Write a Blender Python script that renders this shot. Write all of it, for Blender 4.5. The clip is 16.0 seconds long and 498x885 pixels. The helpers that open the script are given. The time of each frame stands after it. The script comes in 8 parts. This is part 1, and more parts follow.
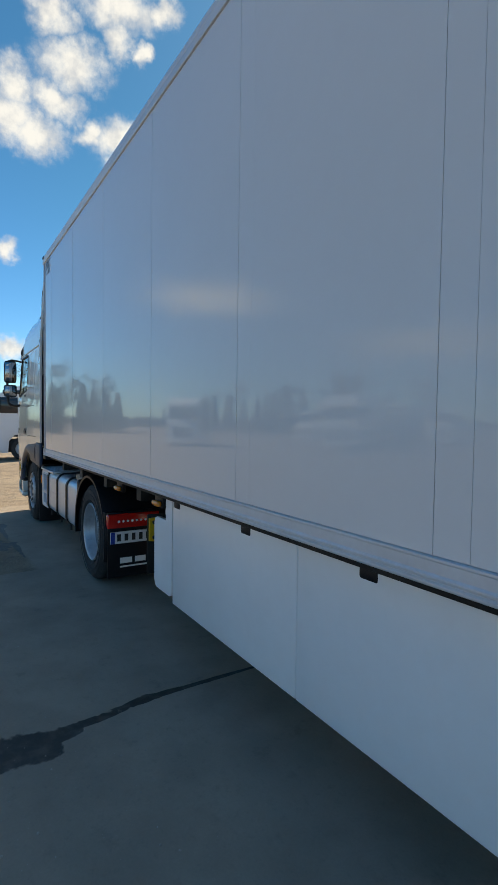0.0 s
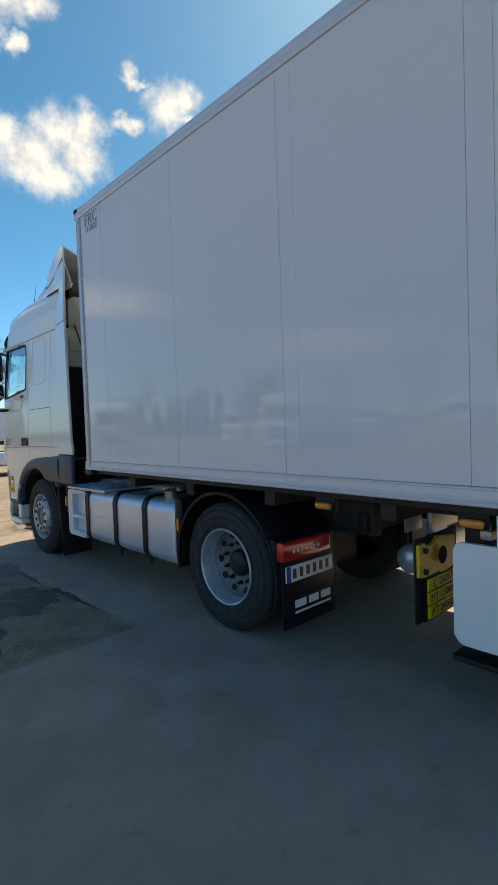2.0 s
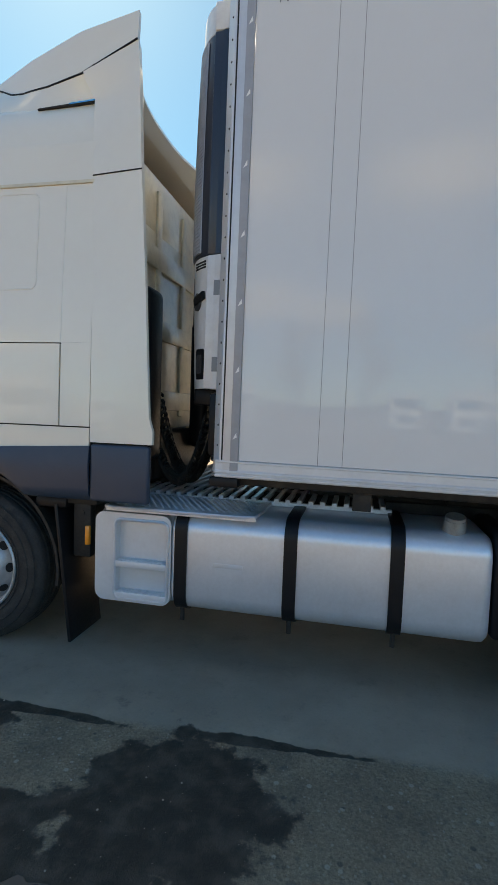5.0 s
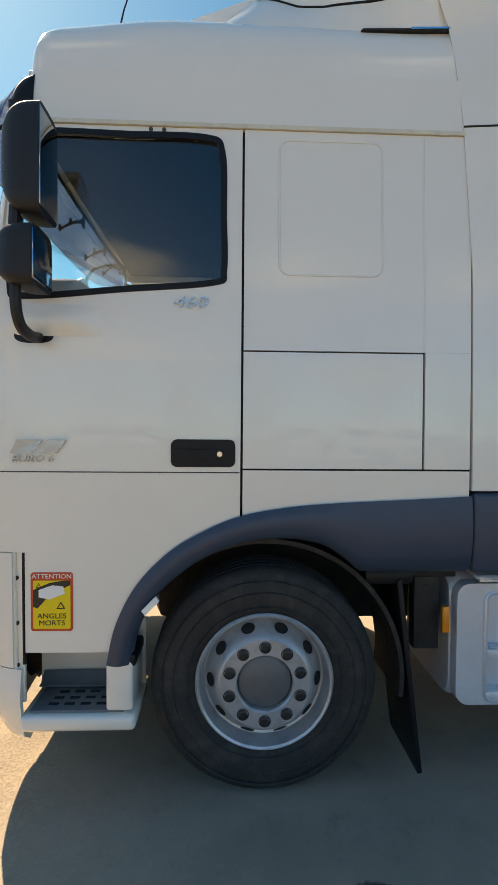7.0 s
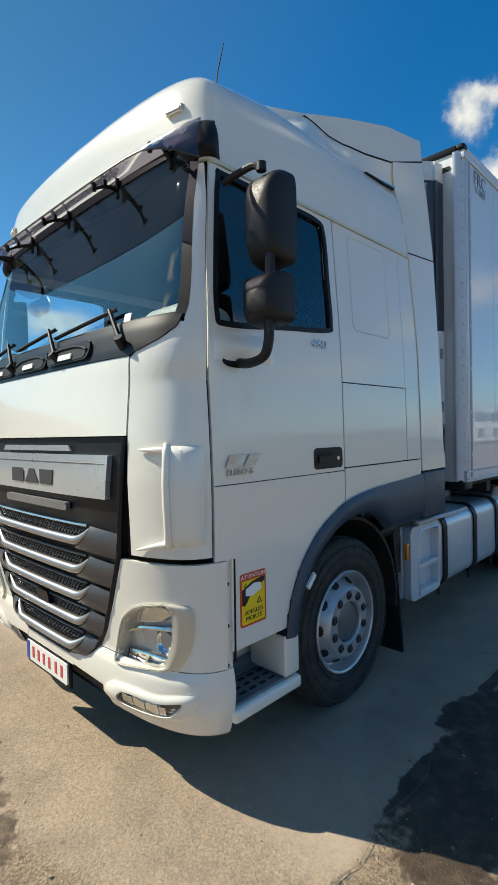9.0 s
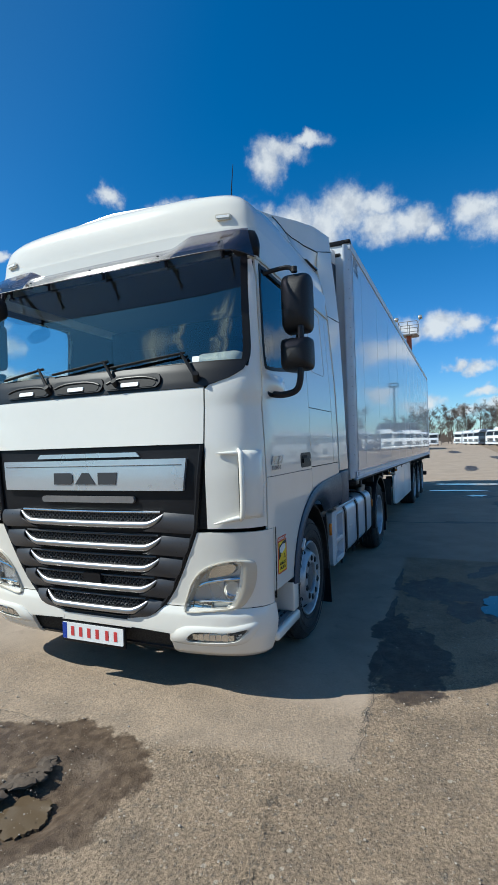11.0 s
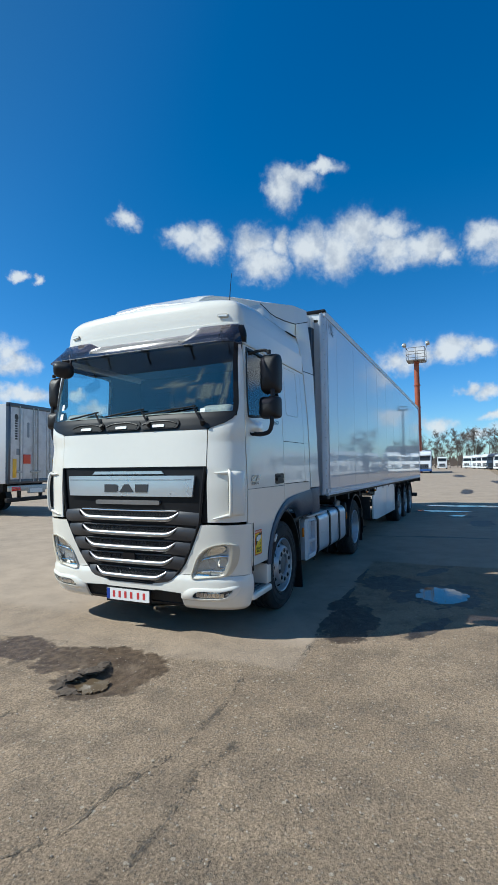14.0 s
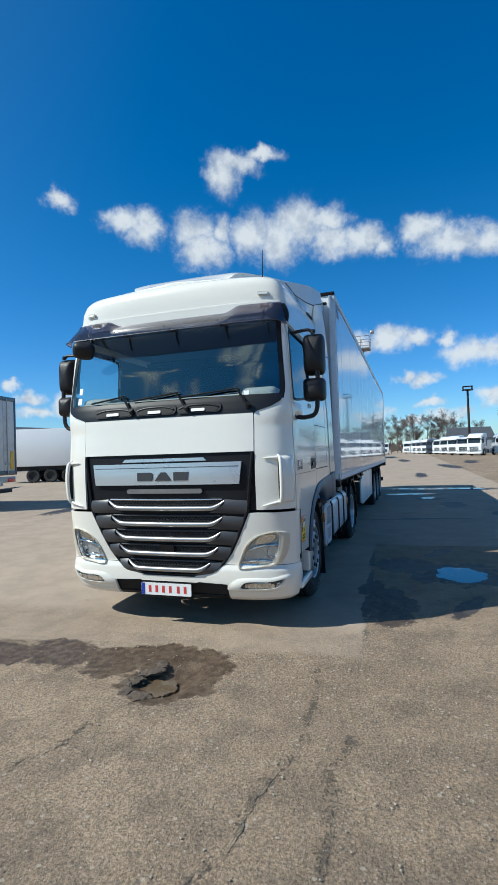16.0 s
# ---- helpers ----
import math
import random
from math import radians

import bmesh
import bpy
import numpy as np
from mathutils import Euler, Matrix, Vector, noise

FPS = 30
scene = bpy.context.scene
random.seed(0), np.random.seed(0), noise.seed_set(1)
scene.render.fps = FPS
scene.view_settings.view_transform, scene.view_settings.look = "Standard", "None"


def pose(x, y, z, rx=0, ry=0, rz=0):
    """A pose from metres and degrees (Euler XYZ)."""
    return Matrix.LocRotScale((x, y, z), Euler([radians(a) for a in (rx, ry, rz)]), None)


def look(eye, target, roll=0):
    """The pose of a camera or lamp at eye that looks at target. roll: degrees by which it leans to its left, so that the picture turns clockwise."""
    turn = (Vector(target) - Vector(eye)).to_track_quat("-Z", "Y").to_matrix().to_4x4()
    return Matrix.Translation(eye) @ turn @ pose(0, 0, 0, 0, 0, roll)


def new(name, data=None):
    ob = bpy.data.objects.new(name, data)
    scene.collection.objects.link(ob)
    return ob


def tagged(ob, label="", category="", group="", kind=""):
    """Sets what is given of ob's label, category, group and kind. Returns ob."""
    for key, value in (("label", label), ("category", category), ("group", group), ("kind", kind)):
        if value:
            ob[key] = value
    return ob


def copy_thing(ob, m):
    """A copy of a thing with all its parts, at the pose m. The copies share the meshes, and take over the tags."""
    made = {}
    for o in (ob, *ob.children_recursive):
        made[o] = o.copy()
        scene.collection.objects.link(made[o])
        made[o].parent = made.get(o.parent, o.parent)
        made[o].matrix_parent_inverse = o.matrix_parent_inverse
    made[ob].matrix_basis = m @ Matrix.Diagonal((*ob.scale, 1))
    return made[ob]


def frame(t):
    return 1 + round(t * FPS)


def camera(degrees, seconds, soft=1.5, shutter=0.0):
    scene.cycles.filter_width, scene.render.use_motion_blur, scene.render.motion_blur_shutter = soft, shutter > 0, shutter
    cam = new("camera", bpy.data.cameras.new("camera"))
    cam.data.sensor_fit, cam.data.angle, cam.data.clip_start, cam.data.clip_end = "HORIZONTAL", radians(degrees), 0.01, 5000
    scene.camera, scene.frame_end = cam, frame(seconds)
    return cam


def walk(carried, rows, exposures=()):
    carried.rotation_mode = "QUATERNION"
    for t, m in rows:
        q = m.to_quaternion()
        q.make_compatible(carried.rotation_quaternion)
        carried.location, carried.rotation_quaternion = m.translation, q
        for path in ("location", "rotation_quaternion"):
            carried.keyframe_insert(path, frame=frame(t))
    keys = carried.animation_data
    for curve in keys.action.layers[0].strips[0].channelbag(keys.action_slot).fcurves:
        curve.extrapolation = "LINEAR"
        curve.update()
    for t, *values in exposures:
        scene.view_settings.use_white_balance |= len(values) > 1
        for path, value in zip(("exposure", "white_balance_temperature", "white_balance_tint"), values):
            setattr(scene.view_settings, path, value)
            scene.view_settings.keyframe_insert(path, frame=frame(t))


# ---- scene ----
cam = camera(53.0, 16.0, soft=0.9)
PATH = [
    (0, (9.219, -1.299, 1.66), (7.525, -0.237, 1.591), 0.6),
    (0.5, (8.755, -1.697, 1.682), (7.078, -0.608, 1.648), -0.1),
    (1, (8.165, -1.961, 1.66), (6.528, -0.812, 1.636), -1.0),
    (1.5, (7.534, -2.251, 1.647), (5.977, -0.997, 1.6), -1.9),
    (2, (6.842, -2.4, 1.604), (5.379, -1.038, 1.541), -2.2),
    (2.5, (6.119, -2.598, 1.613), (4.758, -1.135, 1.52), -2.3),
    (3, (5.465, -2.7, 1.646), (4.178, -1.172, 1.543), -1.7),
    (3.2, (5.172, -2.712, 1.666), (3.909, -1.164, 1.573), -1.5),
    (5.3, (2.041, -2.627, 1.586), (1.673, -0.665, 1.463), 2.0),
    (5.5, (1.812, -2.544, 1.627), (1.447, -0.581, 1.519), 1.7),
    (6, (1.142, -2.395, 1.665), (0.885, -0.415, 1.551), 0.3),
    (6.5, (0.583, -2.187, 1.627), (0.406, -0.197, 1.544), 0.2),
    (7, (-0.169, -2.057, 1.621), (-0.085, -0.06, 1.563), 0.5),
    (7.5, (-0.784, -1.952, 1.595), (-0.381, 0.007, 1.589), 0.8),
    (8, (-1.426, -1.874, 1.645), (-0.651, -0.03, 1.639), -0.3),
    (8.5, (-1.989, -1.809, 1.66), (-0.855, -0.162, 1.642), -1.6),
    (9, (-2.554, -1.59, 1.669), (-1.121, -0.195, 1.626), -1.3),
    (9.5, (-3.109, -1.442, 1.669), (-1.479, -0.284, 1.626), -1.4),
    (10, (-3.446, -1.237, 1.641), (-1.694, -0.273, 1.618), -2.5),
    (10.2, (-3.565, -1.127, 1.643), (-1.781, -0.225, 1.622), -2.5),
    (12.3, (-4.96, -1.318, 1.639), (-3.107, -0.566, 1.662), -1.7),
    (12.5, (-5.052, -1.386, 1.653), (-3.207, -0.614, 1.685), -1.5),
    (13, (-5.218, -1.622, 1.651), (-3.393, -0.804, 1.685), -0.7),
    (13.5, (-5.374, -1.863, 1.65), (-3.548, -1.048, 1.71), -0.4),
    (14, (-5.535, -1.988, 1.662), (-3.715, -1.165, 1.755), -0.8),
    (14.5, (-5.673, -2.014, 1.668), (-3.852, -1.191, 1.754), -0.9),
    (15, (-5.687, -1.85, 1.674), (-3.854, -1.055, 1.763), -1.4),
    (15.5, (-5.648, -1.464, 1.684), (-3.798, -0.708, 1.759), -1.9),
    (16, (-5.697, -1.006, 1.646), (-3.795, -0.389, 1.689), -1.9),
]
EXPO = [(0.0, 0.58, 7500, 6), (0.9, 0.48, 7200, 7), (1.5, 0.64, 7450, 7), (2.1, 0.68, 7750, 7), (3.2, 0.90, 8400, 8), (5.3, 1.24, 9500, 11), (7.2, 1.06, 9300, 10),
        (8.2, 0.70, 7700, 6), (9.0, 0.50, 7100, 4), (10.2, 0.27, 6350, 4), (12.3, 0.22, 6000, 3), (16.0, 0.22, 6000, 3)]
walk(cam, [(t, look(eye, target, roll)) for t, eye, target, roll in PATH], EXPO)

# ---- world, sun ----
SUN_DIR = Vector((-0.385, 0.605, 0.697)).normalized()
SUN_ELEV = math.asin(SUN_DIR.z)
SUN_AZ = math.atan2(SUN_DIR.x, SUN_DIR.y)

world = bpy.data.worlds.new("sky")
scene.world = world
world.use_nodes = True
wt = world.node_tree
wt.nodes.clear()


def wmath(op, a, b=None, clamp=False):
    n = wt.nodes.new("ShaderNodeMath")
    n.operation, n.use_clamp = op, clamp
    for i, v in enumerate((a, b)):
        if v is None:
            continue
        if isinstance(v, (int, float)):
            n.inputs[i].default_value = v
        else:
            wt.links.new(v, n.inputs[i])
    return n.outputs[0]


sky = wt.nodes.new("ShaderNodeTexSky")
sky.sky_type = "NISHITA"
sky.sun_disc = False
sky.sun_elevation = SUN_ELEV
sky.sun_rotation = SUN_AZ
sky.air_density, sky.dust_density, sky.ozone_density = 1.0, 0.2, 4.5
tint = wt.nodes.new("ShaderNodeHueSaturation")
wt.links.new(sky.outputs[0], tint.inputs["Color"])

# Fair-weather clouds: azimuth and height over the horizon, half width and half height, all in degrees.
CLOUDS_WEST = [
    (-81.1, 27.6, 3.2, 1.6), (-77.2, 33.4, 3.3, 1.9), (-82.9, 31.0, 2.2, 1.9), (-83.8, 28.5, 2.6, 2.0), (-79.0, 30.4, 2.6, 1.5),
    (-72.3, 37.9, 4.0, 1.5), (-79.2, 36.8, 2.1, 1.5), (-72.6, 35.7, 1.7, 1.3), (-68.1, 38.1, 2.0, 0.9), (-69.5, 27.0, 4.0, 2.4),
    (-72.5, 28.3, 3.0, 1.6), (-66.5, 29.3, 2.6, 1.9), (-75.6, 28.4, 1.6, 1.0), (-67.5, 25.4, 3.2, 1.8), (-70.2, 35.0, 0.8, 0.7), (-83.9, 17.2, 1.1, 1.1), (-83.6, 7.6, 1.8, 1.0), (-63.6, 29.8, 2.2, 1.7),
    (-64.0, 27.6, 2.4, 2.2), (-58.4, 34.4, 0.9, 1.0), (-58.0, 33.7, 1.6, 0.5), (-59.2, 30.6, 1.9, 0.6),
    (-54.4, 31.9, 2.4, 2.0), (-52.7, 32.7, 1.7, 1.2), (-51.2, 30.9, 1.9, 0.6)]
CLOUDS_EAST = [
    (69.9, 29.4, 1.8, 1.8), (71.5, 30.4, 2.6, 1.1), (74.7, 31.0, 2.2, 0.6), (51.9, 26.2, 1.4, 0.9), (58.6, 24.8, 2.4, 1.2),
    (60.9, 24.4, 1.9, 1.7), (66.4, 24.1, 2.4, 1.8), (67.7, 22.2, 2.8, 1.7), (69.6, 24.2, 1.5, 1.4), (73.0, 23.8, 2.2, 2.0),
    (76.0, 22.9, 2.8, 2.3), (78.7, 24.8, 2.9, 2.0), (81.8, 24.6, 2.4, 1.4), (82.3, 22.6, 2.7, 1.6), (85.6, 22.4, 2.6, 1.4),
    (87.6, 21.4, 1.4, 0.9), (94.9, 20.9, 3.6, 1.4), (98.8, 20.5, 2.4, 1.4), (92.0, 22.5, 2.2, 1.4), (40.0, 12.2, 1.7, 1.2)]
CLOUDS_LOW = [
    (40.7, 11.0, 1.7, 1.3), (41.3, 7.8, 3.2, 0.9), (40.8, 19.8, 0.8, 0.5), (42.6, 19.4, 0.6, 0.4), (82.4, 11.2, 2.0, 1.3),
    (85.0, 11.8, 1.8, 1.3), (88.2, 12.0, 2.5, 1.3), (90.8, 11.8, 1.5, 1.0), (94.4, 11.4, 1.2, 0.7), (96.3, 9.8, 2.5, 1.3),
    (98.6, 9.8, 2.3, 1.4), (89.5, 7.6, 1.2, 0.5), (91.8, 7.3, 1.7, 0.6), (92.3, 4.8, 1.5, 0.5), (86.3, 3.9, 1.7, 0.9),
    (90.4, 3.0, 1.4, 0.6), (93.8, 3.4, 2.2, 0.7), (98.4, 5.2, 1.8, 1.0), (46.7, 7.8, 0.9, 0.5), (48.3, 6.5, 1.4, 0.6),
    (48.9, 5.1, 2.4, 0.6), (51.9, 5.8, 1.2, 1.2)]
CLOUDS_ROUND_AND_FILL = [
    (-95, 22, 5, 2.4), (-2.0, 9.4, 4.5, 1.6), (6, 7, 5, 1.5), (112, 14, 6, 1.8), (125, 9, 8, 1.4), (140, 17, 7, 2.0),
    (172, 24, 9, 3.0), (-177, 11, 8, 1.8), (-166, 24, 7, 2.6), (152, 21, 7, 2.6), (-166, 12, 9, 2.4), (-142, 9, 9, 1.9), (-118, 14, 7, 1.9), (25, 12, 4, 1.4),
    # six unseen clouds above 45 degrees, added to whiten the light in shade
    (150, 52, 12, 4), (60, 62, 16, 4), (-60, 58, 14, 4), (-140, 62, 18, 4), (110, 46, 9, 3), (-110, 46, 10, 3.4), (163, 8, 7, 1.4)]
coord = wt.nodes.new("ShaderNodeTexCoord")
sep = wt.nodes.new("ShaderNodeSeparateXYZ")
wt.links.new(coord.outputs["Generated"], sep.inputs[0])
w_az = wmath("MULTIPLY", wmath("ARCTAN2", sep.outputs[0], sep.outputs[1]), 180 / math.pi)
w_el = wmath("MULTIPLY", wmath("ARCSINE", sep.outputs[2]), 180 / math.pi)


def wnoise(scale, detail, rough, out=0):
    n = wt.nodes.new("ShaderNodeTexNoise")
    n.inputs["Scale"].default_value, n.inputs["Detail"].default_value = scale, detail
    n.inputs["Roughness"].default_value = rough
    wt.links.new(coord.outputs["Generated"], n.inputs["Vector"])
    return n.outputs[out]


def wvec(op, a, b):
    n = wt.nodes.new("ShaderNodeVectorMath")
    n.operation = op
    for i, v in enumerate((a, b)):
        if isinstance(v, tuple):
            n.inputs[i].default_value = v
        elif v is not None:
            wt.links.new(v, n.inputs[i])
    return n.outputs["Value"] if op == "LENGTH" else n.outputs["Vector"]


def wstep(v, a, b, lo=0.0, hi=1.0):
    n = wt.nodes.new("ShaderNodeMapRange")
    n.interpolation_type = "SMOOTHSTEP"
    for key, value in (("From Min", a), ("From Max", b), ("To Min", lo), ("To Max", hi)):
        n.inputs[key].default_value = value
    wt.links.new(v, n.inputs["Value"])
    return n.outputs[0]


def wmix(f, a, b, blend="MIX"):
    n = wt.nodes.new("ShaderNodeMix")
    n.data_type, n.blend_type = "RGBA", blend
    for sock, v in ((n.inputs[0], f), (n.inputs[6], a), (n.inputs[7], b)):
        if isinstance(v, tuple):
            sock.default_value = (*v, 1)
        elif isinstance(v, (int, float)):
            sock.default_value = v
        else:
            wt.links.new(v, sock)
    return n.outputs[2]


flat_pos = wt.nodes.new("ShaderNodeCombineXYZ")
wt.links.new(w_az, flat_pos.inputs[0])
wt.links.new(w_el, flat_pos.inputs[1])
# billows push the outlines about by up to a degree or so
billow = wvec("MULTIPLY", wvec("SUBTRACT", wnoise(26, 5, 0.55, 1), (0.5, 0.5, 0.5)), (4.0, 2.8, 0.0))
where = wvec("ADD", flat_pos.outputs[0], billow)
nearest = None
for az0, el0, half_w, half_h in CLOUDS_WEST + CLOUDS_EAST + CLOUDS_LOW + CLOUDS_ROUND_AND_FILL:
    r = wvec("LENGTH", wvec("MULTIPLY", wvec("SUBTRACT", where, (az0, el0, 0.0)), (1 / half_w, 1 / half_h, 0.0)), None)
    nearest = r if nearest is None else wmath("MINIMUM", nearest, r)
dens = wmath("ADD", wmath("SUBTRACT", 1.0, nearest), wmath("MULTIPLY", wmath("SUBTRACT", wnoise(95, 6, 0.6), 0.5), 0.7))
cover = wmath("MAXIMUM", wmath("MULTIPLY", wstep(dens, -0.48, 0.75), 0.92), wmath("MULTIPLY", wstep(dens, -0.6, 0.3), 0.12))
lit = wmath("ADD", wnoise(34, 5, 0.55), wmath("MULTIPLY", dens, 0.12))
cloud_col = wmix(wstep(lit, 0.36, 0.66), (4.4, 4.6, 5.1), (6.3, 6.3, 6.4))
# paler towards the sun, deeper blue away from it
sunward = wt.nodes.new("ShaderNodeVectorMath")
sunward.operation = "DOT_PRODUCT"
wt.links.new(coord.outputs["Generated"], sunward.inputs[0])
sunward.inputs[1].default_value = SUN_DIR
wt.links.new(wstep(sunward.outputs["Value"], 0.25, 0.98, 1.36, 1.20), tint.inputs["Saturation"])
low_sky = wmix(wstep(w_el, -2.0, 26.0), (0.70, 0.89, 1.10), (1.0, 1.0, 1.0))
sky_blue = wmix(1.0, tint.outputs[0], low_sky, "MULTIPLY")
sunny = wmix(wstep(sunward.outputs["Value"], 0.45, 0.85), (1.0, 1.0, 1.0), (0.62, 0.83, 0.76))
sky_blue = wmix(1.0, sky_blue, sunny, "MULTIPLY")
sky_all = wmix(cover, sky_blue, cloud_col)
bg = wt.nodes.new("ShaderNodeBackground")
bg.inputs[1].default_value = 0.107
wt.links.new(sky_all, bg.inputs[0])
w_out = wt.nodes.new("ShaderNodeOutputWorld")
wt.links.new(bg.outputs[0], w_out.inputs[0])

sun = new("sun", bpy.data.lights.new("sun", "SUN"))
sun.data.energy, sun.data.angle, sun.data.color = 4.8, radians(0.5), (1.0, 0.95, 0.87)
sun.matrix_world = look(SUN_DIR * 60, (0, 0, 0))

# ---- materials ----
def material(name, color, rough=0.5, metal=0.0, coat=0.0, var=0.08, scale=6.0, bump=0.0, bump_scale=40.0,
             grime=0.0, grime_color=(0.16, 0.13, 0.1), spec=0.5, transmission=0.0, emit=0.0, wave=0.0):
    """Principled surface with colour, gloss and relief that vary at two scales, in metres."""
    m = bpy.data.materials.new(name)
    m.use_nodes = True
    t = m.node_tree
    p = t.nodes["Principled BSDF"]
    p.inputs["Metallic"].default_value = metal
    p.inputs["Coat Weight"].default_value = coat
    p.inputs["Coat Roughness"].default_value = 0.03
    p.inputs["Specular IOR Level"].default_value = spec
    p.inputs["Transmission Weight"].default_value = transmission
    tc = t.nodes.new("ShaderNodeTexCoord")

    def noise_at(s, detail=4):
        n = t.nodes.new("ShaderNodeTexNoise")
        n.inputs["Scale"].default_value, n.inputs["Detail"].default_value = s, detail
        t.links.new(tc.outputs["Object"], n.inputs["Vector"])
        return n.outputs[0]

    big, fine = noise_at(scale), noise_at(scale * 14, 6)
    add = t.nodes.new("ShaderNodeMath")
    add.operation = "ADD"
    t.links.new(big, add.inputs[0])
    t.links.new(fine, add.inputs[1])
    rng = t.nodes.new("ShaderNodeMapRange")
    rng.inputs["From Min"].default_value, rng.inputs["From Max"].default_value = 0.6, 1.4
    rng.inputs["To Min"].default_value, rng.inputs["To Max"].default_value = 1 - var, 1 + var
    t.links.new(add.outputs[0], rng.inputs["Value"])
    mul = t.nodes.new("ShaderNodeMix")
    mul.data_type, mul.blend_type = "RGBA", "MULTIPLY"
    mul.inputs[0].default_value = 1.0
    mul.inputs[6].default_value = (*color, 1)
    t.links.new(rng.outputs[0], mul.inputs[7])
    col = mul.outputs[2]
    if grime:
        g = t.nodes.new("ShaderNodeMapRange")
        g.inputs["From Min"].default_value, g.inputs["From Max"].default_value = 0.48, 0.78
        g.inputs["To Max"].default_value = grime
        t.links.new(noise_at(scale * 2.3, 9), g.inputs["Value"])
        gm = t.nodes.new("ShaderNodeMix")
        gm.data_type = "RGBA"
        t.links.new(g.outputs[0], gm.inputs[0])
        t.links.new(col, gm.inputs[6])
        gm.inputs[7].default_value = (*grime_color, 1)
        col = gm.outputs[2]
    t.links.new(col, p.inputs["Base Color"])
    rr = t.nodes.new("ShaderNodeMapRange")
    rr.inputs["From Min"].default_value, rr.inputs["From Max"].default_value = 0.3, 0.7
    rr.inputs["To Min"].default_value, rr.inputs["To Max"].default_value = max(0.02, rough * (0.95 if coat or metal > 0.3 else 0.8)), min(1, rough * (1.06 if coat or metal > 0.3 else 1.25))
    t.links.new(big if coat or metal > 0.3 else fine, rr.inputs["Value"])
    t.links.new(rr.outputs[0], p.inputs["Roughness"])
    if bump or wave:
        b = t.nodes.new("ShaderNodeBump")
        b.inputs["Strength"].default_value = 1.0
        b.inputs["Distance"].default_value = bump or wave
        t.links.new(noise_at(bump_scale, 5 if bump else 2), b.inputs["Height"])
        t.links.new(b.outputs[0], p.inputs["Normal"])
        if coat:
            t.links.new(b.outputs[0], p.inputs["Coat Normal"])
    if emit:
        p.inputs["Emission Color"].default_value = (*color, 1)
        p.inputs["Emission Strength"].default_value = emit
    return m


def glass(name, tint, f0=0.05, gloss=(1, 1, 1)):
    """A thin pane: clear by its tint, with a gloss that grows towards grazing angles alike from both sides."""
    m = bpy.data.materials.new(name)
    m.use_nodes = True
    t = m.node_tree
    t.nodes.clear()
    clear = t.nodes.new("ShaderNodeBsdfTransparent")
    clear.inputs[0].default_value = (*tint, 1)
    shine = t.nodes.new("ShaderNodeBsdfGlossy")
    shine.inputs["Color"].default_value = (*gloss, 1)
    shine.inputs["Roughness"].default_value = 0.01
    facing = t.nodes.new("ShaderNodeLayerWeight")
    facing.inputs["Blend"].default_value = 0.5
    grow = t.nodes.new("ShaderNodeMath")
    grow.operation = "POWER"
    grow.inputs[1].default_value = 5.0
    scale = t.nodes.new("ShaderNodeMath")
    scale.operation = "MULTIPLY_ADD"
    scale.inputs[1].default_value, scale.inputs[2].default_value = 1 - f0, f0
    mix = t.nodes.new("ShaderNodeMixShader")
    out = t.nodes.new("ShaderNodeOutputMaterial")
    t.links.new(facing.outputs["Facing"], grow.inputs[0])
    t.links.new(grow.outputs[0], scale.inputs[0])
    t.links.new(scale.outputs[0], mix.inputs[0])
    t.links.new(clear.outputs[0], mix.inputs[1])
    t.links.new(shine.outputs[0], mix.inputs[2])
    t.links.new(mix.outputs[0], out.inputs[0])
    return m


M_CAB = material("cab_white_paint", (0.800, 0.768, 0.690), 0.22, coat=0.7, var=0.012, scale=1.2, grime=0.05, grime_color=(0.5, 0.46, 0.38), wave=0.0003, bump_scale=2.0)
M_TRAILER = material("trailer_white_gelcoat", (0.70, 0.705, 0.71), 0.25, spec=0.15, coat=0.85, var=0.012, scale=0.8, grime=0.05, grime_color=(0.5, 0.48, 0.44), wave=0.00025, bump_scale=0.9)
M_SKIRT = material("skirt_white_paint", (0.84, 0.84, 0.83), 0.35, coat=0.3, var=0.02, scale=1.2, grime=0.08, grime_color=(0.42, 0.39, 0.35), wave=0.0008, bump_scale=3.0)
M_RAIL = material("anodised_aluminium_rail", (0.64, 0.66, 0.69), 0.38, metal=0.25, var=0.05, scale=3, grime=0.15, grime_color=(0.32, 0.31, 0.3), bump=0.0006, bump_scale=60)
M_ALU = material("brushed_aluminium", (0.66, 0.70, 0.76), 0.36, metal=0.55, var=0.06, scale=4, grime=0.10, grime_color=(0.3, 0.29, 0.28), bump=0.0003, bump_scale=30)
M_TREAD = material("aluminium_tread_plate", (0.66, 0.68, 0.71), 0.36, metal=0.45, var=0.15, scale=9, grime=0.30, grime_color=(0.1, 0.1, 0.1), bump=0.001, bump_scale=80)
M_BLUEGREY = material("blue_grey_plastic", (0.030, 0.050, 0.084), 0.42, var=0.08, scale=4, grime=0.12, grime_color=(0.12, 0.12, 0.125), bump=0.0004, bump_scale=220)
M_STEPGREY = material("step_grey_plastic", (0.13, 0.15, 0.17), 0.5, var=0.12, scale=5, grime=0.3, grime_color=(0.24, 0.22, 0.19), bump=0.0006, bump_scale=160)
M_NUT = material("dark_wheel_nut", (0.045, 0.047, 0.05), 0.4, metal=0.6, var=0.2, scale=20)
M_BARSATIN = material("satin_grille_bar", (0.46, 0.455, 0.465), 0.33, metal=0.9, var=0.03)
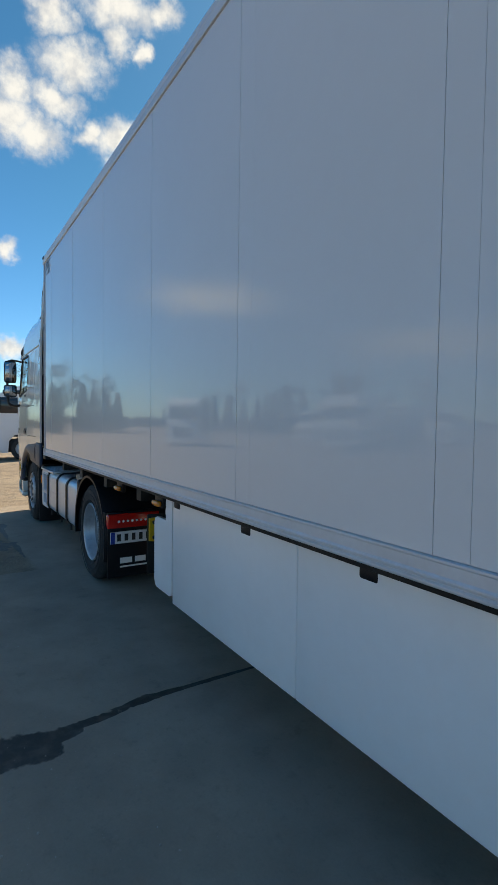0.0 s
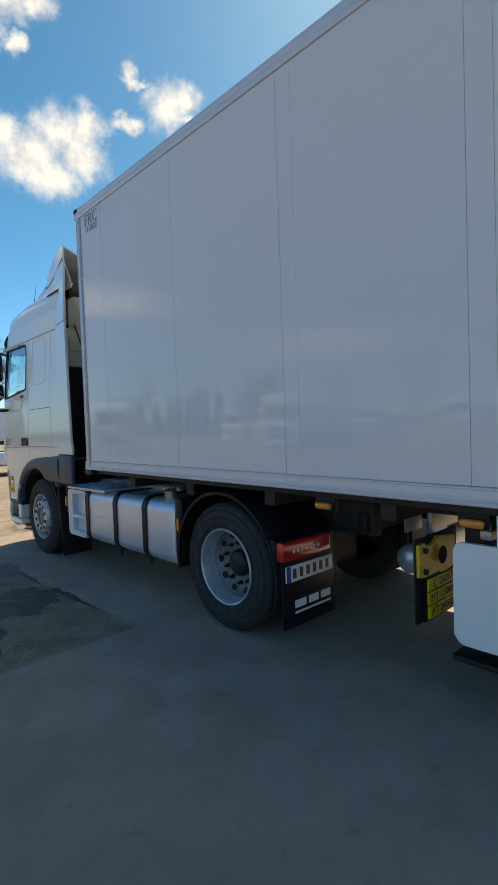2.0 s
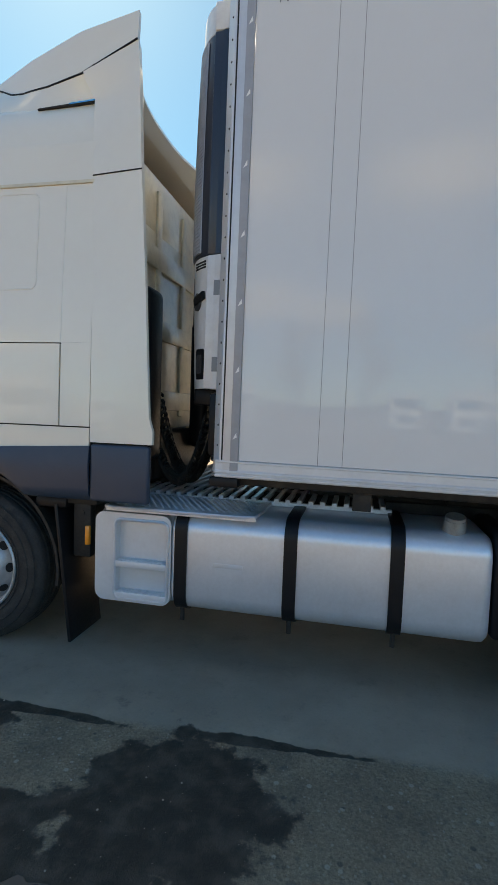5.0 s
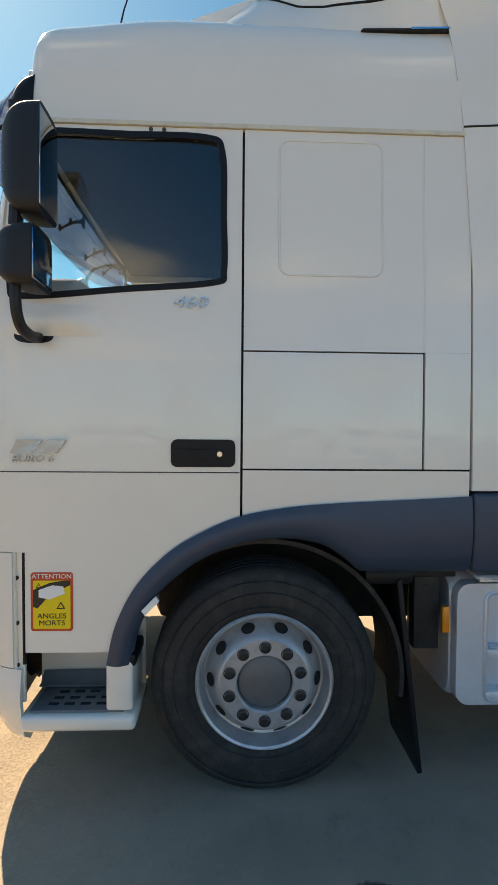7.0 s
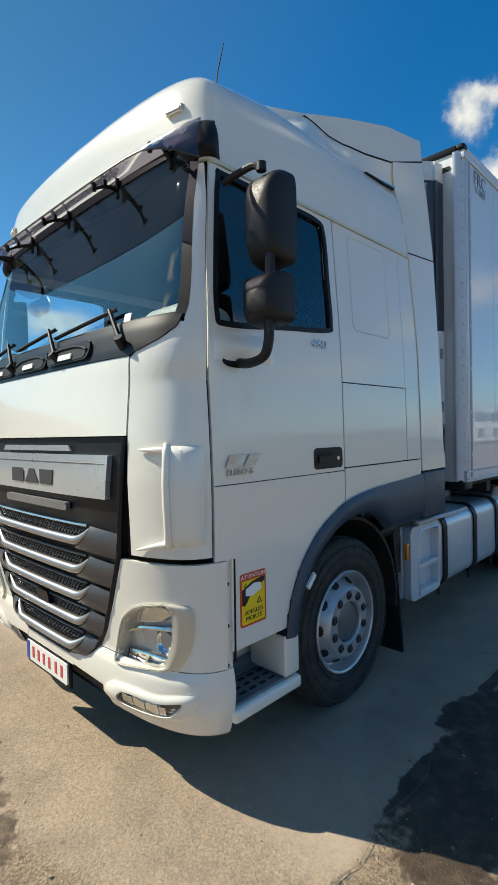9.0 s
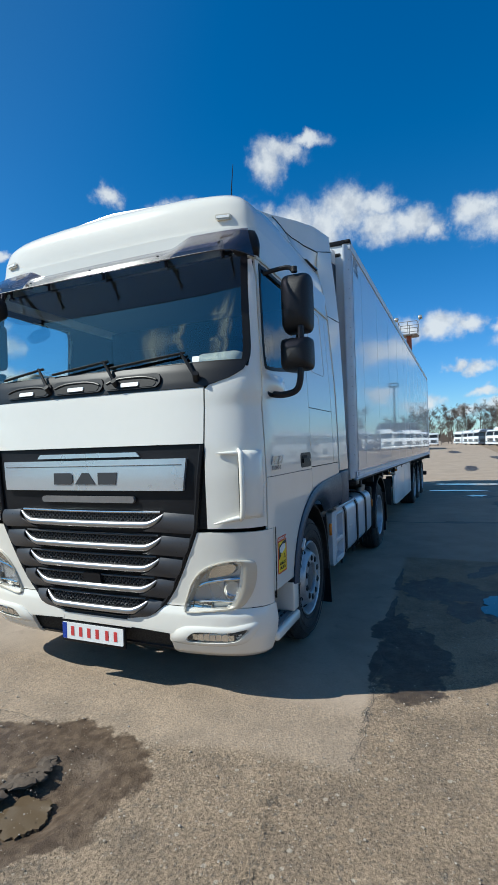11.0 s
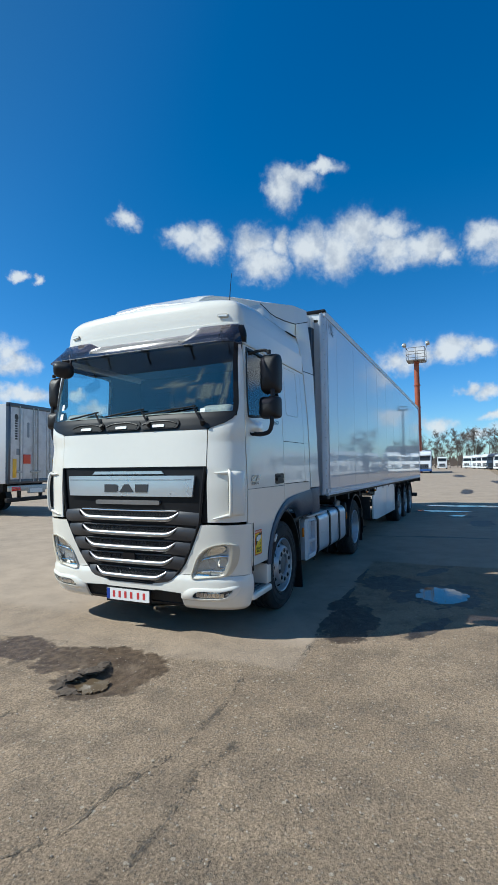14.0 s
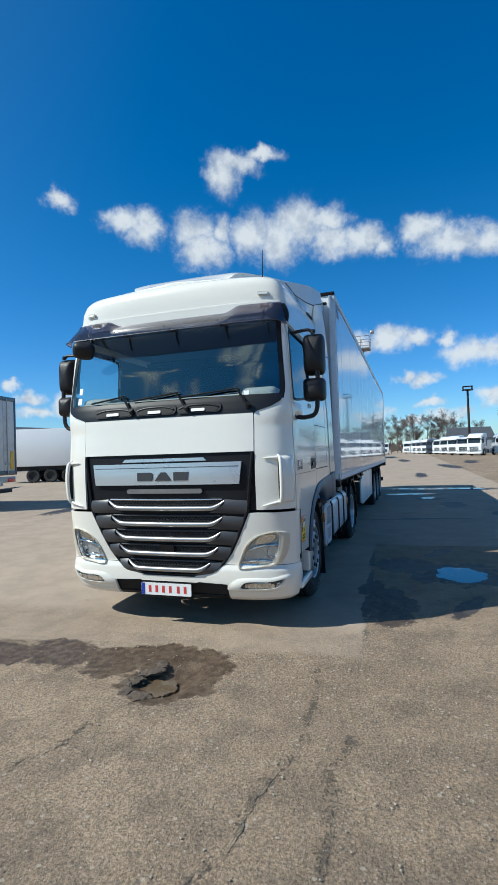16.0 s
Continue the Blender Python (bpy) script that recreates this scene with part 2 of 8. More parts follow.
M_POSTBAND = material("grey_post_band", (0.36, 0.37, 0.40), 0.5, var=0.06, scale=5, grime=0.2)
M_MASTSTEEL = material("weathered_grey_steel", (0.20, 0.19, 0.185), 0.6, metal=0.3, var=0.2, scale=4)
M_BLACK = material("black_plastic", (0.009, 0.009, 0.011), 0.42, spec=0.25, var=0.15, scale=6, grime=0.06, grime_color=(0.06, 0.055, 0.05), bump=0.0004, bump_scale=250)
M_COWL = material("smooth_black_cowl", (0.010, 0.010, 0.012), 0.36, spec=0.35, var=0.03, scale=3, coat=0.02)
M_FIN = material("satin_dark_fin", (0.055, 0.055, 0.06), 0.34, var=0.06, scale=5)
M_MIRRORBLK = material("mirror_black_plastic", (0.014, 0.014, 0.016), 0.5, spec=0.35, var=0.1, scale=8, bump=0.0006, bump_scale=400)
M_CHASSIS = material("chassis_black_steel", (0.016, 0.015, 0.015), 0.6, metal=0.2, var=0.3, scale=5, grime=0.5, grime_color=(0.07, 0.06, 0.05), bump=0.001, bump_scale=60)
M_RUBBER = material("tyre_rubber", (0.022, 0.022, 0.022), 0.75, var=0.25, scale=7, grime=0.5, grime_color=(0.075, 0.068, 0.06), bump=0.0015, bump_scale=90)
# also colours shaded gaps: behind the headlamp panel and beside the deflectors
M_SEAL = material("black_seal_and_gap_shade", (0.008, 0.008, 0.009), 0.5, spec=0.25, var=0.1)
M_RIM = material("silver_wheel_paint", (0.50, 0.52, 0.54), 0.38, metal=0.55, var=0.08, scale=9, grime=0.4, grime_color=(0.16, 0.15, 0.14), bump=0.0005, bump_scale=120)
M_CAP = material("dusty_grey_hub_cap", (0.15, 0.155, 0.16), 0.45, metal=0.3, var=0.2, scale=12, grime=0.3)
# rim tone darkened for the shade deep in the dish, plus dust
M_DISC = material("dusty_shaded_disc", (0.20, 0.21, 0.22), 0.5, metal=0.4, var=0.15, scale=10, grime=0.5, grime_color=(0.09, 0.085, 0.08))
# near-black colour standing for the shade in holes, slots and gaps
M_HOLE = material("recess_shade", (0.01, 0.01, 0.01), 0.8)
M_HUB = material("greasy_hub", (0.03, 0.03, 0.032), 0.45, metal=0.5, var=0.4, scale=20, bump=0.001, bump_scale=80)
M_CHROME = material("bright_trim", (0.78, 0.79, 0.8), 0.16, metal=1.0, var=0.03)
M_SILVER = material("satin_silver_panel", (0.60, 0.64, 0.68), 0.28, metal=0.6, coat=0.3, var=0.03)
M_GREYP = material("dark_grey_plastic", (0.045, 0.046, 0.05), 0.4, var=0.1, bump=0.0003, bump_scale=250)
M_ORANGE = material("amber_lens", (0.85, 0.25, 0.02), 0.12, coat=0.8, var=0.1, scale=30)
M_RED = material("red_lens", (0.62, 0.018, 0.012), 0.1, coat=1.0, var=0.12, scale=30)
M_YELLOW = material("yellow_enamel", (0.80, 0.46, 0.02), 0.35, var=0.1, scale=12, grime=0.2)
M_STICKYEL = material("sticker_yellow", (0.86, 0.62, 0.02), 0.4, var=0.03)
M_STICKRED = material("sticker_red", (0.62, 0.07, 0.02), 0.4, var=0.03)
M_STICKBLK = material("sticker_black", (0.02, 0.018, 0.015), 0.4, var=0.05)
M_STICKWHT = material("sticker_white", (0.82, 0.82, 0.8), 0.4, var=0.02)
M_PLATE = material("plate_white", (0.78, 0.78, 0.76), 0.3, var=0.03)
M_PLATERED = material("plate_red_print", (0.55, 0.05, 0.05), 0.35, var=0.05)
M_PLATEBLK = material("plate_black_print", (0.02, 0.02, 0.02), 0.35, var=0.05)
M_PLATEBLUE = material("plate_blue_band", (0.015, 0.05, 0.32), 0.3, var=0.05)
M_PRINT = material("grey_print", (0.22, 0.24, 0.26), 0.4, var=0.05)
M_BEZEL = material("headlamp_bezel", (0.60, 0.55, 0.45), 0.32, metal=0.2, coat=0.3, var=0.04)
M_REFLECT = material("lamp_reflector", (0.72, 0.73, 0.74), 0.10, metal=1.0, var=0.03)
M_INTERIOR = material("cab_trim_grey", (0.030, 0.031, 0.034), 0.75, var=0.15, bump=0.001, bump_scale=120)
M_DASH = material("dashboard_beige_grey", (0.27, 0.285, 0.265), 0.6, var=0.1, bump=0.0006, bump_scale=160)
M_SEAT = material("seat_cloth", (0.007, 0.007, 0.009), 0.9, spec=0.05, var=0.2, scale=12)
M_CREAM = material("cab_rear_cream_paint", (0.66, 0.60, 0.46), 0.4, coat=0.3, var=0.08, grime=0.35, grime_color=(0.3, 0.26, 0.2))
M_REEFER = material("reefer_white_plastic", (0.70, 0.71, 0.72), 0.35, coat=0.3, var=0.04, grime=0.22, grime_color=(0.4, 0.38, 0.35))
M_MESH = material("bright_perforated_sheet", (0.40, 0.42, 0.46), 0.35, metal=0.5, var=0.15, scale=10, grime=0.2)
M_REEFDARK = material("reefer_dark_cover", (0.03, 0.035, 0.05), 0.35, var=0.15, coat=0.2)
M_HOSE = material("air_hose_rubber", (0.014, 0.014, 0.014), 0.45, var=0.2)
M_STEEL = material("galvanised_steel", (0.42, 0.42, 0.4), 0.45, metal=0.8, var=0.2, scale=14, grime=0.3)
M_WATER = material("puddle_water", (0.02, 0.022, 0.022), 0.03, spec=1.0, var=0.1, wave=0.0006, bump_scale=5)
M_MUDWATER = material("muddy_water", (0.115, 0.082, 0.05), 0.08, spec=0.3, var=0.1, wave=0.0006, bump_scale=6)
M_MIRROR = material("mirror_glass", (0.34, 0.35, 0.37), 0.02, metal=1.0, var=0.0)
M_ORANGEPOLE = material("orange_mast_paint", (0.33, 0.075, 0.03), 0.55, var=0.25, scale=1.2, grime=0.35)
M_BARK = material("bark", (0.10, 0.085, 0.07), 0.9, var=0.4, scale=3, bump=0.01, bump_scale=14)
M_TWIG = material("bare_twigs", (0.115, 0.09, 0.075), 0.9, var=0.35, scale=1)
M_CONIFER = material("conifer_foliage", (0.035, 0.055, 0.025), 0.85, var=0.4, scale=0.8)
M_BRICKWALL = material("grey_render_wall", (0.30, 0.32, 0.35), 0.8, var=0.12, scale=0.5, grime=0.2)
M_ROOFDARK = material("dark_roof_sheet", (0.07, 0.075, 0.085), 0.6, var=0.2, scale=0.6)
M_WINDARK = material("dark_window", (0.02, 0.025, 0.03), 0.08, spec=0.6, var=0.1)
M_CARWHITE = material("car_white_paint", (0.74, 0.75, 0.76), 0.2, coat=0.8, var=0.02)
M_BLUEPAINT = material("truck_blue_paint", (0.03, 0.10, 0.32), 0.3, coat=0.6, var=0.05)
M_DARKPAINT = material("truck_dark_paint", (0.03, 0.035, 0.05), 0.3, coat=0.6, var=0.08)
M_CURTAIN = material("weathered_door_panel", (0.62, 0.61, 0.59), 0.55, var=0.1, scale=1.4, grime=0.4, grime_color=(0.2, 0.18, 0.16))
# cyan gloss tint puts extra blue into the screen's mirrored sky
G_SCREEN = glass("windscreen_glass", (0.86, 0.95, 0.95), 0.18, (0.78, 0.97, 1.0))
G_SIDE = glass("side_window_glass", (0.84, 0.90, 0.91), 0.09)
G_VISOR = glass("smoked_visor", (0.58, 0.56, 0.62), 0.06)


def dusty(m, color, share):
    """Lets a dusty, scattering film cover a share of a clear pane."""
    t = m.node_tree
    out = [n for n in t.nodes if n.bl_idname == "ShaderNodeOutputMaterial"][0]
    top = out.inputs[0].links[0].from_socket
    film, back = t.nodes.new("ShaderNodeBsdfDiffuse"), t.nodes.new("ShaderNodeBsdfTranslucent")
    both, mix = t.nodes.new("ShaderNodeMixShader"), t.nodes.new("ShaderNodeMixShader")
    for n in (film, back):
        n.inputs["Color"].default_value = (*color, 1)
    both.inputs[0].default_value, mix.inputs[0].default_value = 0.5, share
    t.links.new(film.outputs[0], both.inputs[1])
    t.links.new(back.outputs[0], both.inputs[2])
    t.links.new(top, mix.inputs[1])
    t.links.new(both.outputs[0], mix.inputs[2])
    t.links.new(mix.outputs[0], out.inputs[0])


dusty(G_VISOR, (0.22, 0.21, 0.25), 0.11)
G_LENS = glass("lamp_lens", (0.97, 0.97, 0.97), 0.03)

M_BADGE = material("dull_chrome_letters", (0.42, 0.43, 0.45), 0.25, metal=0.9, var=0.05)


def clear_glass():
    m = bpy.data.materials.new("glass_inner_face")
    m.use_nodes = True
    t = m.node_tree
    t.nodes.clear()
    a, o = t.nodes.new("ShaderNodeBsdfTransparent"), t.nodes.new("ShaderNodeOutputMaterial")
    a.inputs[0].default_value = (0.97, 0.98, 0.98, 1)
    t.links.new(a.outputs[0], o.inputs[0])
    return m


G_INNER = clear_glass()

# ---- shape helpers: each gives (verts, faces) ----
def link_mesh(name, geoms, mat, parent=None, label="", smooth=40, shadow=True):
    verts, faces = [], []
    for v, f in geoms:
        k = len(verts)
        verts += [tuple(map(float, p)) for p in v]
        faces += [tuple(i + k for i in q) for q in f]
    me = bpy.data.meshes.new(name)
    me.from_pydata(verts, [], faces)
    bm = bmesh.new()
    bm.from_mesh(me)
    bmesh.ops.remove_doubles(bm, verts=bm.verts, dist=1e-5)
    bmesh.ops.recalc_face_normals(bm, faces=bm.faces)
    bm.to_mesh(me)
    bm.free()
    me.materials.append(mat)
    if smooth:
        me.polygons.foreach_set("use_smooth", [True] * len(me.polygons))
        me.set_sharp_from_angle(angle=radians(smooth))
    ob = new(name, me)
    if parent:
        ob.parent = parent
    if label:
        ob["label"] = label
    ob.visible_shadow = shadow
    return ob


def part(name, geoms, mat, parent, label="", smooth=40, shadow=True):
    """One mesh object under a thing or under a part."""
    return link_mesh(name, geoms if isinstance(geoms, list) else [geoms], mat, parent, label, smooth, shadow)


def pane(ob, outward):
    """A pane of two faces: the outer one shines, the inner one is clear."""
    ob.data.materials.append(G_INNER)
    way = Vector(outward)
    for p in ob.data.polygons:
        p.material_index = 0 if p.normal.dot(way) > 0.25 else 1
    return ob


def thing(name, label, category, group="", kind="", at=None):
    e = new(name)
    e.empty_display_size = 0.3
    if at is not None:
        e.matrix_world = at
    return tagged(e, label, category, group, kind)


def box(a, b, bev=0.0, seg=2):
    bm = bmesh.new()
    bmesh.ops.create_cube(bm, size=1)
    for v in bm.verts:
        v.co = Vector([(a[i] + b[i]) / 2 + v.co[i] * abs(b[i] - a[i]) for i in range(3)])
    if bev:
        bev = min(bev, 0.49 * min(abs(b[i] - a[i]) for i in range(3)))
        bmesh.ops.bevel(bm, geom=bm.edges[:], offset=bev, segments=seg, profile=0.5, affect="EDGES")
    bm.verts.ensure_lookup_table()
    out = [v.co.copy() for v in bm.verts], [tuple(v.index for v in f.verts) for f in bm.faces]
    bm.free()
    return out


def moved(geom, m):
    return [m @ Vector(p) for p in geom[0]], geom[1]


def cyl(p0, p1, r, n=20, r2=None, caps=True):
    p0, p1 = Vector(p0), Vector(p1)
    ax = (p1 - p0).normalized()
    u = ax.orthogonal().normalized()
    w = ax.cross(u)
    r2 = r if r2 is None else r2
    v = [p0 + (u * math.cos(k * math.tau / n) + w * math.sin(k * math.tau / n)) * r for k in range(n)]
    v += [p1 + (u * math.cos(k * math.tau / n) + w * math.sin(k * math.tau / n)) * r2 for k in range(n)]
    f = [(k, (k + 1) % n, n + (k + 1) % n, n + k) for k in range(n)]
    if caps:
        f += [tuple(range(n))[::-1], tuple(range(n, 2 * n))]
    return v, f


def spline(pts, n=8, closed=False):
    """Catmull-Rom through points, n steps a span."""
    P = [np.array(p, float) for p in pts]
    m, out = len(P), []
    for i in range(m if closed else m - 1):
        if closed:
            a, b, c, d = P[i - 1], P[i], P[(i + 1) % m], P[(i + 2) % m]
        else:
            a, b, c, d = P[max(i - 1, 0)], P[i], P[i + 1], P[min(i + 2, m - 1)]
        for k in range(n):
            t = k / n
            out.append(0.5 * (2 * b + (c - a) * t + (2 * a - 5 * b + 4 * c - d) * t * t + (3 * b - a - 3 * c + d) * t ** 3))
    if not closed:
        out.append(P[-1])
    return out


def tube(pts, r, n=8, closed=False):
    pts = [Vector(p) for p in pts]
    m = len(pts)
    v, f = [], []
    u = None
    for i, p in enumerate(pts):
        a = pts[(i - 1) % m] if closed or i else pts[i]
        b = pts[(i + 1) % m] if closed or i < m - 1 else pts[i]
        t = (b - a).normalized()
        if u is None:
            u = t.orthogonal().normalized()
        u = (u - t * u.dot(t)).normalized()
        w = t.cross(u)
        rr = r[i] if isinstance(r, (list, tuple)) else r
        v += [p + (u * math.cos(k * math.tau / n) + w * math.sin(k * math.tau / n)) * rr for k in range(n)]
    for i in range(m if closed else m - 1):
        j = (i + 1) % m
        f += [(i * n + k, i * n + (k + 1) % n, j * n + (k + 1) % n, j * n + k) for k in range(n)]
    if not closed:
        f += [tuple(range(n))[::-1], tuple(range((m - 1) * n, m * n))]
    return v, f


def lathe(profile, centre, n=48, axis="y", closed=False):
    """profile: (radius, along the axis)."""
    v, f = [], []
    cx, cy, cz = centre
    m = len(profile)
    for k in range(n):
        a = math.tau * k / n
        for r, h in profile:
            c, s = r * math.cos(a), r * math.sin(a)
            v.append((cx + c, cy + h, cz + s) if axis == "y" else (cx + c, cy + s, cz + h) if axis == "z" else (cx + h, cy + c, cz + s))
    for k in range(n):
        j = (k + 1) % n
        for i in range(m if closed else m - 1):
            i2 = (i + 1) % m
            f.append((k * m + i, k * m + i2, j * m + i2, j * m + i))
    return v, f


def grid(P, keep=None, thick=0.0):
    """A sheet from rows of points; keep(i, j) chooses its cells; thick: depth against its normals."""
    P = np.array(P, float)
    m, n = P.shape[:2]
    cells = [(i, j) for i in range(m - 1) for j in range(n - 1) if keep is None or keep(i, j)]
    idx = lambda i, j: i * n + j
    faces = [(idx(i, j), idx(i + 1, j), idx(i + 1, j + 1), idx(i, j + 1)) for i, j in cells]
    verts = P.reshape(-1, 3)
    if not thick:
        used = sorted({k for q in faces for k in q})
        at = {k: i for i, k in enumerate(used)}
        return [verts[k] for k in used], [tuple(at[k] for k in q) for q in faces]
    N = np.cross(np.gradient(P, axis=0), np.gradient(P, axis=1))
    N /= np.maximum(np.linalg.norm(N, axis=2, keepdims=True), 1e-9)
    inner = (P - N * thick).reshape(-1, 3)
    edges = {}
    for q in faces:
        for a, b in zip(q, q[1:] + q[:1]):
            edges[(a, b)] = 1
    k = m * n
    back = [tuple(i + k for i in q[::-1]) for q in faces]
    walls = [(b, a, a + k, b + k) for a, b in edges if (b, a) not in edges]
    allf = faces + back + walls
    verts = np.vstack([verts, inner])
    used = sorted({i for q in allf for i in q})
    at = {i: s for s, i in enumerate(used)}
    return [verts[i] for i in used], [tuple(at[i] for i in q) for q in allf]


def rrect(x0, y0, x1, y1, r, n=6):
    """A rounded rectangle's outline, anticlockwise."""
    out = []
    for cx, cy, a0 in ((x1 - r, y1 - r, 0), (x0 + r, y1 - r, 90), (x0 + r, y0 + r, 180), (x1 - r, y0 + r, 270)):
        for k in range(n + 1):
            a = radians(a0 + 90 * k / n)
            out.append((cx + r * math.cos(a), cy + r * math.sin(a)))
    return out


def prism(outline, at, d0, d1):
    """An outline (a, b) raised from depth d0 to d1; at(a, b, d) places it."""
    n = len(outline)
    v = [at(a, b, d0) for a, b in outline] + [at(a, b, d1) for a, b in outline]
    f = [tuple(range(n))[::-1], tuple(range(n, 2 * n))]
    f += [(k, (k + 1) % n, n + (k + 1) % n, n + k) for k in range(n)]
    return v, f


def ring(outer, inner, at, d0, d1):
    n = len(outer)
    v = [at(a, b, d) for some, d in ((outer, d0), (outer, d1), (inner, d1), (inner, d0)) for a, b in some]
    f = []
    for s in range(4):
        e = (s + 1) % 4
        f += [(s * n + k, s * n + (k + 1) % n, e * n + (k + 1) % n, e * n + k) for k in range(n)]
    return v, f


def grown(outline, by):
    """The outline moved outwards by a distance, about its centre."""
    pts = [Vector(p) for p in outline]
    n, out = len(pts), []
    for i, p in enumerate(pts):
        t = pts[(i + 1) % n] - pts[i - 1]
        q = Vector((t.y, -t.x)).normalized() * by
        out.append(tuple(p + q))
    return out


def inside(outline, x, y):
    c, n = False, len(outline)
    for i in range(n):
        (x0, y0), (x1, y1) = outline[i - 1], outline[i]
        if (y0 > y) != (y1 > y) and x < (x1 - x0) * (y - y0) / (y1 - y0) + x0:
            c = not c
    return c


def lettering(name, words, size, mat, place, parent, depth=0.002, align="CENTER", stretch=1.0, slant=0.0):
    """Raised writing in the built-in font; place is the pose of its middle, facing along its own z."""
    cu = bpy.data.curves.new(name, "FONT")
    cu.body, cu.size, cu.extrude = words, size, depth
    cu.align_x, cu.align_y = align, "CENTER"
    tmp = new(name, cu)
    me = bpy.data.meshes.new_from_object(tmp.evaluated_get(bpy.context.evaluated_depsgraph_get()))
    bpy.data.objects.remove(tmp)
    me.transform(place @ Matrix(((stretch, slant, 0, 0), (0, 1, 0, 0), (0, 0, 1, 0), (0, 0, 0, 1))))
    me.materials.clear()
    me.materials.append(mat)
    ob = new(name, me)
    ob.parent = parent
    return ob


FACE_LEFT = Matrix(((1, 0, 0), (0, 0, -1), (0, 1, 0))).to_4x4()     # writing read on the truck's left side
FACE_REAR = Matrix(((0, 0, 1), (1, 0, 0), (0, 1, 0))).to_4x4()      # writing read from behind

# ---- ground: one sheet to the horizon ----
def axis(fine0, fine1, step, far=2600.0, grow=1.16):
    mid = list(np.arange(fine0, fine1 + 1e-6, step))
    lo, hi, d = [], [], step
    a, b = mid[0], mid[-1]
    while a > -far:
        d *= grow
        a -= d
        lo.append(a)
    d = step
    while b < far:
        d *= grow
        b += d
        hi.append(b)
    return np.array(lo[::-1] + mid + hi)


# wet and stained places: middle, half lengths, turn in degrees
WET = [(-2.24, 0.74, 0.52, 0.40, 0), (-1.98, 0.98, 0.34, 0.28, 0), (-2.12, 1.32, 0.30, 0.40, 10), (-2.10, 1.85, 0.28, 0.45, -8), (-2.2, 2.55, 0.22, 0.6, -12),
       (-0.18, -0.72, 0.66, 0.30, 4), (1.35, -1.55, 0.66, 0.56, 0), (1.72, -0.86, 0.50, 0.44, 0), (2.75, -1.38, 0.55, 0.12, -24),
       (0.42, -0.50, 0.36, 0.15, -10), (1.05, -1.10, 0.30, 0.16, 10), (-0.1, -1.5, 0.5, 0.12, -20),
]
WET_FAR = [(6.50, -0.98, 0.16, 0.26, 0), (15.2, -2.2, 0.8, 2.4, 0), (13.0, -1.0, 0.5, 1.2, 0), (9.6, -2.1, 0.8, 0.35, 0), (7.6, -3.0, 0.5, 0.2, 0),
       (11.4, -1.5, 0.5, 0.5, 0), (17, 23, 5.0, 1.2, 20), (22, 21, 6.0, 0.7, 10), (9, 10, 4.0, 0.5, 15), (40, -4, 6, 0.8, 5), (52, -7, 7, 0.9, -6), (33, -9, 4, 0.7, 8), (26, -1.5, 3.0, 0.4, 0), (64, 0, 8, 0.9, 4)]
WET_LINES = [((6.53, -1.05), (6.46, -0.68), 0.060), ((6.46, -0.68), (6.37, -0.23), 0.040), ((6.37, -0.23), (6.39, 0.55), 0.028), ((6.39, 0.55), (6.2, 2.4), 0.025), ((6.53, -1.05), (6.62, -2.2), 0.10),
             ((-0.75, -0.52), (2.6, -0.36), 0.022)]

CRACK_WAYS = [[(-4.7, 0.35), (-4.08, 0.0), (-3.75, -0.2), (-3.44, -0.24), (-2.95, -0.35), (-2.4, -0.33), (-1.92, -0.28)],
              [(-4.3, -0.5), (-3.6, -0.62), (-3.1, -0.55), (-2.75, -0.62)], [(-3.9, 1.3), (-3.3, 1.0), (-2.9, 0.95), (-2.65, 0.8)],
              [(-1.64, -0.57), (-1.2, -0.56), (-0.76, -0.525)], [(-1.80, 1.15), (-1.85, 1.8), (-1.93, 2.3), (-2.1, 2.9)]]
CRACK_LINES = [(p, q, 0.095) for way in CRACK_WAYS for p, q in zip(way, way[1:])]

gx, gy = axis(-6.6, 9.0, 0.055), axis(-4.4, 3.4, 0.055)
GX, GY = np.meshgrid(gx, gy, indexing="ij")


def blob_field(specs):
    out = np.full(GX.shape, -9.0)
    for cx, cy_, rx, ry, turn in specs:
        c, s = math.cos(radians(turn)), math.sin(radians(turn))
        u, v = (GX - cx) * c + (GY - cy_) * s, -(GX - cx) * s + (GY - cy_) * c
        out = np.maximum(out, 1 - np.sqrt((u / rx) ** 2 + (v / ry) ** 2))
    return out


def line_field(specs):
    out = np.full(GX.shape, -9.0)
    for (ax0, ay0), (bx0, by0), w in specs:
        dx, dy = bx0 - ax0, by0 - ay0
        t = np.clip(((GX - ax0) * dx + (GY - ay0) * dy) / (dx * dx + dy * dy), 0, 1)
        out = np.maximum(out, 1 - np.hypot(GX - ax0 - t * dx, GY - ay0 - t * dy) / w)
    return out


wet = np.clip(np.maximum(blob_field(WET + WET_FAR), line_field(WET_LINES)), -1, 1)
seam_y = np.interp(gx, (-1.8, -0.75, 2.6, 3.2, 3.35), (-0.60, -0.53, -0.36, -0.34, -4.5))
smooth_zone = np.clip(np.minimum((GY - seam_y[:, None]) / 0.10, (GX + 1.62 + 0.30 * np.clip(GY, 0, 1)) / 0.15), -1, 1)
smooth_zone = np.minimum(smooth_zone, np.interp(GX, (-1.15, -0.55), (-0.02, 1.0)))
near = np.exp(-((GX / 14) ** 2 + (GY / 12) ** 2))
relief = np.zeros(GX.shape)
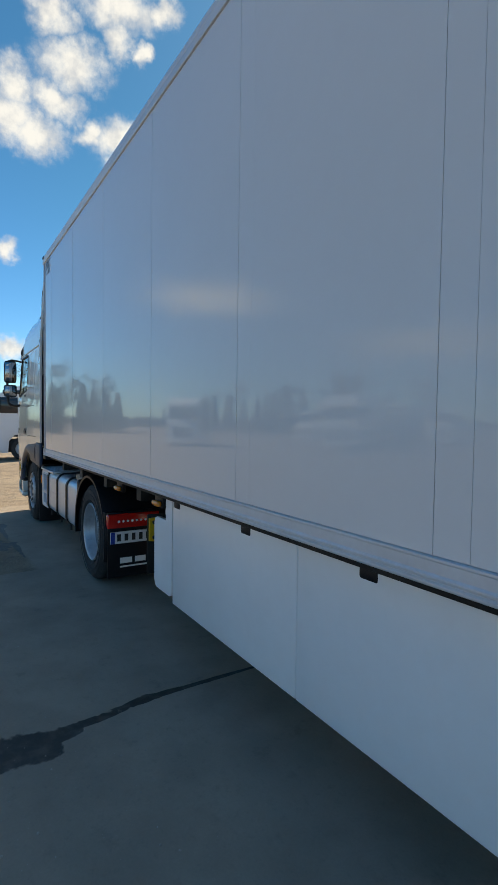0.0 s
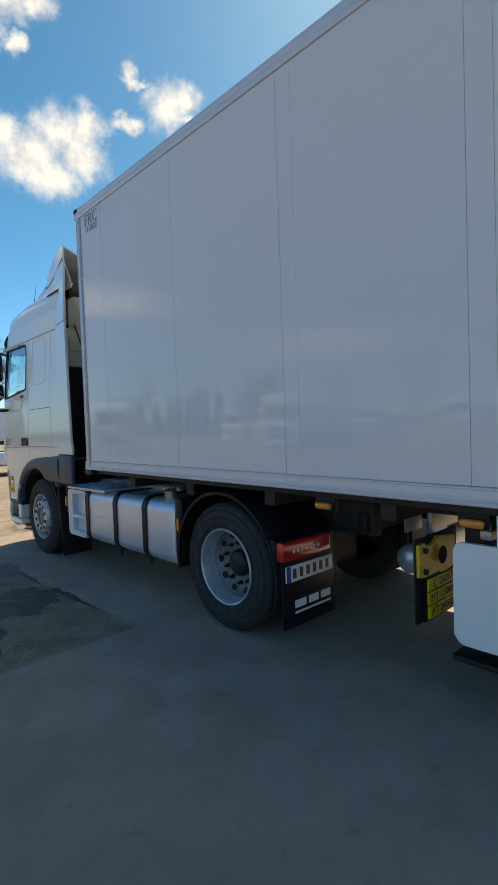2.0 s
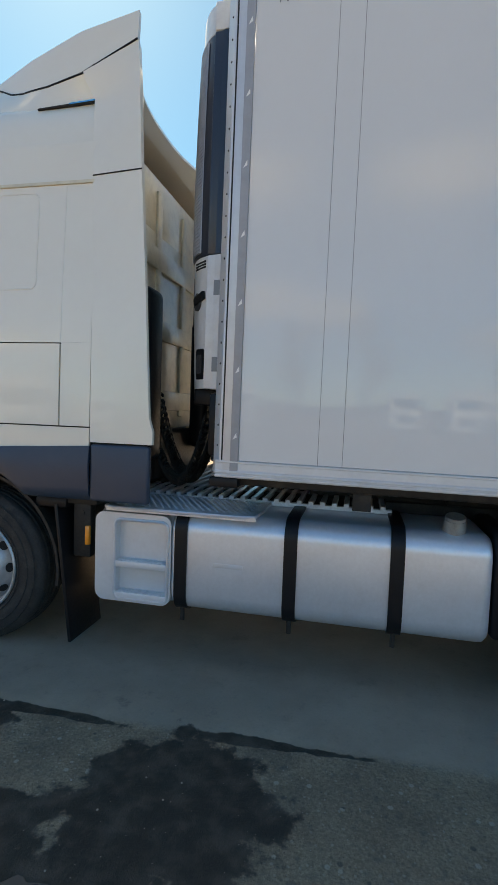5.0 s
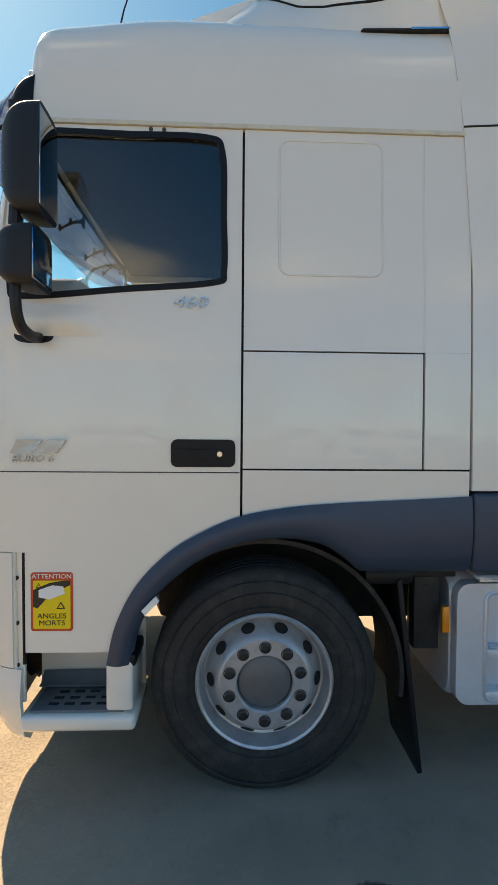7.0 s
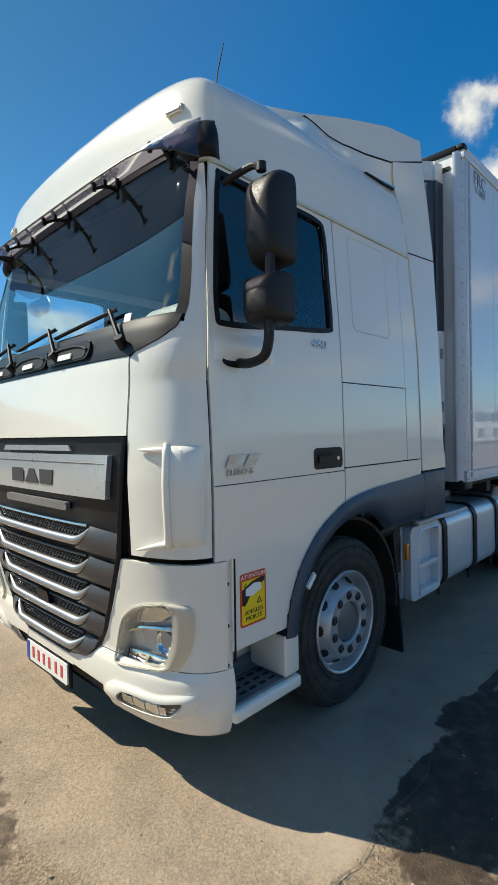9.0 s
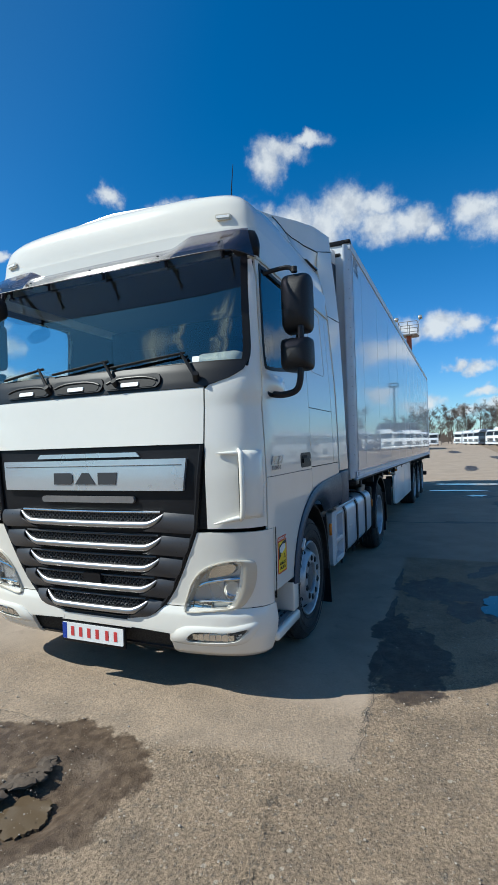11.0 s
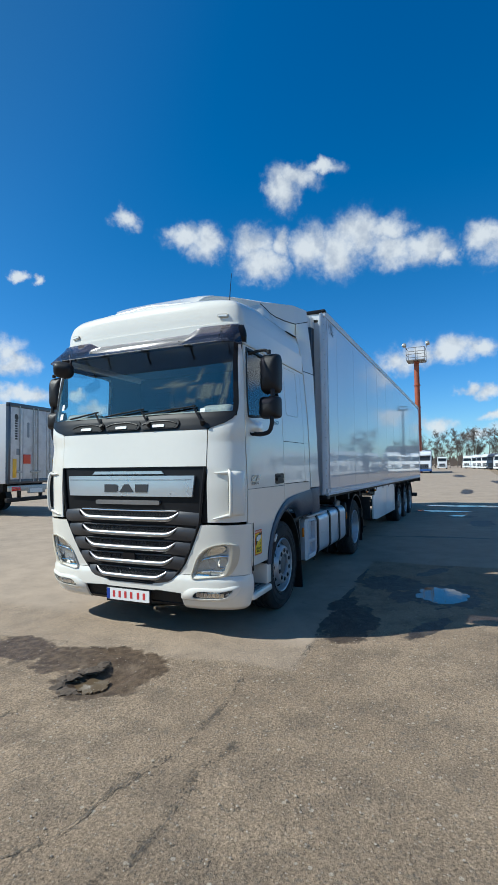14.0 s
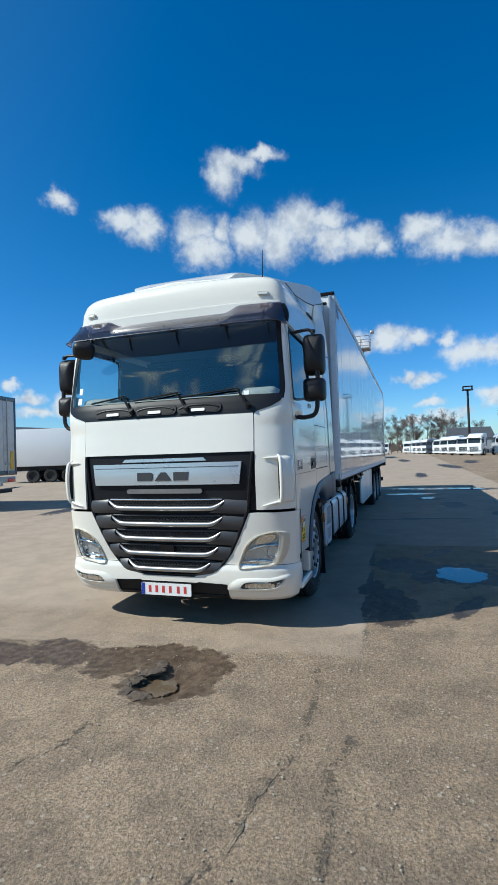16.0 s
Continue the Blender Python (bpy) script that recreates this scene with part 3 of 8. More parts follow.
for i, x in enumerate(gx):
    if -12 < x < 20:
        for j, y in enumerate(gy):
            if -9 < y < 7:
                relief[i, j] = 0.010 * noise.noise((x * 0.9, y * 0.9, 0.0)) + (0.005 if x < 3.3 and (y < -0.4 or x < -1.6) else 0.0015) * noise.noise((x * 6, y * 6, 3.0))
pot = np.clip(blob_field([(-2.38, 0.79, 0.26, 0.24, 20), (-2.24, 0.74, 0.30, 0.20, 0)]), 0, 0.6) / 0.6
height = relief * near * 0.9 - 0.058 * pot ** 0.7 - 0.012 * np.clip(wet, 0, 0.5) - 0.008 * (1 - np.clip(smooth_zone * 0.5 + 0.5, 0, 1)) * near
under = ((GX > -1.0) & (GX < 16) & (GY > -0.25) & (GY < 2.9))
height[under] = np.clip(height[under], -0.004, 0.002)

gme = bpy.data.meshes.new("ground")
nx_, ny_ = GX.shape
gme.from_pydata(np.dstack([GX, GY, height]).reshape(-1, 3).tolist(), [], [(i * ny_ + j, (i + 1) * ny_ + j, (i + 1) * ny_ + j + 1, i * ny_ + j + 1) for i in range(nx_ - 1) for j in range(ny_ - 1)])
for nm, arr in (("wetness", wet), ("smoothness", smooth_zone), ("worn_sunlit", np.clip((-0.3 - GX) / 0.9, 0, 1)), ("crackness", np.clip(line_field(CRACK_LINES), -1, 1))):
    at_ = gme.attributes.new(nm, "FLOAT", "POINT")
    at_.data.foreach_set("value", arr.reshape(-1).astype(np.float32))
gme.polygons.foreach_set("use_smooth", [True] * len(gme.polygons))

gm_ = bpy.data.materials.new("worn_yard_asphalt")
gm_.use_nodes = True
gt = gm_.node_tree
gp = gt.nodes["Principled BSDF"]


def gnode(kind, **ins):
    n = gt.nodes.new(kind)
    for k, v in ins.items():
        n.inputs[k.replace("_", " ")].default_value = v
    return n


def gmath(op, a, b=None, clamp=False):
    n = gt.nodes.new("ShaderNodeMath")
    n.operation, n.use_clamp = op, clamp
    for i, v in enumerate((a, b)):
        if v is None:
            continue
        if isinstance(v, (int, float)):
            n.inputs[i].default_value = v
        else:
            gt.links.new(v, n.inputs[i])
    return n.outputs[0]


def gstep(v, a, b):
    n = gt.nodes.new("ShaderNodeMapRange")
    n.interpolation_type = "SMOOTHSTEP"
    n.inputs["From Min"].default_value, n.inputs["From Max"].default_value = a, b
    gt.links.new(v, n.inputs["Value"])
    return n.outputs[0]


def gmix(f, a, b):
    n = gt.nodes.new("ShaderNodeMix")
    n.data_type = "RGBA"
    for sock, v in ((n.inputs[0], f), (n.inputs[6], a), (n.inputs[7], b)):
        if isinstance(v, tuple):
            sock.default_value = (*v, 1)
        elif isinstance(v, (int, float)):
            sock.default_value = v
        else:
            gt.links.new(v, sock)
    return n.outputs[2]


gpos = gt.nodes.new("ShaderNodeTexCoord").outputs["Object"]


def gnoise(scale, detail=5, rough=0.55):
    n = gnode("ShaderNodeTexNoise", Scale=scale, Detail=detail, Roughness=rough)
    gt.links.new(gpos, n.inputs["Vector"])
    return n.outputs[0]


def gattr(name):
    n = gt.nodes.new("ShaderNodeAttribute")
    n.attribute_name = name
    return n.outputs["Fac"]


def gvor(scale, feature="F1"):
    n = gnode("ShaderNodeTexVoronoi", Scale=scale)
    n.feature = feature
    gt.links.new(gpos, n.inputs["Vector"])
    return n


big, mid_, fine_ = gnoise(0.35, 4), gnoise(2.6, 6), gnoise(24, 7, 0.65)
stones = gvor(120)
grit = gvor(260)
base = gmix(gstep(big, 0.35, 0.65), (0.252, 0.184, 0.122), (0.332, 0.246, 0.165))
base = gmix(gmath("MULTIPLY", gstep(mid_, 0.40, 0.68), 0.8), base, (0.188, 0.141, 0.098))
base = gmix(gmath("MULTIPLY", gstep(gnoise(6.5, 6), 0.55, 0.75), 0.45), base, (0.40, 0.30, 0.205))
stone_col = gnode("ShaderNodeMapRange")
stone_col.inputs["From Min"].default_value, stone_col.inputs["From Max"].default_value = 0.0, 1.0
stone_col.inputs["To Min"].default_value, stone_col.inputs["To Max"].default_value = 0.45, 1.6
gt.links.new(gt.nodes.new("ShaderNodeSeparateColor").outputs[0], stone_col.inputs["Value"])
sc = [n for n in gt.nodes if n.bl_idname == "ShaderNodeSeparateColor"][0]
gt.links.new(stones.outputs["Color"], sc.inputs[0])
rough_zone = gmath("SUBTRACT", 1.0, gstep(gattr("smoothness"), -0.5, 0.5))
agg = gmix(gmath("MULTIPLY", gstep(stones.outputs["Distance"], 0.42, 0.30), gmath("ADD", gmath("MULTIPLY", rough_zone, 0.22), 0.12)), (1, 1, 1), stone_col.outputs[0])
mul_ = gt.nodes.new("ShaderNodeMix")
mul_.data_type, mul_.blend_type = "RGBA", "MULTIPLY"
mul_.inputs[0].default_value = 1.0
gt.links.new(base, mul_.inputs[6])
gt.links.new(agg, mul_.inputs[7])
speck = gnode("ShaderNodeMapRange")
speck.inputs["From Min"].default_value, speck.inputs["From Max"].default_value = 0.3, 0.7
speck.inputs["To Min"].default_value, speck.inputs["To Max"].default_value = 0.42, 1.58
gt.links.new(gnoise(75, 3, 0.7), speck.inputs["Value"])
mul2 = gt.nodes.new("ShaderNodeMix")
mul2.data_type, mul2.blend_type = "RGBA", "MULTIPLY"
gt.links.new(gmath("ADD", 0.5, gmath("MULTIPLY", gattr("worn_sunlit"), 0.5)), mul2.inputs[0])
gt.links.new(mul_.outputs[2], mul2.inputs[6])
gt.links.new(speck.outputs[0], mul2.inputs[7])
dark_ = gmix(gmath("MULTIPLY", gstep(fine_, 0.52, 0.72), 0.6), mul2.outputs[2], (0.11, 0.10, 0.088))
smooth_col = gmix(gstep(mid_, 0.35, 0.7), (0.405, 0.322, 0.245), (0.355, 0.283, 0.215))
smooth_col = gmix(gmath("MULTIPLY", gstep(gnoise(0.9, 7, 0.65), 0.42, 0.66), 0.42), smooth_col, (0.235, 0.195, 0.154))
smooth_col = gmix(gmath("MULTIPLY", gstep(gnoise(5.0, 7, 0.7), 0.56, 0.70), 0.35), smooth_col, (0.16, 0.138, 0.112))
smooth_col = gmix(gmath("MULTIPLY", gstep(fine_, 0.55, 0.75), 0.2), smooth_col, (0.15, 0.135, 0.115))
dry = gmix(gmath("MULTIPLY", gmath("SUBTRACT", 1.0, rough_zone), 0.8), dark_, smooth_col)
pebbles = gvor(48)
psep = gt.nodes.new("ShaderNodeSeparateColor")
gt.links.new(pebbles.outputs["Color"], psep.inputs[0])
peb_m = gmath("MULTIPLY", gmath("MULTIPLY", gstep(psep.outputs[0], 0.66, 0.70), gstep(pebbles.outputs["Distance"], 0.36, 0.26)), gmath("ADD", gmath("MULTIPLY", rough_zone, 0.8), 0.2))
peb_col = gmix(gstep(psep.outputs[1], 0.25, 0.75), (0.13, 0.108, 0.084), (0.47, 0.40, 0.31))
dry = gmix(gmath("MULTIPLY", peb_m, 0.40), dry, peb_col)
rocks = gvor(21)
rsep = gt.nodes.new("ShaderNodeSeparateColor")
gt.links.new(rocks.outputs["Color"], rsep.inputs[0])
rock_m = gmath("MULTIPLY", gmath("MULTIPLY", gstep(rsep.outputs[0], 0.86, 0.88), gstep(gmath("ADD", rocks.outputs["Distance"], gmath("MULTIPLY", fine_, 0.3)), 0.42, 0.34)), rough_zone)
dry = gmix(gmath("MULTIPLY", rock_m, 0.8), dry, gmix(gstep(rsep.outputs[2], 0.4, 0.6), (0.11, 0.092, 0.072), (0.42, 0.36, 0.28)))
crumb = gmath("ADD", gattr("crackness"), gmath("ADD", gmath("MULTIPLY", gmath("SUBTRACT", gnoise(7, 5, 0.6), 0.5), 1.9), gmath("MULTIPLY", gmath("SUBTRACT", gnoise(60, 4, 0.75), 0.5), 2.4)))
crumb_m = gmath("MULTIPLY", gstep(crumb, 0.85, 1.1), gstep(gattr("crackness"), 0.0, 0.2))
dry = gmix(gmath("MULTIPLY", crumb_m, 0.85), dry, (0.115, 0.095, 0.074))
wet_f = gmath("ADD", gattr("wetness"), gmath("ADD", gmath("MULTIPLY", gmath("SUBTRACT", gnoise(3.4, 6, 0.6), 0.5), 1.5), gmath("MULTIPLY", gmath("SUBTRACT", gnoise(16, 5), 0.5), 0.35)))
wet_m = gstep(wet_f, 0.02, 0.16)
oil = gmath("MULTIPLY", gstep(gnoise(1.1, 7, 0.7), 0.66, 0.74), 0.5)
dry = gmix(oil, dry, (0.09, 0.082, 0.075))
# wet tone kept blackish, as it looks in the truck's shade
wet_col = gmix(gstep(gnoise(11, 6), 0.4, 0.7), (0.038, 0.030, 0.023), (0.085, 0.067, 0.050))
sunlit_mud_col = gmix(gstep(gnoise(14, 7, 0.65), 0.38, 0.66), (0.066, 0.043, 0.027), (0.140, 0.098, 0.064))
# sun and shade put into the wet colour: muddy brown on the sunlit front
wet_col = gmix(gattr("worn_sunlit"), wet_col, sunlit_mud_col)
gt.links.new(gmix(wet_m, dry, wet_col), gp.inputs["Base Color"])
gt.links.new(gmath("SUBTRACT", 0.92, gmath("MULTIPLY", wet_m, 0.40)), gp.inputs["Roughness"])
gp.inputs["Specular IOR Level"].default_value = 0.3
hgt = gmath("ADD", gmath("SUBTRACT", gmath("ADD", gmath("MULTIPLY", gnoise(75, 4, 0.75), 1.5), gmath("MULTIPLY", gnoise(34, 3, 0.7), 1.2)), gmath("MULTIPLY", crumb_m, 1.6)), gmath("ADD", gmath("MULTIPLY", gmath("SUBTRACT", 0.5, stones.outputs["Distance"]), gmath("ADD", gmath("MULTIPLY", rough_zone, 0.16), 0.06)), gmath("ADD", gmath("ADD", gmath("MULTIPLY", fine_, 1.6), gmath("MULTIPLY", peb_m, 0.8)), gmath("MULTIPLY", grit.outputs["Distance"], -0.25))))
gb = gnode("ShaderNodeBump", Strength=0.9, Distance=0.006)
gt.links.new(hgt, gb.inputs["Height"])
gt.links.new(gmath("ADD", gmath("MULTIPLY", gmath("MULTIPLY", rough_zone, gmath("SUBTRACT", 1.0, gmath("MULTIPLY", wet_m, 0.55))), 0.8), 0.10), gb.inputs["Strength"])
gt.links.new(gb.outputs[0], gp.inputs["Normal"])
gme.materials.append(gm_)
ground = tagged(new("ground", gme), "worn grey-brown asphalt yard with wet stains and potholes", "ground", kind="structure")


def puddle(name, cx, cy_, rx, ry, turn, mat, z=-0.002, rough=0.22, label="still rain puddle on the yard"):
    """A thin sheet of water with a ragged shore, lying in a hollow of the ground."""
    n, pts = 90, []
    c, s = math.cos(radians(turn)), math.sin(radians(turn))
    for k in range(n):
        a = math.tau * k / n
        r = 1 + rough * noise.noise((math.cos(a) * 1.6 + cx, math.sin(a) * 1.6 + cy_, 0)) + 0.5 * rough * noise.noise((math.cos(a) * 6 + cx, math.sin(a) * 6, 2))
        u, v = rx * r * math.cos(a), ry * r * math.sin(a)
        pts.append((cx + u * c - v * s, cy_ + u * s + v * c, z))
    low = [(x, y, z - 0.02) for x, y, z in pts]
    f = [tuple(range(n))] + [(k, n + k, n + (k + 1) % n, (k + 1) % n) for k in range(n)]
    return tagged(link_mesh(name, [(pts + low, f)], mat, None, label, 0), label, "puddle", kind="stuff")


puddle("puddle", 1.30, -1.55, 0.38, 0.31, 0, M_WATER, -0.006, 0.30)
puddle("puddle", 15.4, -2.0, 0.42, 1.75, 0, M_WATER, 0.005, 0.25)
puddle("puddle", 13.0, -0.95, 0.22, 0.75, 4, M_WATER, 0.005, 0.4)
puddle("puddle", 11.5, -1.45, 0.22, 0.22, 0, M_WATER, 0.005, 0.5)
puddle("puddle", 3.65, -2.55, 0.16, 0.40, 0, M_WATER, -0.002, 0.4)
puddle("puddle", -2.41, 0.81, 0.125, 0.135, -20, M_MUDWATER, -0.045, 0.45, "brown muddy water in a pothole")
puddle("puddle", 18, 22, 2.4, 0.35, 20, M_WATER, 0.006, 0.3)
puddle("puddle", 24, 20.5, 2.4, 0.30, 12, M_WATER, 0.006, 0.3)


def crack(pts, w, z=0.004):
    """A jagged open crack as a dark thin wedge."""
    P = spline(pts, 9)
    left, right = [], []
    for i, p in enumerate(P):
        t = np.array(P[min(i + 1, len(P) - 1)]) - np.array(P[max(i - 1, 0)])
        nrm = np.array([-t[1], t[0]]) / max(np.hypot(*t), 1e-6)
        j = 0.05 * noise.noise((p[0] * 9, p[1] * 9, 1)) + 0.010 * noise.noise((p[0] * 31, p[1] * 31, 4))
        k = 0.3 * w * (0.35 + 0.9 * abs(noise.noise((p[0] * 7, p[1] * 7, 7)))) * math.sin(math.pi * (i + 0.6) / (len(P) + 0.2)) ** 0.4
        left.append((*(p + nrm * (j + k)), z))
        right.append((*(p + nrm * (j - k)), z))
    n = len(P)

    f = [(i, i + 1, n + i + 1, n + i) for i in range(n - 1)]
    return tagged(link_mesh("asphalt_crack", [(left + right, f)], M_CRACK, None, "", 0), "dark open crack in the worn asphalt", "crack", "cracks in the yard", "structure")


M_CRACK = material("crack_dirt", (0.15, 0.125, 0.10), 0.95, var=0.3, scale=12, bump=0.004, bump_scale=60)
crack([(-4.7, 0.35), (-4.08, 0.0), (-3.75, -0.2), (-3.44, -0.24), (-2.95, -0.35), (-2.4, -0.33), (-1.92, -0.28)], 0.009)
crack([(-4.3, -0.5), (-3.6, -0.62), (-3.1, -0.55), (-2.75, -0.62)], 0.006)
crack([(-1.64, -0.57), (-1.2, -0.56), (-0.76, -0.525), (0.3, -0.46)], 0.010)
crack([(-3.9, 1.3), (-3.3, 1.0), (-2.9, 0.95), (-2.65, 0.8)], 0.007)
crack([(3.28, -0.40), (3.30, -0.9), (3.42, -1.4), (3.46, -1.95)], 0.010)
crack([(-1.80, 1.15), (-1.85, 1.8), (-1.93, 2.3), (-2.1, 2.9), (-2.5, 3.6)], 0.016)

M_LUMP = material("broken_wet_asphalt", (0.095, 0.070, 0.050), 0.85, var=0.4, scale=20, bump=0.006, bump_scale=45)

# loose grit
rng = random.Random(5)
gv_, gf_ = [], []
ico = bmesh.new()
bmesh.ops.create_icosphere(ico, subdivisions=1, radius=1.0)
ico.verts.ensure_lookup_table()
iv, if_ = [v.co.copy() for v in ico.verts], [tuple(v.index for v in f.verts) for f in ico.faces]
ico.free()
for _ in range(9000):
    if rng.random() < 0.75:
        x, y = rng.uniform(-4.6, -0.6), rng.uniform(-3.4, 2.6)
    else:
        x, y = rng.uniform(-1.0, 9.0), rng.uniform(-2.6, -0.35)
    if x > -1.55 and y > -0.5 and rng.random() < 0.9:
        continue
    r = 0.0018 + 0.0055 * rng.random() ** 7
    k = len(gv_)
    e = (rng.uniform(0.7, 1.3), rng.uniform(0.7, 1.3), rng.uniform(0.4, 0.8))
    q = Euler((0, 0, rng.uniform(0, 6.3))).to_matrix()
    for p in iv:
        o = q @ Vector([p[i] * e[i] * r * rng.uniform(0.8, 1.2) for i in range(3)])
        gv_.append((x + o.x, y + o.y, 0.002 + o.z))
    gf_ += [tuple(i + k for i in t_) for t_ in if_]
M_GRIT = material("loose_grit", (0.36, 0.31, 0.25), 0.9, var=0.5, scale=9)
gme2 = bpy.data.meshes.new("loose_grit")
gme2.from_pydata(gv_, [], gf_)
gme2.materials.append(M_GRIT)
tagged(new("loose_grit", gme2), "loose stones and grit scattered on the asphalt", "gravel", kind="stuff")

# broken lip of the pothole
lip_r = random.Random(17)
bm = bmesh.new()
bmesh.ops.create_icosphere(bm, subdivisions=2, radius=1.0)
bm.verts.ensure_lookup_table()
ball_v, ball_f = [v.co.copy() for v in bm.verts], [tuple(v.index for v in f.verts) for f in bm.faces]
bm.free()
arc = spline([(-2.63, 0.80), (-2.54, 0.96), (-2.42, 1.00), (-2.30, 0.96), (-2.20, 0.92), (-2.06, 0.90)], 5)
for k, (x, y) in enumerate(arc + arc[::2] + arc[3::4]):
    big_ = 0.35 + 0.9 * lip_r.random() ** 1.6
    sx_, sy_, sz_ = 0.058 * big_, 0.040 * big_, 0.014 * big_
    pts = []
    for v in ball_v:
        n = noise.noise(v * 1.7 + Vector((k * 5.0, 0, 0))) * 0.5 + noise.noise(v * 5 + Vector((0, k * 3.0, 0))) * 0.25
        pts.append(Vector((v.x * sx_, v.y * sy_, v.z * sz_)) * (1 + n))
    m = pose(x + lip_r.uniform(-0.05, 0.03), y + lip_r.uniform(-0.02, 0.07), -0.008, lip_r.uniform(-15, 15), 0, lip_r.uniform(0, 180))
    tagged(link_mesh("asphalt_lump", [moved((pts, ball_f), m)], M_LUMP, None, "", 20), "dark broken asphalt lump on the pothole's edge", "stone", "broken asphalt round the pothole")

# ---- tractor unit: cab ----
CY = 1.275          # the cab's middle line
Z_F = (0.24, 0.30, 0.42, 0.56, 0.62, 0.80, 1.05, 1.12, 1.45, 1.66, 2.00, 2.06, 2.14, 2.20, 2.50, 2.85, 2.92, 3.02, 3.12, 3.20, 3.27, 3.31, 3.335)
X_F = (-1.18, -1.255, -1.305, -1.315, -1.30, -1.325, -1.355, -1.362, -1.372, -1.365, -1.335, -1.325, -1.305, -1.285, -1.215, -1.12, -1.105, -1.11, -1.115, -1.112, -1.10, -1.07, -1.0)
Z_W = (0.24, 0.30, 0.5, 0.66, 1.0, 1.4, 1.9, 2.2, 2.9, 3.1, 3.2, 3.27, 3.31, 3.335)
H_W = (1.17, 1.22, 1.25, 1.25, 1.252, 1.255, 1.247, 1.236, 1.19, 1.177, 1.158, 1.12, 1.07, 0.98)
def nose(z):
    return float(np.interp(z, Z_F, X_F))


def half(z):
    return float(np.interp(z, Z_W, H_W))


def corner(z):
    """Depth, squareness and bow of the front corner: wide below, tight round the windscreen and the roof."""
    u = min(max((z - 1.9) / 0.4, 0.0), 1.0)
    tight = float(np.interp(z, (2.35, 2.7, 2.95, 3.08), (0.0, 0.9, 1.0, 0.0)))
    return 0.45 - 0.20 * u - 0.12 * tight, 4 + 2 * u, 0.04 * u - 0.02 * tight


def plan(c, z):
    """x and share of the half width, for c from 1 at the middle of the nose to 0 at the flank."""
    depth, p, bow = corner(z)
    n = max(1 - c ** p, 0.0) ** (1 / p)
    return nose(z) + depth * (1 - c) + bow * n * n, n


def plan_at_x(x, z):
    depth, p, bow = corner(z)
    if x >= nose(z) + depth + bow:
        return 0.0
    lo, hi = 0.0, 1.0
    for _ in range(22):
        m = (lo + hi) / 2
        lo, hi = (m, hi) if plan(m, z)[0] > x else (lo, m)
    return lo


def side_pt(x, z, off=0.0, s=1):
    """On the cab's flank; s = 1 for the driver's side, -1 for the other; off: outwards."""
    return (x, CY - s * (half(z) * plan(plan_at_x(x, z), z)[1] + off), z)


def front_pt(d, z, off=0.0):
    """On the cab's nose, d metres to the driver's side of the middle."""
    depth, p, bow = corner(z)
    k = min(abs(d) / half(z), 0.9999)
    x = nose(z) + depth * (1 - (1 - k ** p) ** (1 / p)) + bow * k * k
    lean = k ** 3
    return (x - off * (1 - 0.6 * lean), CY - d - math.copysign(off * 0.8 * lean, d), z)


def corner_pt(th, z, off=0.0, s=1):
    """Round the front corner: th from 0 at the middle to pi/2 at the flank."""
    p = corner(z)[1]
    x, n = plan(max(math.cos(th), 0.0) ** (2 / p), z)
    return (x - off * math.cos(th), CY - s * (half(z) + off * math.sin(th)) * n, z)


def th_of_d(d, z):
    return math.asin(min((d / half(z)) ** (corner(z)[1] / 2), 1.0))


def th_of_x(x, z):
    return math.acos(min(max(plan_at_x(x, z), 0.0), 1.0) ** (corner(z)[1] / 2))


def seam_x(z):
    """The door's front edge, which leans back beside the windscreen."""
    return float(np.interp(z, (2.0, 2.2, 2.5, 2.815, 2.88), (-1.126, -1.119, -1.098, -1.064, -1.056)))


tractor = thing("tractor_unit", "white two-axle tractor unit with high roof, coupled to a refrigerated trailer", "truck")

ARCH_OUT = spline([(-0.668, 0.63), (-0.63, 0.80), (-0.545, 0.965), (-0.412, 1.103), (-0.26, 1.195), (-0.105, 1.257), (0.1, 1.293), (0.305, 1.31), (0.6, 1.325), (0.866, 1.34), (1.24, 1.362)], 6)
ARCH_IN = spline([(-0.565, 0.63), (-0.545, 0.745), (-0.495, 0.86), (-0.412, 0.96), (-0.27, 1.065), (-0.105, 1.13), (0.065, 1.15), (0.234, 1.125), (0.34, 1.06), (0.41, 1.0), (0.44, 0.99)], 6)


def arch_top(x):
    return float(np.interp(x, [p[0] for p in ARCH_OUT], [p[1] for p in ARCH_OUT], left=0.0))


WINDOW = spline([(-1.065, 2.20), (-1.045, 2.50), (-1.005, 2.815), (-0.96, 2.845), (-0.60, 2.842), (-0.27, 2.838), (-0.20, 2.775), (-0.192, 2.50), (-0.19, 2.275), (-0.235, 2.222), (-0.60, 2.188), (-1.00, 2.152)], 6, True)


def flank(x0, x1, z0, z1, s, keep=None, off=0.0, thick=0.018, step=0.022):
    """A panel of the flank from x0 (a number or a line over z) to x1."""
    first = x0 if callable(x0) else lambda z: x0
    nx = max(2, int(abs(x1 - first(z0)) / step) + 1)
    zs = np.linspace(z1, z0, max(2, int((z1 - z0) / step) + 1))
    X = np.array([np.linspace(first(z), x1, nx)[::s] for z in zs])
    P = np.array([[side_pt(x, z, off, s) for x in X[i]] for i, z in enumerate(zs)])
    return grid(P, (lambda i, j: keep((X[i, j] + X[i, j + 1]) / 2, (zs[i] + zs[i + 1]) / 2)) if keep else None, thick)


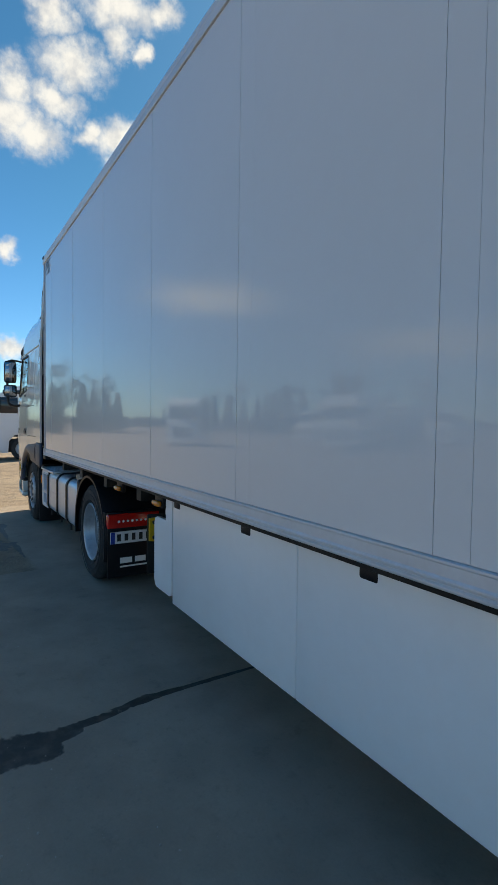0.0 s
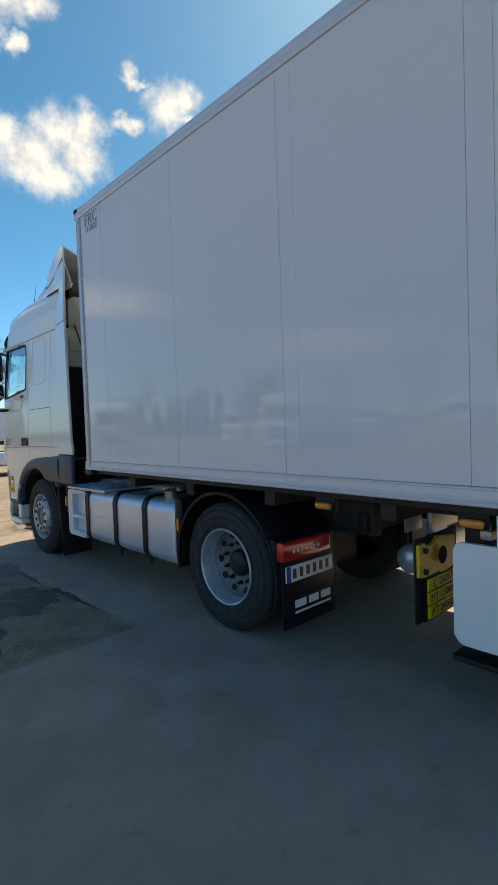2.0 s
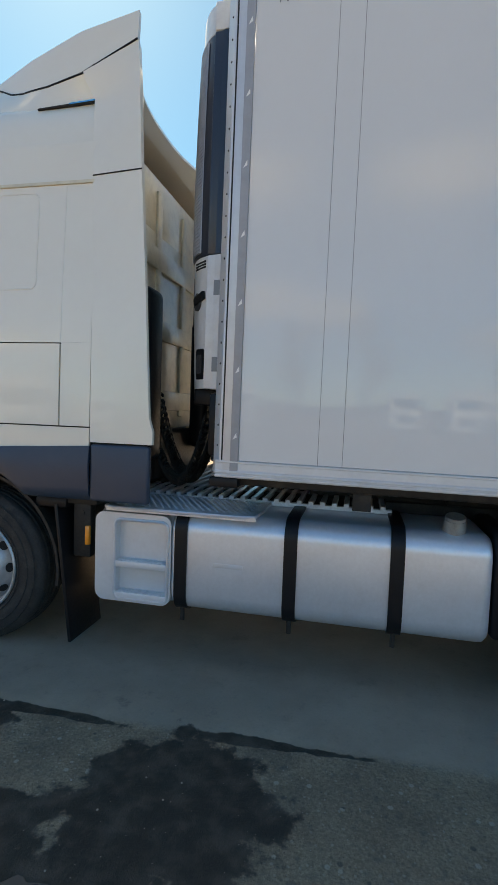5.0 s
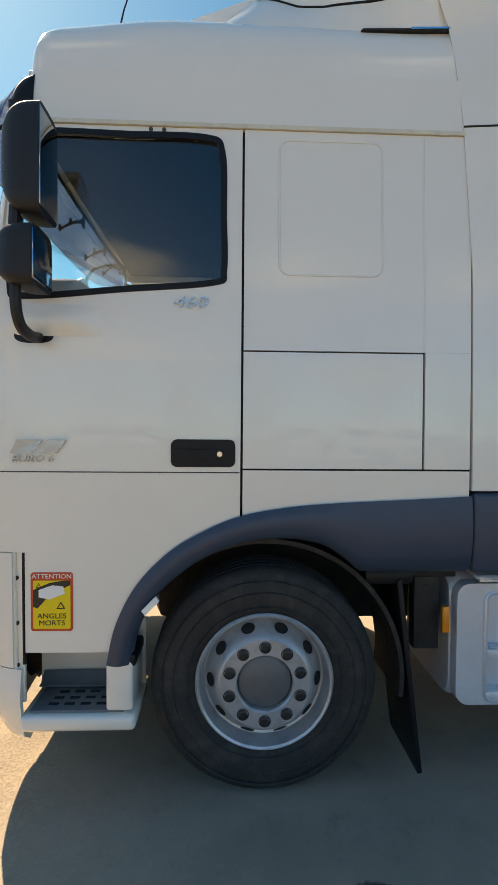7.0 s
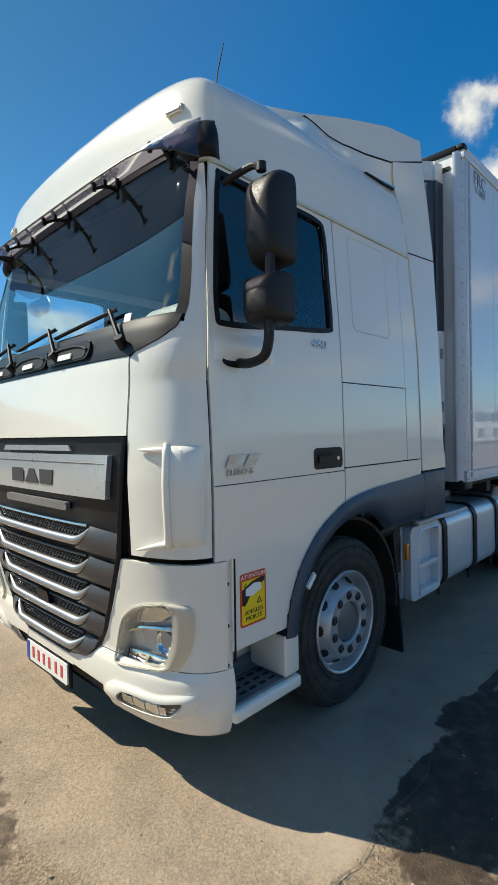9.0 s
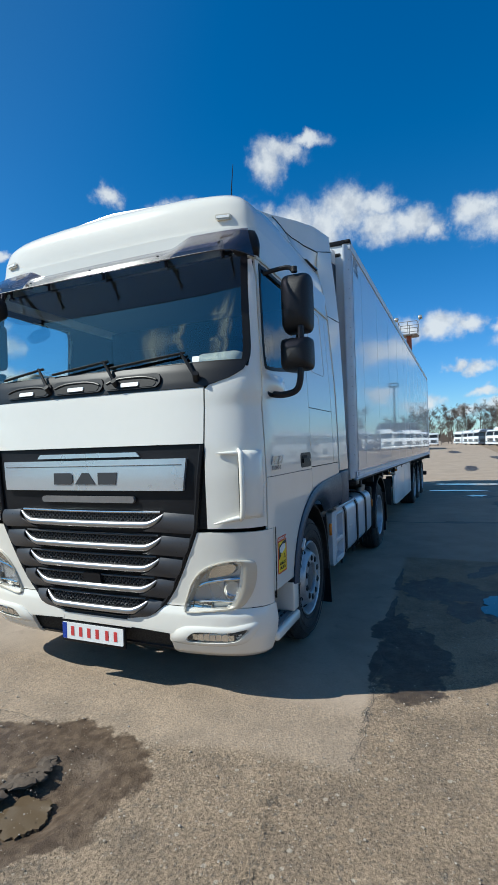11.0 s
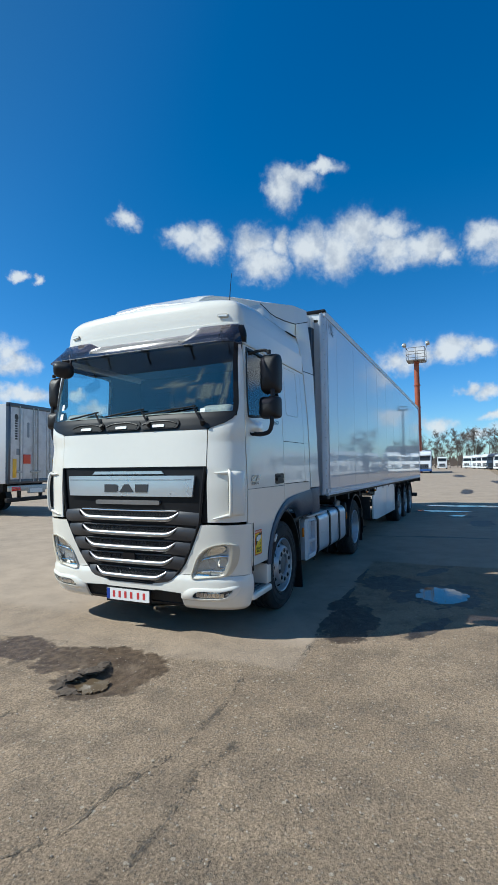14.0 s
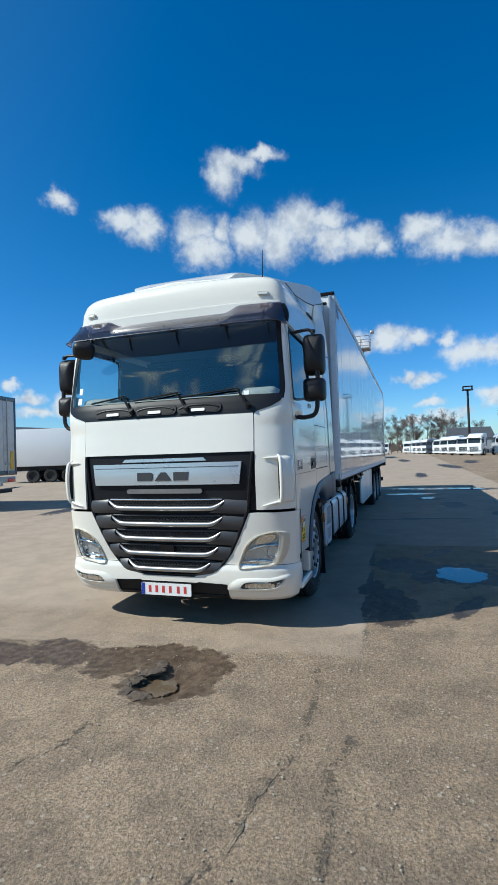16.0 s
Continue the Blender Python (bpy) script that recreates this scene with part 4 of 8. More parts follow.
def on_side(s):
    return lambda a, b, d: side_pt(a, b, d, s)


GAP = 0.005
for s in (1, -1):
    # added inner skin in near-black: draws the shade in gaps between panels
    part("inner_shell", flank(lambda z: seam_x(z) + 0.03, 0.84, 0.72, 2.875, s, lambda x, z: z > arch_top(x) + 0.02 and not (inside(WINDOW, x, z) or inside(grown(WINDOW, 0.03), x, z)), -0.026, 0.01, 0.04), M_HOLE, tractor)
    door = part("door", flank(lambda z: seam_x(z) + 0.013, -0.112 - GAP, 0.68, 2.876, s,
                              lambda x, z: z > arch_top(x) - 0.02 and not inside(WINDOW, x, z) and not (x < -1.03 and z < 1.10) and not (1.434 < z < 1.439 and x < 2)), M_CAB, tractor, "white painted cab door")
    pane(part("window", prism(grown(WINDOW, 0.006), on_side(s), -0.012, -0.006), G_SIDE, door, "dark tinted side window pane", shadow=False), (0, -s, 0))
    part("window_seal", ring(grown(WINDOW, 0.014), grown(WINDOW, -0.012), on_side(s), -0.012, 0.004), M_SEAL, door, "black rubber window seal")
    # handle recess with a lever and a lock
    hx = rrect(-0.405, 1.457, -0.138, 1.572, 0.026)
    part("handle_cup", prism(hx, on_side(s), -0.01, 0.004), M_BLACK, door)
    part("door_handle", prism(rrect(-0.375, 1.492, -0.165, 1.528, 0.012), on_side(s), 0.004, 0.016), M_BLACK, door)
    part("handle_shadow_slot", prism(rrect(-0.375, 1.530, -0.25, 1.553, 0.006), on_side(s), 0.0035, 0.0055), M_HOLE, door)
    lx, ly, lz = side_pt(-0.203, 1.512, 0.014, s)
    part("lock", cyl((lx, ly + s * 0.004, lz), (lx, ly - s * 0.006, lz), 0.011, 16), M_CHROME, door)
    # dark grey tube draws the shade of the door's crease
    part("belt_crease_shade", tube([side_pt(x, 1.434, -0.0005, s) for x in np.linspace(-1.11, -0.12, 24)], 0.0028, 6), M_GREYP, door)
    # panels behind the door
    part("sleeper_panel", flank(-0.112 + GAP, 0.858, 1.945, 2.876, s), M_CAB, tractor, "white sleeper side panel")
    part("sleeper_panel_rear", flank(0.662, 0.858, 1.452, 1.9445, s), M_CAB, tractor)
    locker = part("locker_door", flank(-0.112 + GAP, 0.652, 1.452, 1.938, s), M_CAB, tractor, "white outside locker door")
    part("sill_panel", flank(-0.112 + GAP, 0.858, 1.24, 1.444, s, lambda x, z: z > arch_top(x) - 0.02), M_CAB, tractor)
    part("pressed_bead", tube([side_pt(a, b, 0.0, s) for a, b in rrect(0.04, 2.262, 0.478, 2.836, 0.045, 8)], 0.0045, 8, True), M_CAB, tractor)
    part("panel_crease", tube([side_pt(0.657, z, -0.001, s) for z in np.linspace(1.95, 2.87, 12)], 0.004, 6), M_CAB, tractor)
    part("rain_gutter", flank(-1.04, 0.862, 2.878, 2.896, s, None, 0.010, 0.03, 0.05), M_CREAM, tractor, "cream weathered rain gutter")
    # blue-grey wheel arch and lower fairings
    for i0, i1, nm in ((0, 30, "wheel_arch_trim"), (30, 54, "arch_fairing")):
        o = ARCH_OUT[i0:i1 + 1]
        rows = []
        for k, p in enumerate(o):
            q = ARCH_IN[min(i0 + k, len(ARCH_IN) - 1)] if nm == "wheel_arch_trim" else None
            if q is None:
                x = p[0]
                zi = float(np.interp(x, [w[0] for w in ARCH_IN[30:]], [w[1] for w in ARCH_IN[30:]])) if x < 0.44 else 1.005
                q = (x if x > -0.1 else x, zi)
            row = []
            for u in np.linspace(0, 1, 9):
                a, b = p[0] + (q[0] - p[0]) * u, p[1] + (q[1] - p[1]) * u
                row.append(side_pt(a, b, 0.012 + 0.016 * math.sin(math.pi * min(u * 1.15, 1)) - (0.05 if u == 1 else 0), s))
            rows.append(row)
        P = np.array(rows)
        part(nm, grid(P if s > 0 else P[:, ::-1], None, -0.02 if s < 0 else -0.02), M_BLUEGREY, tractor, "blue-grey plastic wheel arch trim", 50)
    part("arch_marker", prism([(-0.52, 0.865), (-0.505, 0.845), (-0.447, 0.905), (-0.462, 0.925)], on_side(s), 0.02, 0.036), M_STICKWHT, tractor, "small clear side marker")
    y0 = CY - s * 1.270
    part("lower_fairing", box((0.872, y0, 1.012), (1.244, y0 + s * 0.05, 1.352), 0.018, 3), M_BLUEGREY, tractor, "blue-grey lower side fairing")

# side air deflectors behind the cab
for s in (1, -1):
    rows = []
    for z in np.linspace(1.362, 3.655, 60):
        xf = float(np.interp(z, (1.362, 2.3, 2.93, 3.38, 3.535, 3.60, 3.655), (0.868, 0.862, 0.828, 0.79, 0.715, 0.90, 1.086)))
        xr = float(np.interp(z, (1.362, 1.45, 1.50, 2.23, 2.92, 3.40, 3.62, 3.70), (1.262, 1.262, 1.238, 1.197, 1.152, 1.116, 1.096, 1.09)))
        fore = float(np.interp(z, (1.362, 1.9, 2.2, 2.93, 3.2, 3.38, 3.535, 3.655), (1.257, 1.248, 1.238, 1.191, 1.155, 1.115, 1.14, 1.18)))
        aft = float(np.interp(z, (1.362, 2.0, 2.95, 3.35, 3.655), (1.262, 1.255, 1.237, 1.212, 1.182)))
        row = []
        for u in np.linspace(0, 1, 14):
            row.append((xf + (xr - xf) * u, CY - s * (fore + (aft - fore) * u + 0.006 * (1 - u)), z))
        rows.append(row)
    P = np.array(rows)
    if s < 0:
        P = P[:, ::-1]
    part("side_deflector", grid(P[::-1], None, 0.028), M_CAB, tractor, "white side air deflector with chipped rear edge")
    seam = P[40] if s > 0 else P[40][::-1]
    part("deflector_joint", tube([(x, y - s * 0.0005, z) for x, y, z in seam], 0.0045, 6), M_SEAL, tractor)
    # near-black box added behind the slit, so that no light shows through
    part("deflector_backing", box((0.875, CY - s * 1.225, 1.32), (1.235, CY - s * 1.19, 1.40)), M_HOLE, tractor)
    # black pieces added to darken the cab's rear gap and block the sky
    part("gap_cap", box((0.80, CY - s * 1.05, 3.26), (0.92, CY - s * 1.02, 3.48)), M_SEAL, tractor)
    part("gap_backing", grid(np.array([[side_pt(0.82, z, -0.05, s), side_pt(0.91, z, -0.05, s)] for z in np.linspace(1.25, 3.33, 24)]), None, 0.004), M_SEAL, tractor)

# nose panels
def nose_grid(d0, d1, z0, z1, off=0.0, thick=0.02, nd=40, nz=12):
    P = []
    for z in np.linspace(z1, z0, nz):
        a = d0(z) if callable(d0) else d0
        b = d1(z) if callable(d1) else d1
        P.append([front_pt(d, z, off) for d in np.linspace(b, a, nd)])
    return grid(np.array(P)[:, ::-1], None, thick)


def corner_grid(a, b, z0, z1, s, off=0.0, thick=0.02, nt=26, nz=30, keep=None):
    """a(z) and b(z): corner angles between which the panel lies."""
    zs = np.linspace(z1, z0, nz)
    P = np.array([[corner_pt(a(z) + (b(z) - a(z)) * u, z, off(u, z) if callable(off) else off, s) for u in np.linspace(0, 1, nt)] for z in zs])
    if s < 0:
        P = P[:, ::-1]
    return grid(P, keep, thick)


part("inner_nose", nose_grid(-1.12, 1.12, 1.12, 2.05, -0.045, 0.01), M_HOLE, tractor)
part("inner_nose", nose_grid(-0.66, 0.66, 0.44, 1.115, -0.045, 0.01), M_HOLE, tractor)
part("front_panel", nose_grid(-0.905, 0.905, 1.664, 2.022, 0.004), M_CAB, tractor, "white front flap under the windscreen")


def pillar_in(z):
    if z <= 2.03:
        return th_of_d(0.914, z)
    d = float(np.interp(z, (2.03, 2.08, 2.13, 2.20, 2.30, 2.9), (0.914, 1.08, 1.155, 1.178, 1.182, 1.135)))
    return th_of_d(d, z)


for s in (1, -1):
    part("corner_panel", corner_grid(pillar_in, lambda z: th_of_x(seam_x(z), z), 1.125, 2.878, s, 0.0, 0.02, 24, 70), M_CAB, tractor, "white cab corner panel and windscreen pillar")
    # air guide round the corner: a raised blade with an open slot along its inner edge
    zs = np.linspace(1.615, 1.185, 26)
    def blade(u, z):
        if u == 0:
            return -0.004
        v = (z - 1.185) / 0.43
        rise = math.sin(math.pi * min(max(v, 0.0), 1.0)) ** 0.25
        return 0.004 + rise * (0.045 * (1 - u) ** 0.8 + 0.022 * math.sin(math.pi * u))
    part("air_guide", corner_grid(lambda z: th_of_d(1.120, z), lambda z: th_of_x(-1.15, z), 1.185, 1.615, s, blade, 0.016, 16, 26), M_CAB, tractor, "white corner air guide blade")
    slot = corner_grid(lambda z: th_of_d(1.113, z), lambda z: th_of_d(1.116, z), 1.225, 1.575, s, lambda u, z: 0.004 + 0.044 * u, 0.004, 4, 12)
    part("guide_slot", slot, M_HOLE, tractor, "dark slot of the corner air guide")
    lip = [corner_pt(th_of_d(1.117, z), z, 0.004 + 0.047 * math.sin(math.pi * (z - 1.185) / 0.43) ** 0.25, s) for z in zs]
    tail = [corner_pt(th_of_d(d, 1.600), 1.598 + 0.01 * (1.117 - d), 0.012, s) for d in np.linspace(0.985, 1.105, 5)]
    toe = [corner_pt(th_of_d(d, 1.19), 1.196 - 0.25 * (1.117 - d), 0.014, s) for d in np.linspace(1.105, 0.955, 6)]
    part("guide_lip", tube(tail + lip + toe, [0.004, 0.008, 0.011, 0.014, 0.016] + [0.017] * len(lip) + [0.016, 0.014, 0.012, 0.010, 0.008, 0.004], 12), M_CAB, tractor)

# windscreen with its black band, and the cowl under it
SCREEN_TOP = 3.0


def screen_d(z):
    return float(np.interp(z, (2.17, 2.24, 2.88, 3.0), (1.16, 1.172, 1.122, 1.115)))


def screen_rows(grow, off):
    rows = []
    for k in range(29):
        u = k / 28
        rows.append([front_pt((screen_d(z) + grow) * (2 * v - 1), z, off) for v in np.linspace(0, 1, 60) for z in [2.165 - grow + (SCREEN_TOP + grow - 2.165 + grow) * u]])
    return np.array(rows)[::-1]


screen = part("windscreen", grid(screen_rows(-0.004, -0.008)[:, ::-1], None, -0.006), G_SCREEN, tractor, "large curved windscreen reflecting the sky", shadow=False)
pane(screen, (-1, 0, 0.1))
edge = lambda g: [front_pt((screen_d(z) + g) * (2 * v - 1), z, 0.002) for v, z in
                  [(v, 2.165 - g) for v in np.linspace(0, 1, 40)] + [(1, z) for z in np.linspace(2.165, SCREEN_TOP, 16)] + [(v, SCREEN_TOP + g) for v in np.linspace(1, 0, 40)] + [(0, z) for z in np.linspace(SCREEN_TOP, 2.165, 16)]]
eo, ei = edge(0.016), edge(-0.03)
nn = len(eo)
part("windscreen_band", (eo + ei, [(k, (k + 1) % nn, nn + (k + 1) % nn, nn + k) for k in range(nn)]), M_SEAL, screen, "black windscreen border")
part("cowl", nose_grid(lambda z: -float(np.interp(z, (2.025, 2.08, 2.13, 2.20), (0.90, 1.07, 1.15, 1.172))), lambda z: float(np.interp(z, (2.025, 2.08, 2.13, 2.20), (0.90, 1.07, 1.15, 1.172))), 2.025, 2.185, 0.010, 0.02, 60, 12), M_COWL, tractor, "black plastic wiper cowl")
for yc in (1.83, 1.36, 0.90):
    d = CY - yc
    part("cowl_slot", prism(rrect(d - 0.225, 2.046, d + 0.225, 2.142, 0.045), lambda a, b, e: front_pt(a, b, e), 0.0, 0.026), M_COWL, tractor)
    # raised black face, coloured like the shade in an open scoop
    part("cowl_slot_mouth", prism(rrect(d - 0.195, 2.054, d + 0.195, 2.120, 0.030), lambda a, b, e: front_pt(a, b, e), 0.018, 0.0285), M_SEAL, tractor)
    part("cowl_slot_lip", tube([front_pt(d + 0.20 * k, 2.124 - 0.030 * abs(k) ** 3, 0.030) for k in np.linspace(-1, 1, 15)], 0.007, 8), M_COWL, tractor)
    part("foot_bar", prism(rrect(d - 0.075, 2.062, d + 0.065, 2.090, 0.008), lambda a, b, e: front_pt(a, b, e), 0.02, 0.036), M_STICKWHT, tractor, "pale foot bar in the cowl")
for yc, tip in ((1.62, 2.12), (1.02, 1.62), (0.42, 1.10)):
    d0, d1 = CY - yc, CY - tip
    p0, p1, p2 = front_pt(d0, 2.09, 0.03), front_pt(d0 + 0.10 * (1 if d0 > d1 else -1) - 0.18, 2.25, 0.05), front_pt(d1, 2.205, 0.014)
    knee = front_pt(d0 - 0.12, 2.26, 0.055)
    wip = part("wiper_arm", [tube([p0, knee], [0.014, 0.009], 8), cyl(front_pt(d0, 2.07, 0.0), front_pt(d0, 2.11, 0.06), 0.022, 12)], M_BLACK, tractor, "black windscreen wiper")
    a, b = Vector(front_pt(d0 - 0.12 + 0.02, 2.26, 0.030)), Vector(front_pt(d1, 2.20, 0.016))
    part("wiper_blade", [tube([front_pt(d0 - 0.10 + (d1 - d0 + 0.10) * u, 2.262 - 0.055 * u, 0.026) for u in np.linspace(0, 1, 14)], 0.008, 6),
                         tube([front_pt(d0 - 0.10 + (d1 - d0 + 0.10) * u, 2.258 - 0.055 * u, 0.014) for u in np.linspace(0, 1, 14)], 0.004, 6)], M_SEAL, wip)
for d, z, w in ((-1.03, 2.23, 0.05), (-1.03, 2.34, 0.04), (0.83, 2.215, 0.05)):
    part("screen_sticker", prism(rrect(d - w / 2, z - 0.02, d + w / 2, z + 0.02 + (0.03 if d < 0 else 0), 0.005), lambda a, b, e: front_pt(a, b, e), -0.004, -0.002), M_STICKWHT, screen, "small pale windscreen sticker")

# roof: brow and crown, then the spoiler
def roof_lift(x, y):
    u = min(max((x + 1.0) / 0.6, 0.0), 1.0)
    return 0.062 + 0.06 * u * u * (3 - 2 * u) + 0.03 * max(0.0, 1 - ((y - CY) / 1.1) ** 2)


zs = [2.898, 2.97, 3.02, 3.07, 3.10, 3.104, 3.15, 3.20, 3.235, 3.265, 3.29, 3.312, 3.328, 3.335]
ths = np.linspace(0, math.pi / 2, 44)
rows = []
for z in zs:
    step_in = 0.012 if z > 3.102 else 0.0
    tail = 0.857
    right = [corner_pt(t, z, -step_in, 1) for t in ths]
    left = [corner_pt(t, z, -step_in, -1) for t in ths]
    xs = np.linspace(nose(z) + sum(corner(z)[::2]), tail, 30)[1:]
    row = [side_pt(x, z, -step_in, -1) for x in xs[::-1]] + left[::-1] + right[1:] + [side_pt(x, z, -step_in, 1) for x in xs]
    w = min(max((z - 3.05) / 0.285, 0.0), 1.0)
    row = [(x, y, max(zz, 2.898 + 0.124 * min(max((1.125 - abs(y - CY)) / 0.04, 0.0), 1.0) * (x < -0.8))) for x, y, zz in row]
    rows.append([(x, y, zz + w * roof_lift(x, y)) for x, y, zz in row])
P = np.array(rows)
part("roof_shell", grid(P[::-1], None, 0.02), M_CAB, tractor, "white high roof shell")
top = []
for u in np.linspace(0, 1, 14):
    flat = P[-1].copy()
    flat[:, 1] = CY + (P[-1][:, 1] - CY) * (1 - u)
    flat[:, 2] = P[-1][:, 2] + 0.03 * (1 - (1 - u) ** 2)
    top.append(flat)
part("roof_crown", grid(np.array(top)[::-1], None, 0.0), M_CAB, tractor, "white crowned roof")

SP_X = (-1.0, -0.85, -0.78, -0.7, -0.35, -0.04, 0.27, 0.68, 1.09)


def spoiler_w(x):
    return float(np.interp(x, (-1.0, -0.78, -0.70, -0.35, -0.03, 0.30, 0.72, 1.09), (0.48, 0.60, 0.64, 0.83, 0.945, 1.045, 1.128, 1.176)))


def spoiler_mid(x):
    return float(np.interp(x, SP_X, (3.42, 3.50, 3.545, 3.585, 3.675, 3.735, 3.765, 3.78, 3.785)))


def spoiler_edge(x):
    return float(np.interp(x, SP_X, (3.37, 3.47, 3.53, 3.565, 3.61, 3.64, 3.70, 3.78, 3.815)))


def spoiler_seam(x):
    return min(spoiler_edge(x) - 0.004, float(np.interp(x, (-1.0, -0.5, -0.35, -0.15, -0.04, 0.04, 0.14, 0.25, 0.45, 0.712, 1.09), (3.36, 3.40, 3.46, 3.575, 3.618, 3.59, 3.54, 3.518, 3.515, 3.535, 3.655))))


rows = []
for t in np.linspace(0, 1, 60):
    row = []
    for v in np.linspace(-1, 1, 41):
        x = -1.0 + t * (0.77 + 0.32 * abs(v) ** 2.5 + 1.0)
        w, zm, ze, zj = spoiler_w(x), spoiler_mid(x), spoiler_edge(x), spoiler_seam(x)
        row.append((x, CY - v * w, ze + (zm - ze) * (1 - abs(v) ** 5)))
        if abs(v) == 1:
            side = [(x, CY - v * (w + 0.012 * (1 - k)), zj + (ze - zj) * k) for k in (0.0, 0.4, 0.8, 0.93)]
            row = side + row if v < 0 else row + side[::-1]
    rows.append(row)
part("roof_spoiler", grid(np.array(rows), None, -0.02), M_CAB, tractor, "white roof spoiler with a dark joint along its side", 50)
for s in (1, -1):
    part("spoiler_joint", tube([(x, CY - s * (spoiler_w(x) + 0.013), spoiler_seam(x)) for x in np.linspace(-0.04, 1.088, 40)], 0.006, 6), M_SEAL, tractor)
    rows = [[(x, CY - s * (w0 + (spoiler_w(x) + 0.012 - w0) * u ** 1.5), 3.335 + (spoiler_seam(x) - 3.335) * u) for u in np.linspace(0, 1, 10)]
            for x in np.linspace(-0.40, 1.086, 40) for w0 in [1.095]]
    P2 = np.array(rows)
    part("roof_side_fairing", grid(P2 if s > 0 else P2[:, ::-1], None, 0.012), M_CAB, tractor)
    part("roof_slit", prism([(0.40, 3.366), (0.83, 3.378), (0.83, 3.392), (0.41, 3.374)], lambda a, b, e: (a, CY - s * (1.098 + e), b), 0.0, 0.02), M_HOLE, tractor)
    part("roof_clip", prism([(0.62, 3.376), (0.80, 3.384), (0.80, 3.392), (0.62, 3.384)], lambda a, b, e: (a, CY - s * (1.104 + e), b), 0.0, 0.02), M_CHROME, tractor)
    def on_brow(a, b, e):
        x, y, z = front_pt(a, b, e)
        return (x, y, z + min(max((z - 3.05) / 0.285, 0.0), 1.0) * roof_lift(x, y))
    lamp_o = rrect(s * 0.965 - 0.052, 3.148, s * 0.965 + 0.052, 3.18, 0.013)
    rl = part("roof_marker_lamp", prism(lamp_o, on_brow, -0.02, 0.010), M_BEZEL, tractor, "clear roof marker lamp in a pale frame")
    part("marker_lens", prism(grown(lamp_o, -0.009), on_brow, 0.008, 0.016), M_STICKWHT, rl)
ax, ay, az_ = -0.72, 0.40, 3.42
part("antenna", [tube([(ax, ay, az_), (ax + 0.04, ay + 0.008, az_ + 0.19), (ax + 0.10, ay + 0.018, az_ + 0.385)], [0.006, 0.004, 0.0025], 6), cyl((ax, ay, az_ - 0.02), (ax, ay, az_ + 0.03), 0.016, 10)], M_BLACK, tractor, "thin black roof antenna")

# smoked sun visor on struts
def visor_pt(v, u):
    """v across from -1 to 1, u from the brow down to the free edge; the shoulders reach higher up the brow."""
    k = min(max((abs(v) - 0.50) / 0.16, 0.0), 1.0)
    high = 3.030 + 0.062 * k * k * (3 - 2 * k)
    up, lo = front_pt(1.08 * v, high, 0.008), front_pt(1.10 * v, 2.86, 0.0)
    out = 0.20 * (1 - abs(v) ** 26) + 0.04
    x = up[0] + (lo[0] - out - up[0]) * (0.72 * u + 0.28 * u * u) - 0.02 * math.sin(math.pi * u)
    wide = CY - (1.14 + 0.07 * u) * v
    return (x, wide, high - (high - 2.862) * u ** 0.9 + 0.012 * math.sin(math.pi * u))


rows = [[visor_pt(v, u) for v in np.linspace(-1, 1, 81)] for u in np.linspace(0, 1, 12)]
P3 = np.array(rows)
visor = part("sun_visor", grid(P3, None, 0.006), G_VISOR, tractor, "smoked plastic sun visor")
part("visor_lip", tube([p for p in P3[-1]], 0.003, 6), M_GREYP, visor)
for s in (1, -1):
    def cap_off(u, z):
        return 0.004 + 0.050 * math.sin(math.pi * min(max(u, 0.0), 1.0)) ** 0.6 * math.sin(math.pi * min(max((z - 2.905) / 0.185, 0.0), 1.0)) ** 0.45
    part("visor_end_cap", corner_grid(lambda z: th_of_d(0.98 + 0.9 * abs(z - 3.0), z), lambda z: th_of_x(-0.985, z), 2.905, 3.09, s, cap_off, 0.004, 30, 18), M_SEAL, visor, "blunt rounded dark visor end")
for v in (0.86, 0.48, 0.0, -0.48, -0.86):
    root = Vector(front_pt(1.12 * v, 2.985, 0.012))
    toe, heel = Vector(visor_pt(v, 0.62)) - Vector((0, 0, 0.030)), Vector(visor_pt(v, 0.34)) - Vector((0, 0, 0.036))
    part("visor_bracket", [tube([root + Vector((0, 0, -0.03)), root.lerp(heel, 0.5) - Vector((0, 0, 0.012)), heel, toe], [0.015, 0.012, 0.009, 0.007], 8),
                           tube([root + Vector((0, 0, 0.03)), root - Vector((0, 0, 0.075))], [0.009, 0.011], 8)], M_BLACK, visor, "black claw bracket")
    for p in (toe, heel):
        part("bracket_knob", [cyl(p - Vector((0, 0, 0.012)), p + Vector((0, 0, 0.026)), 0.011, 12), cyl(p + Vector((0, 0, 0.026)), p + Vector((0, 0, 0.032)), 0.007, 8)], M_BLACK, visor)

# ---- tractor unit: grille, lamps, bumper, mirrors, steps ----
def on_front(a, b, e):
    return front_pt(a, b, e)


def grille_half(z):
    return float(np.interp(z, (0.490, 0.505, 0.55, 0.62, 0.72, 0.86, 1.0, 1.10, 1.13, 1.66), (0.22, 0.34, 0.49, 0.575, 0.65, 0.725, 0.79, 0.835, 0.845, 0.905)))


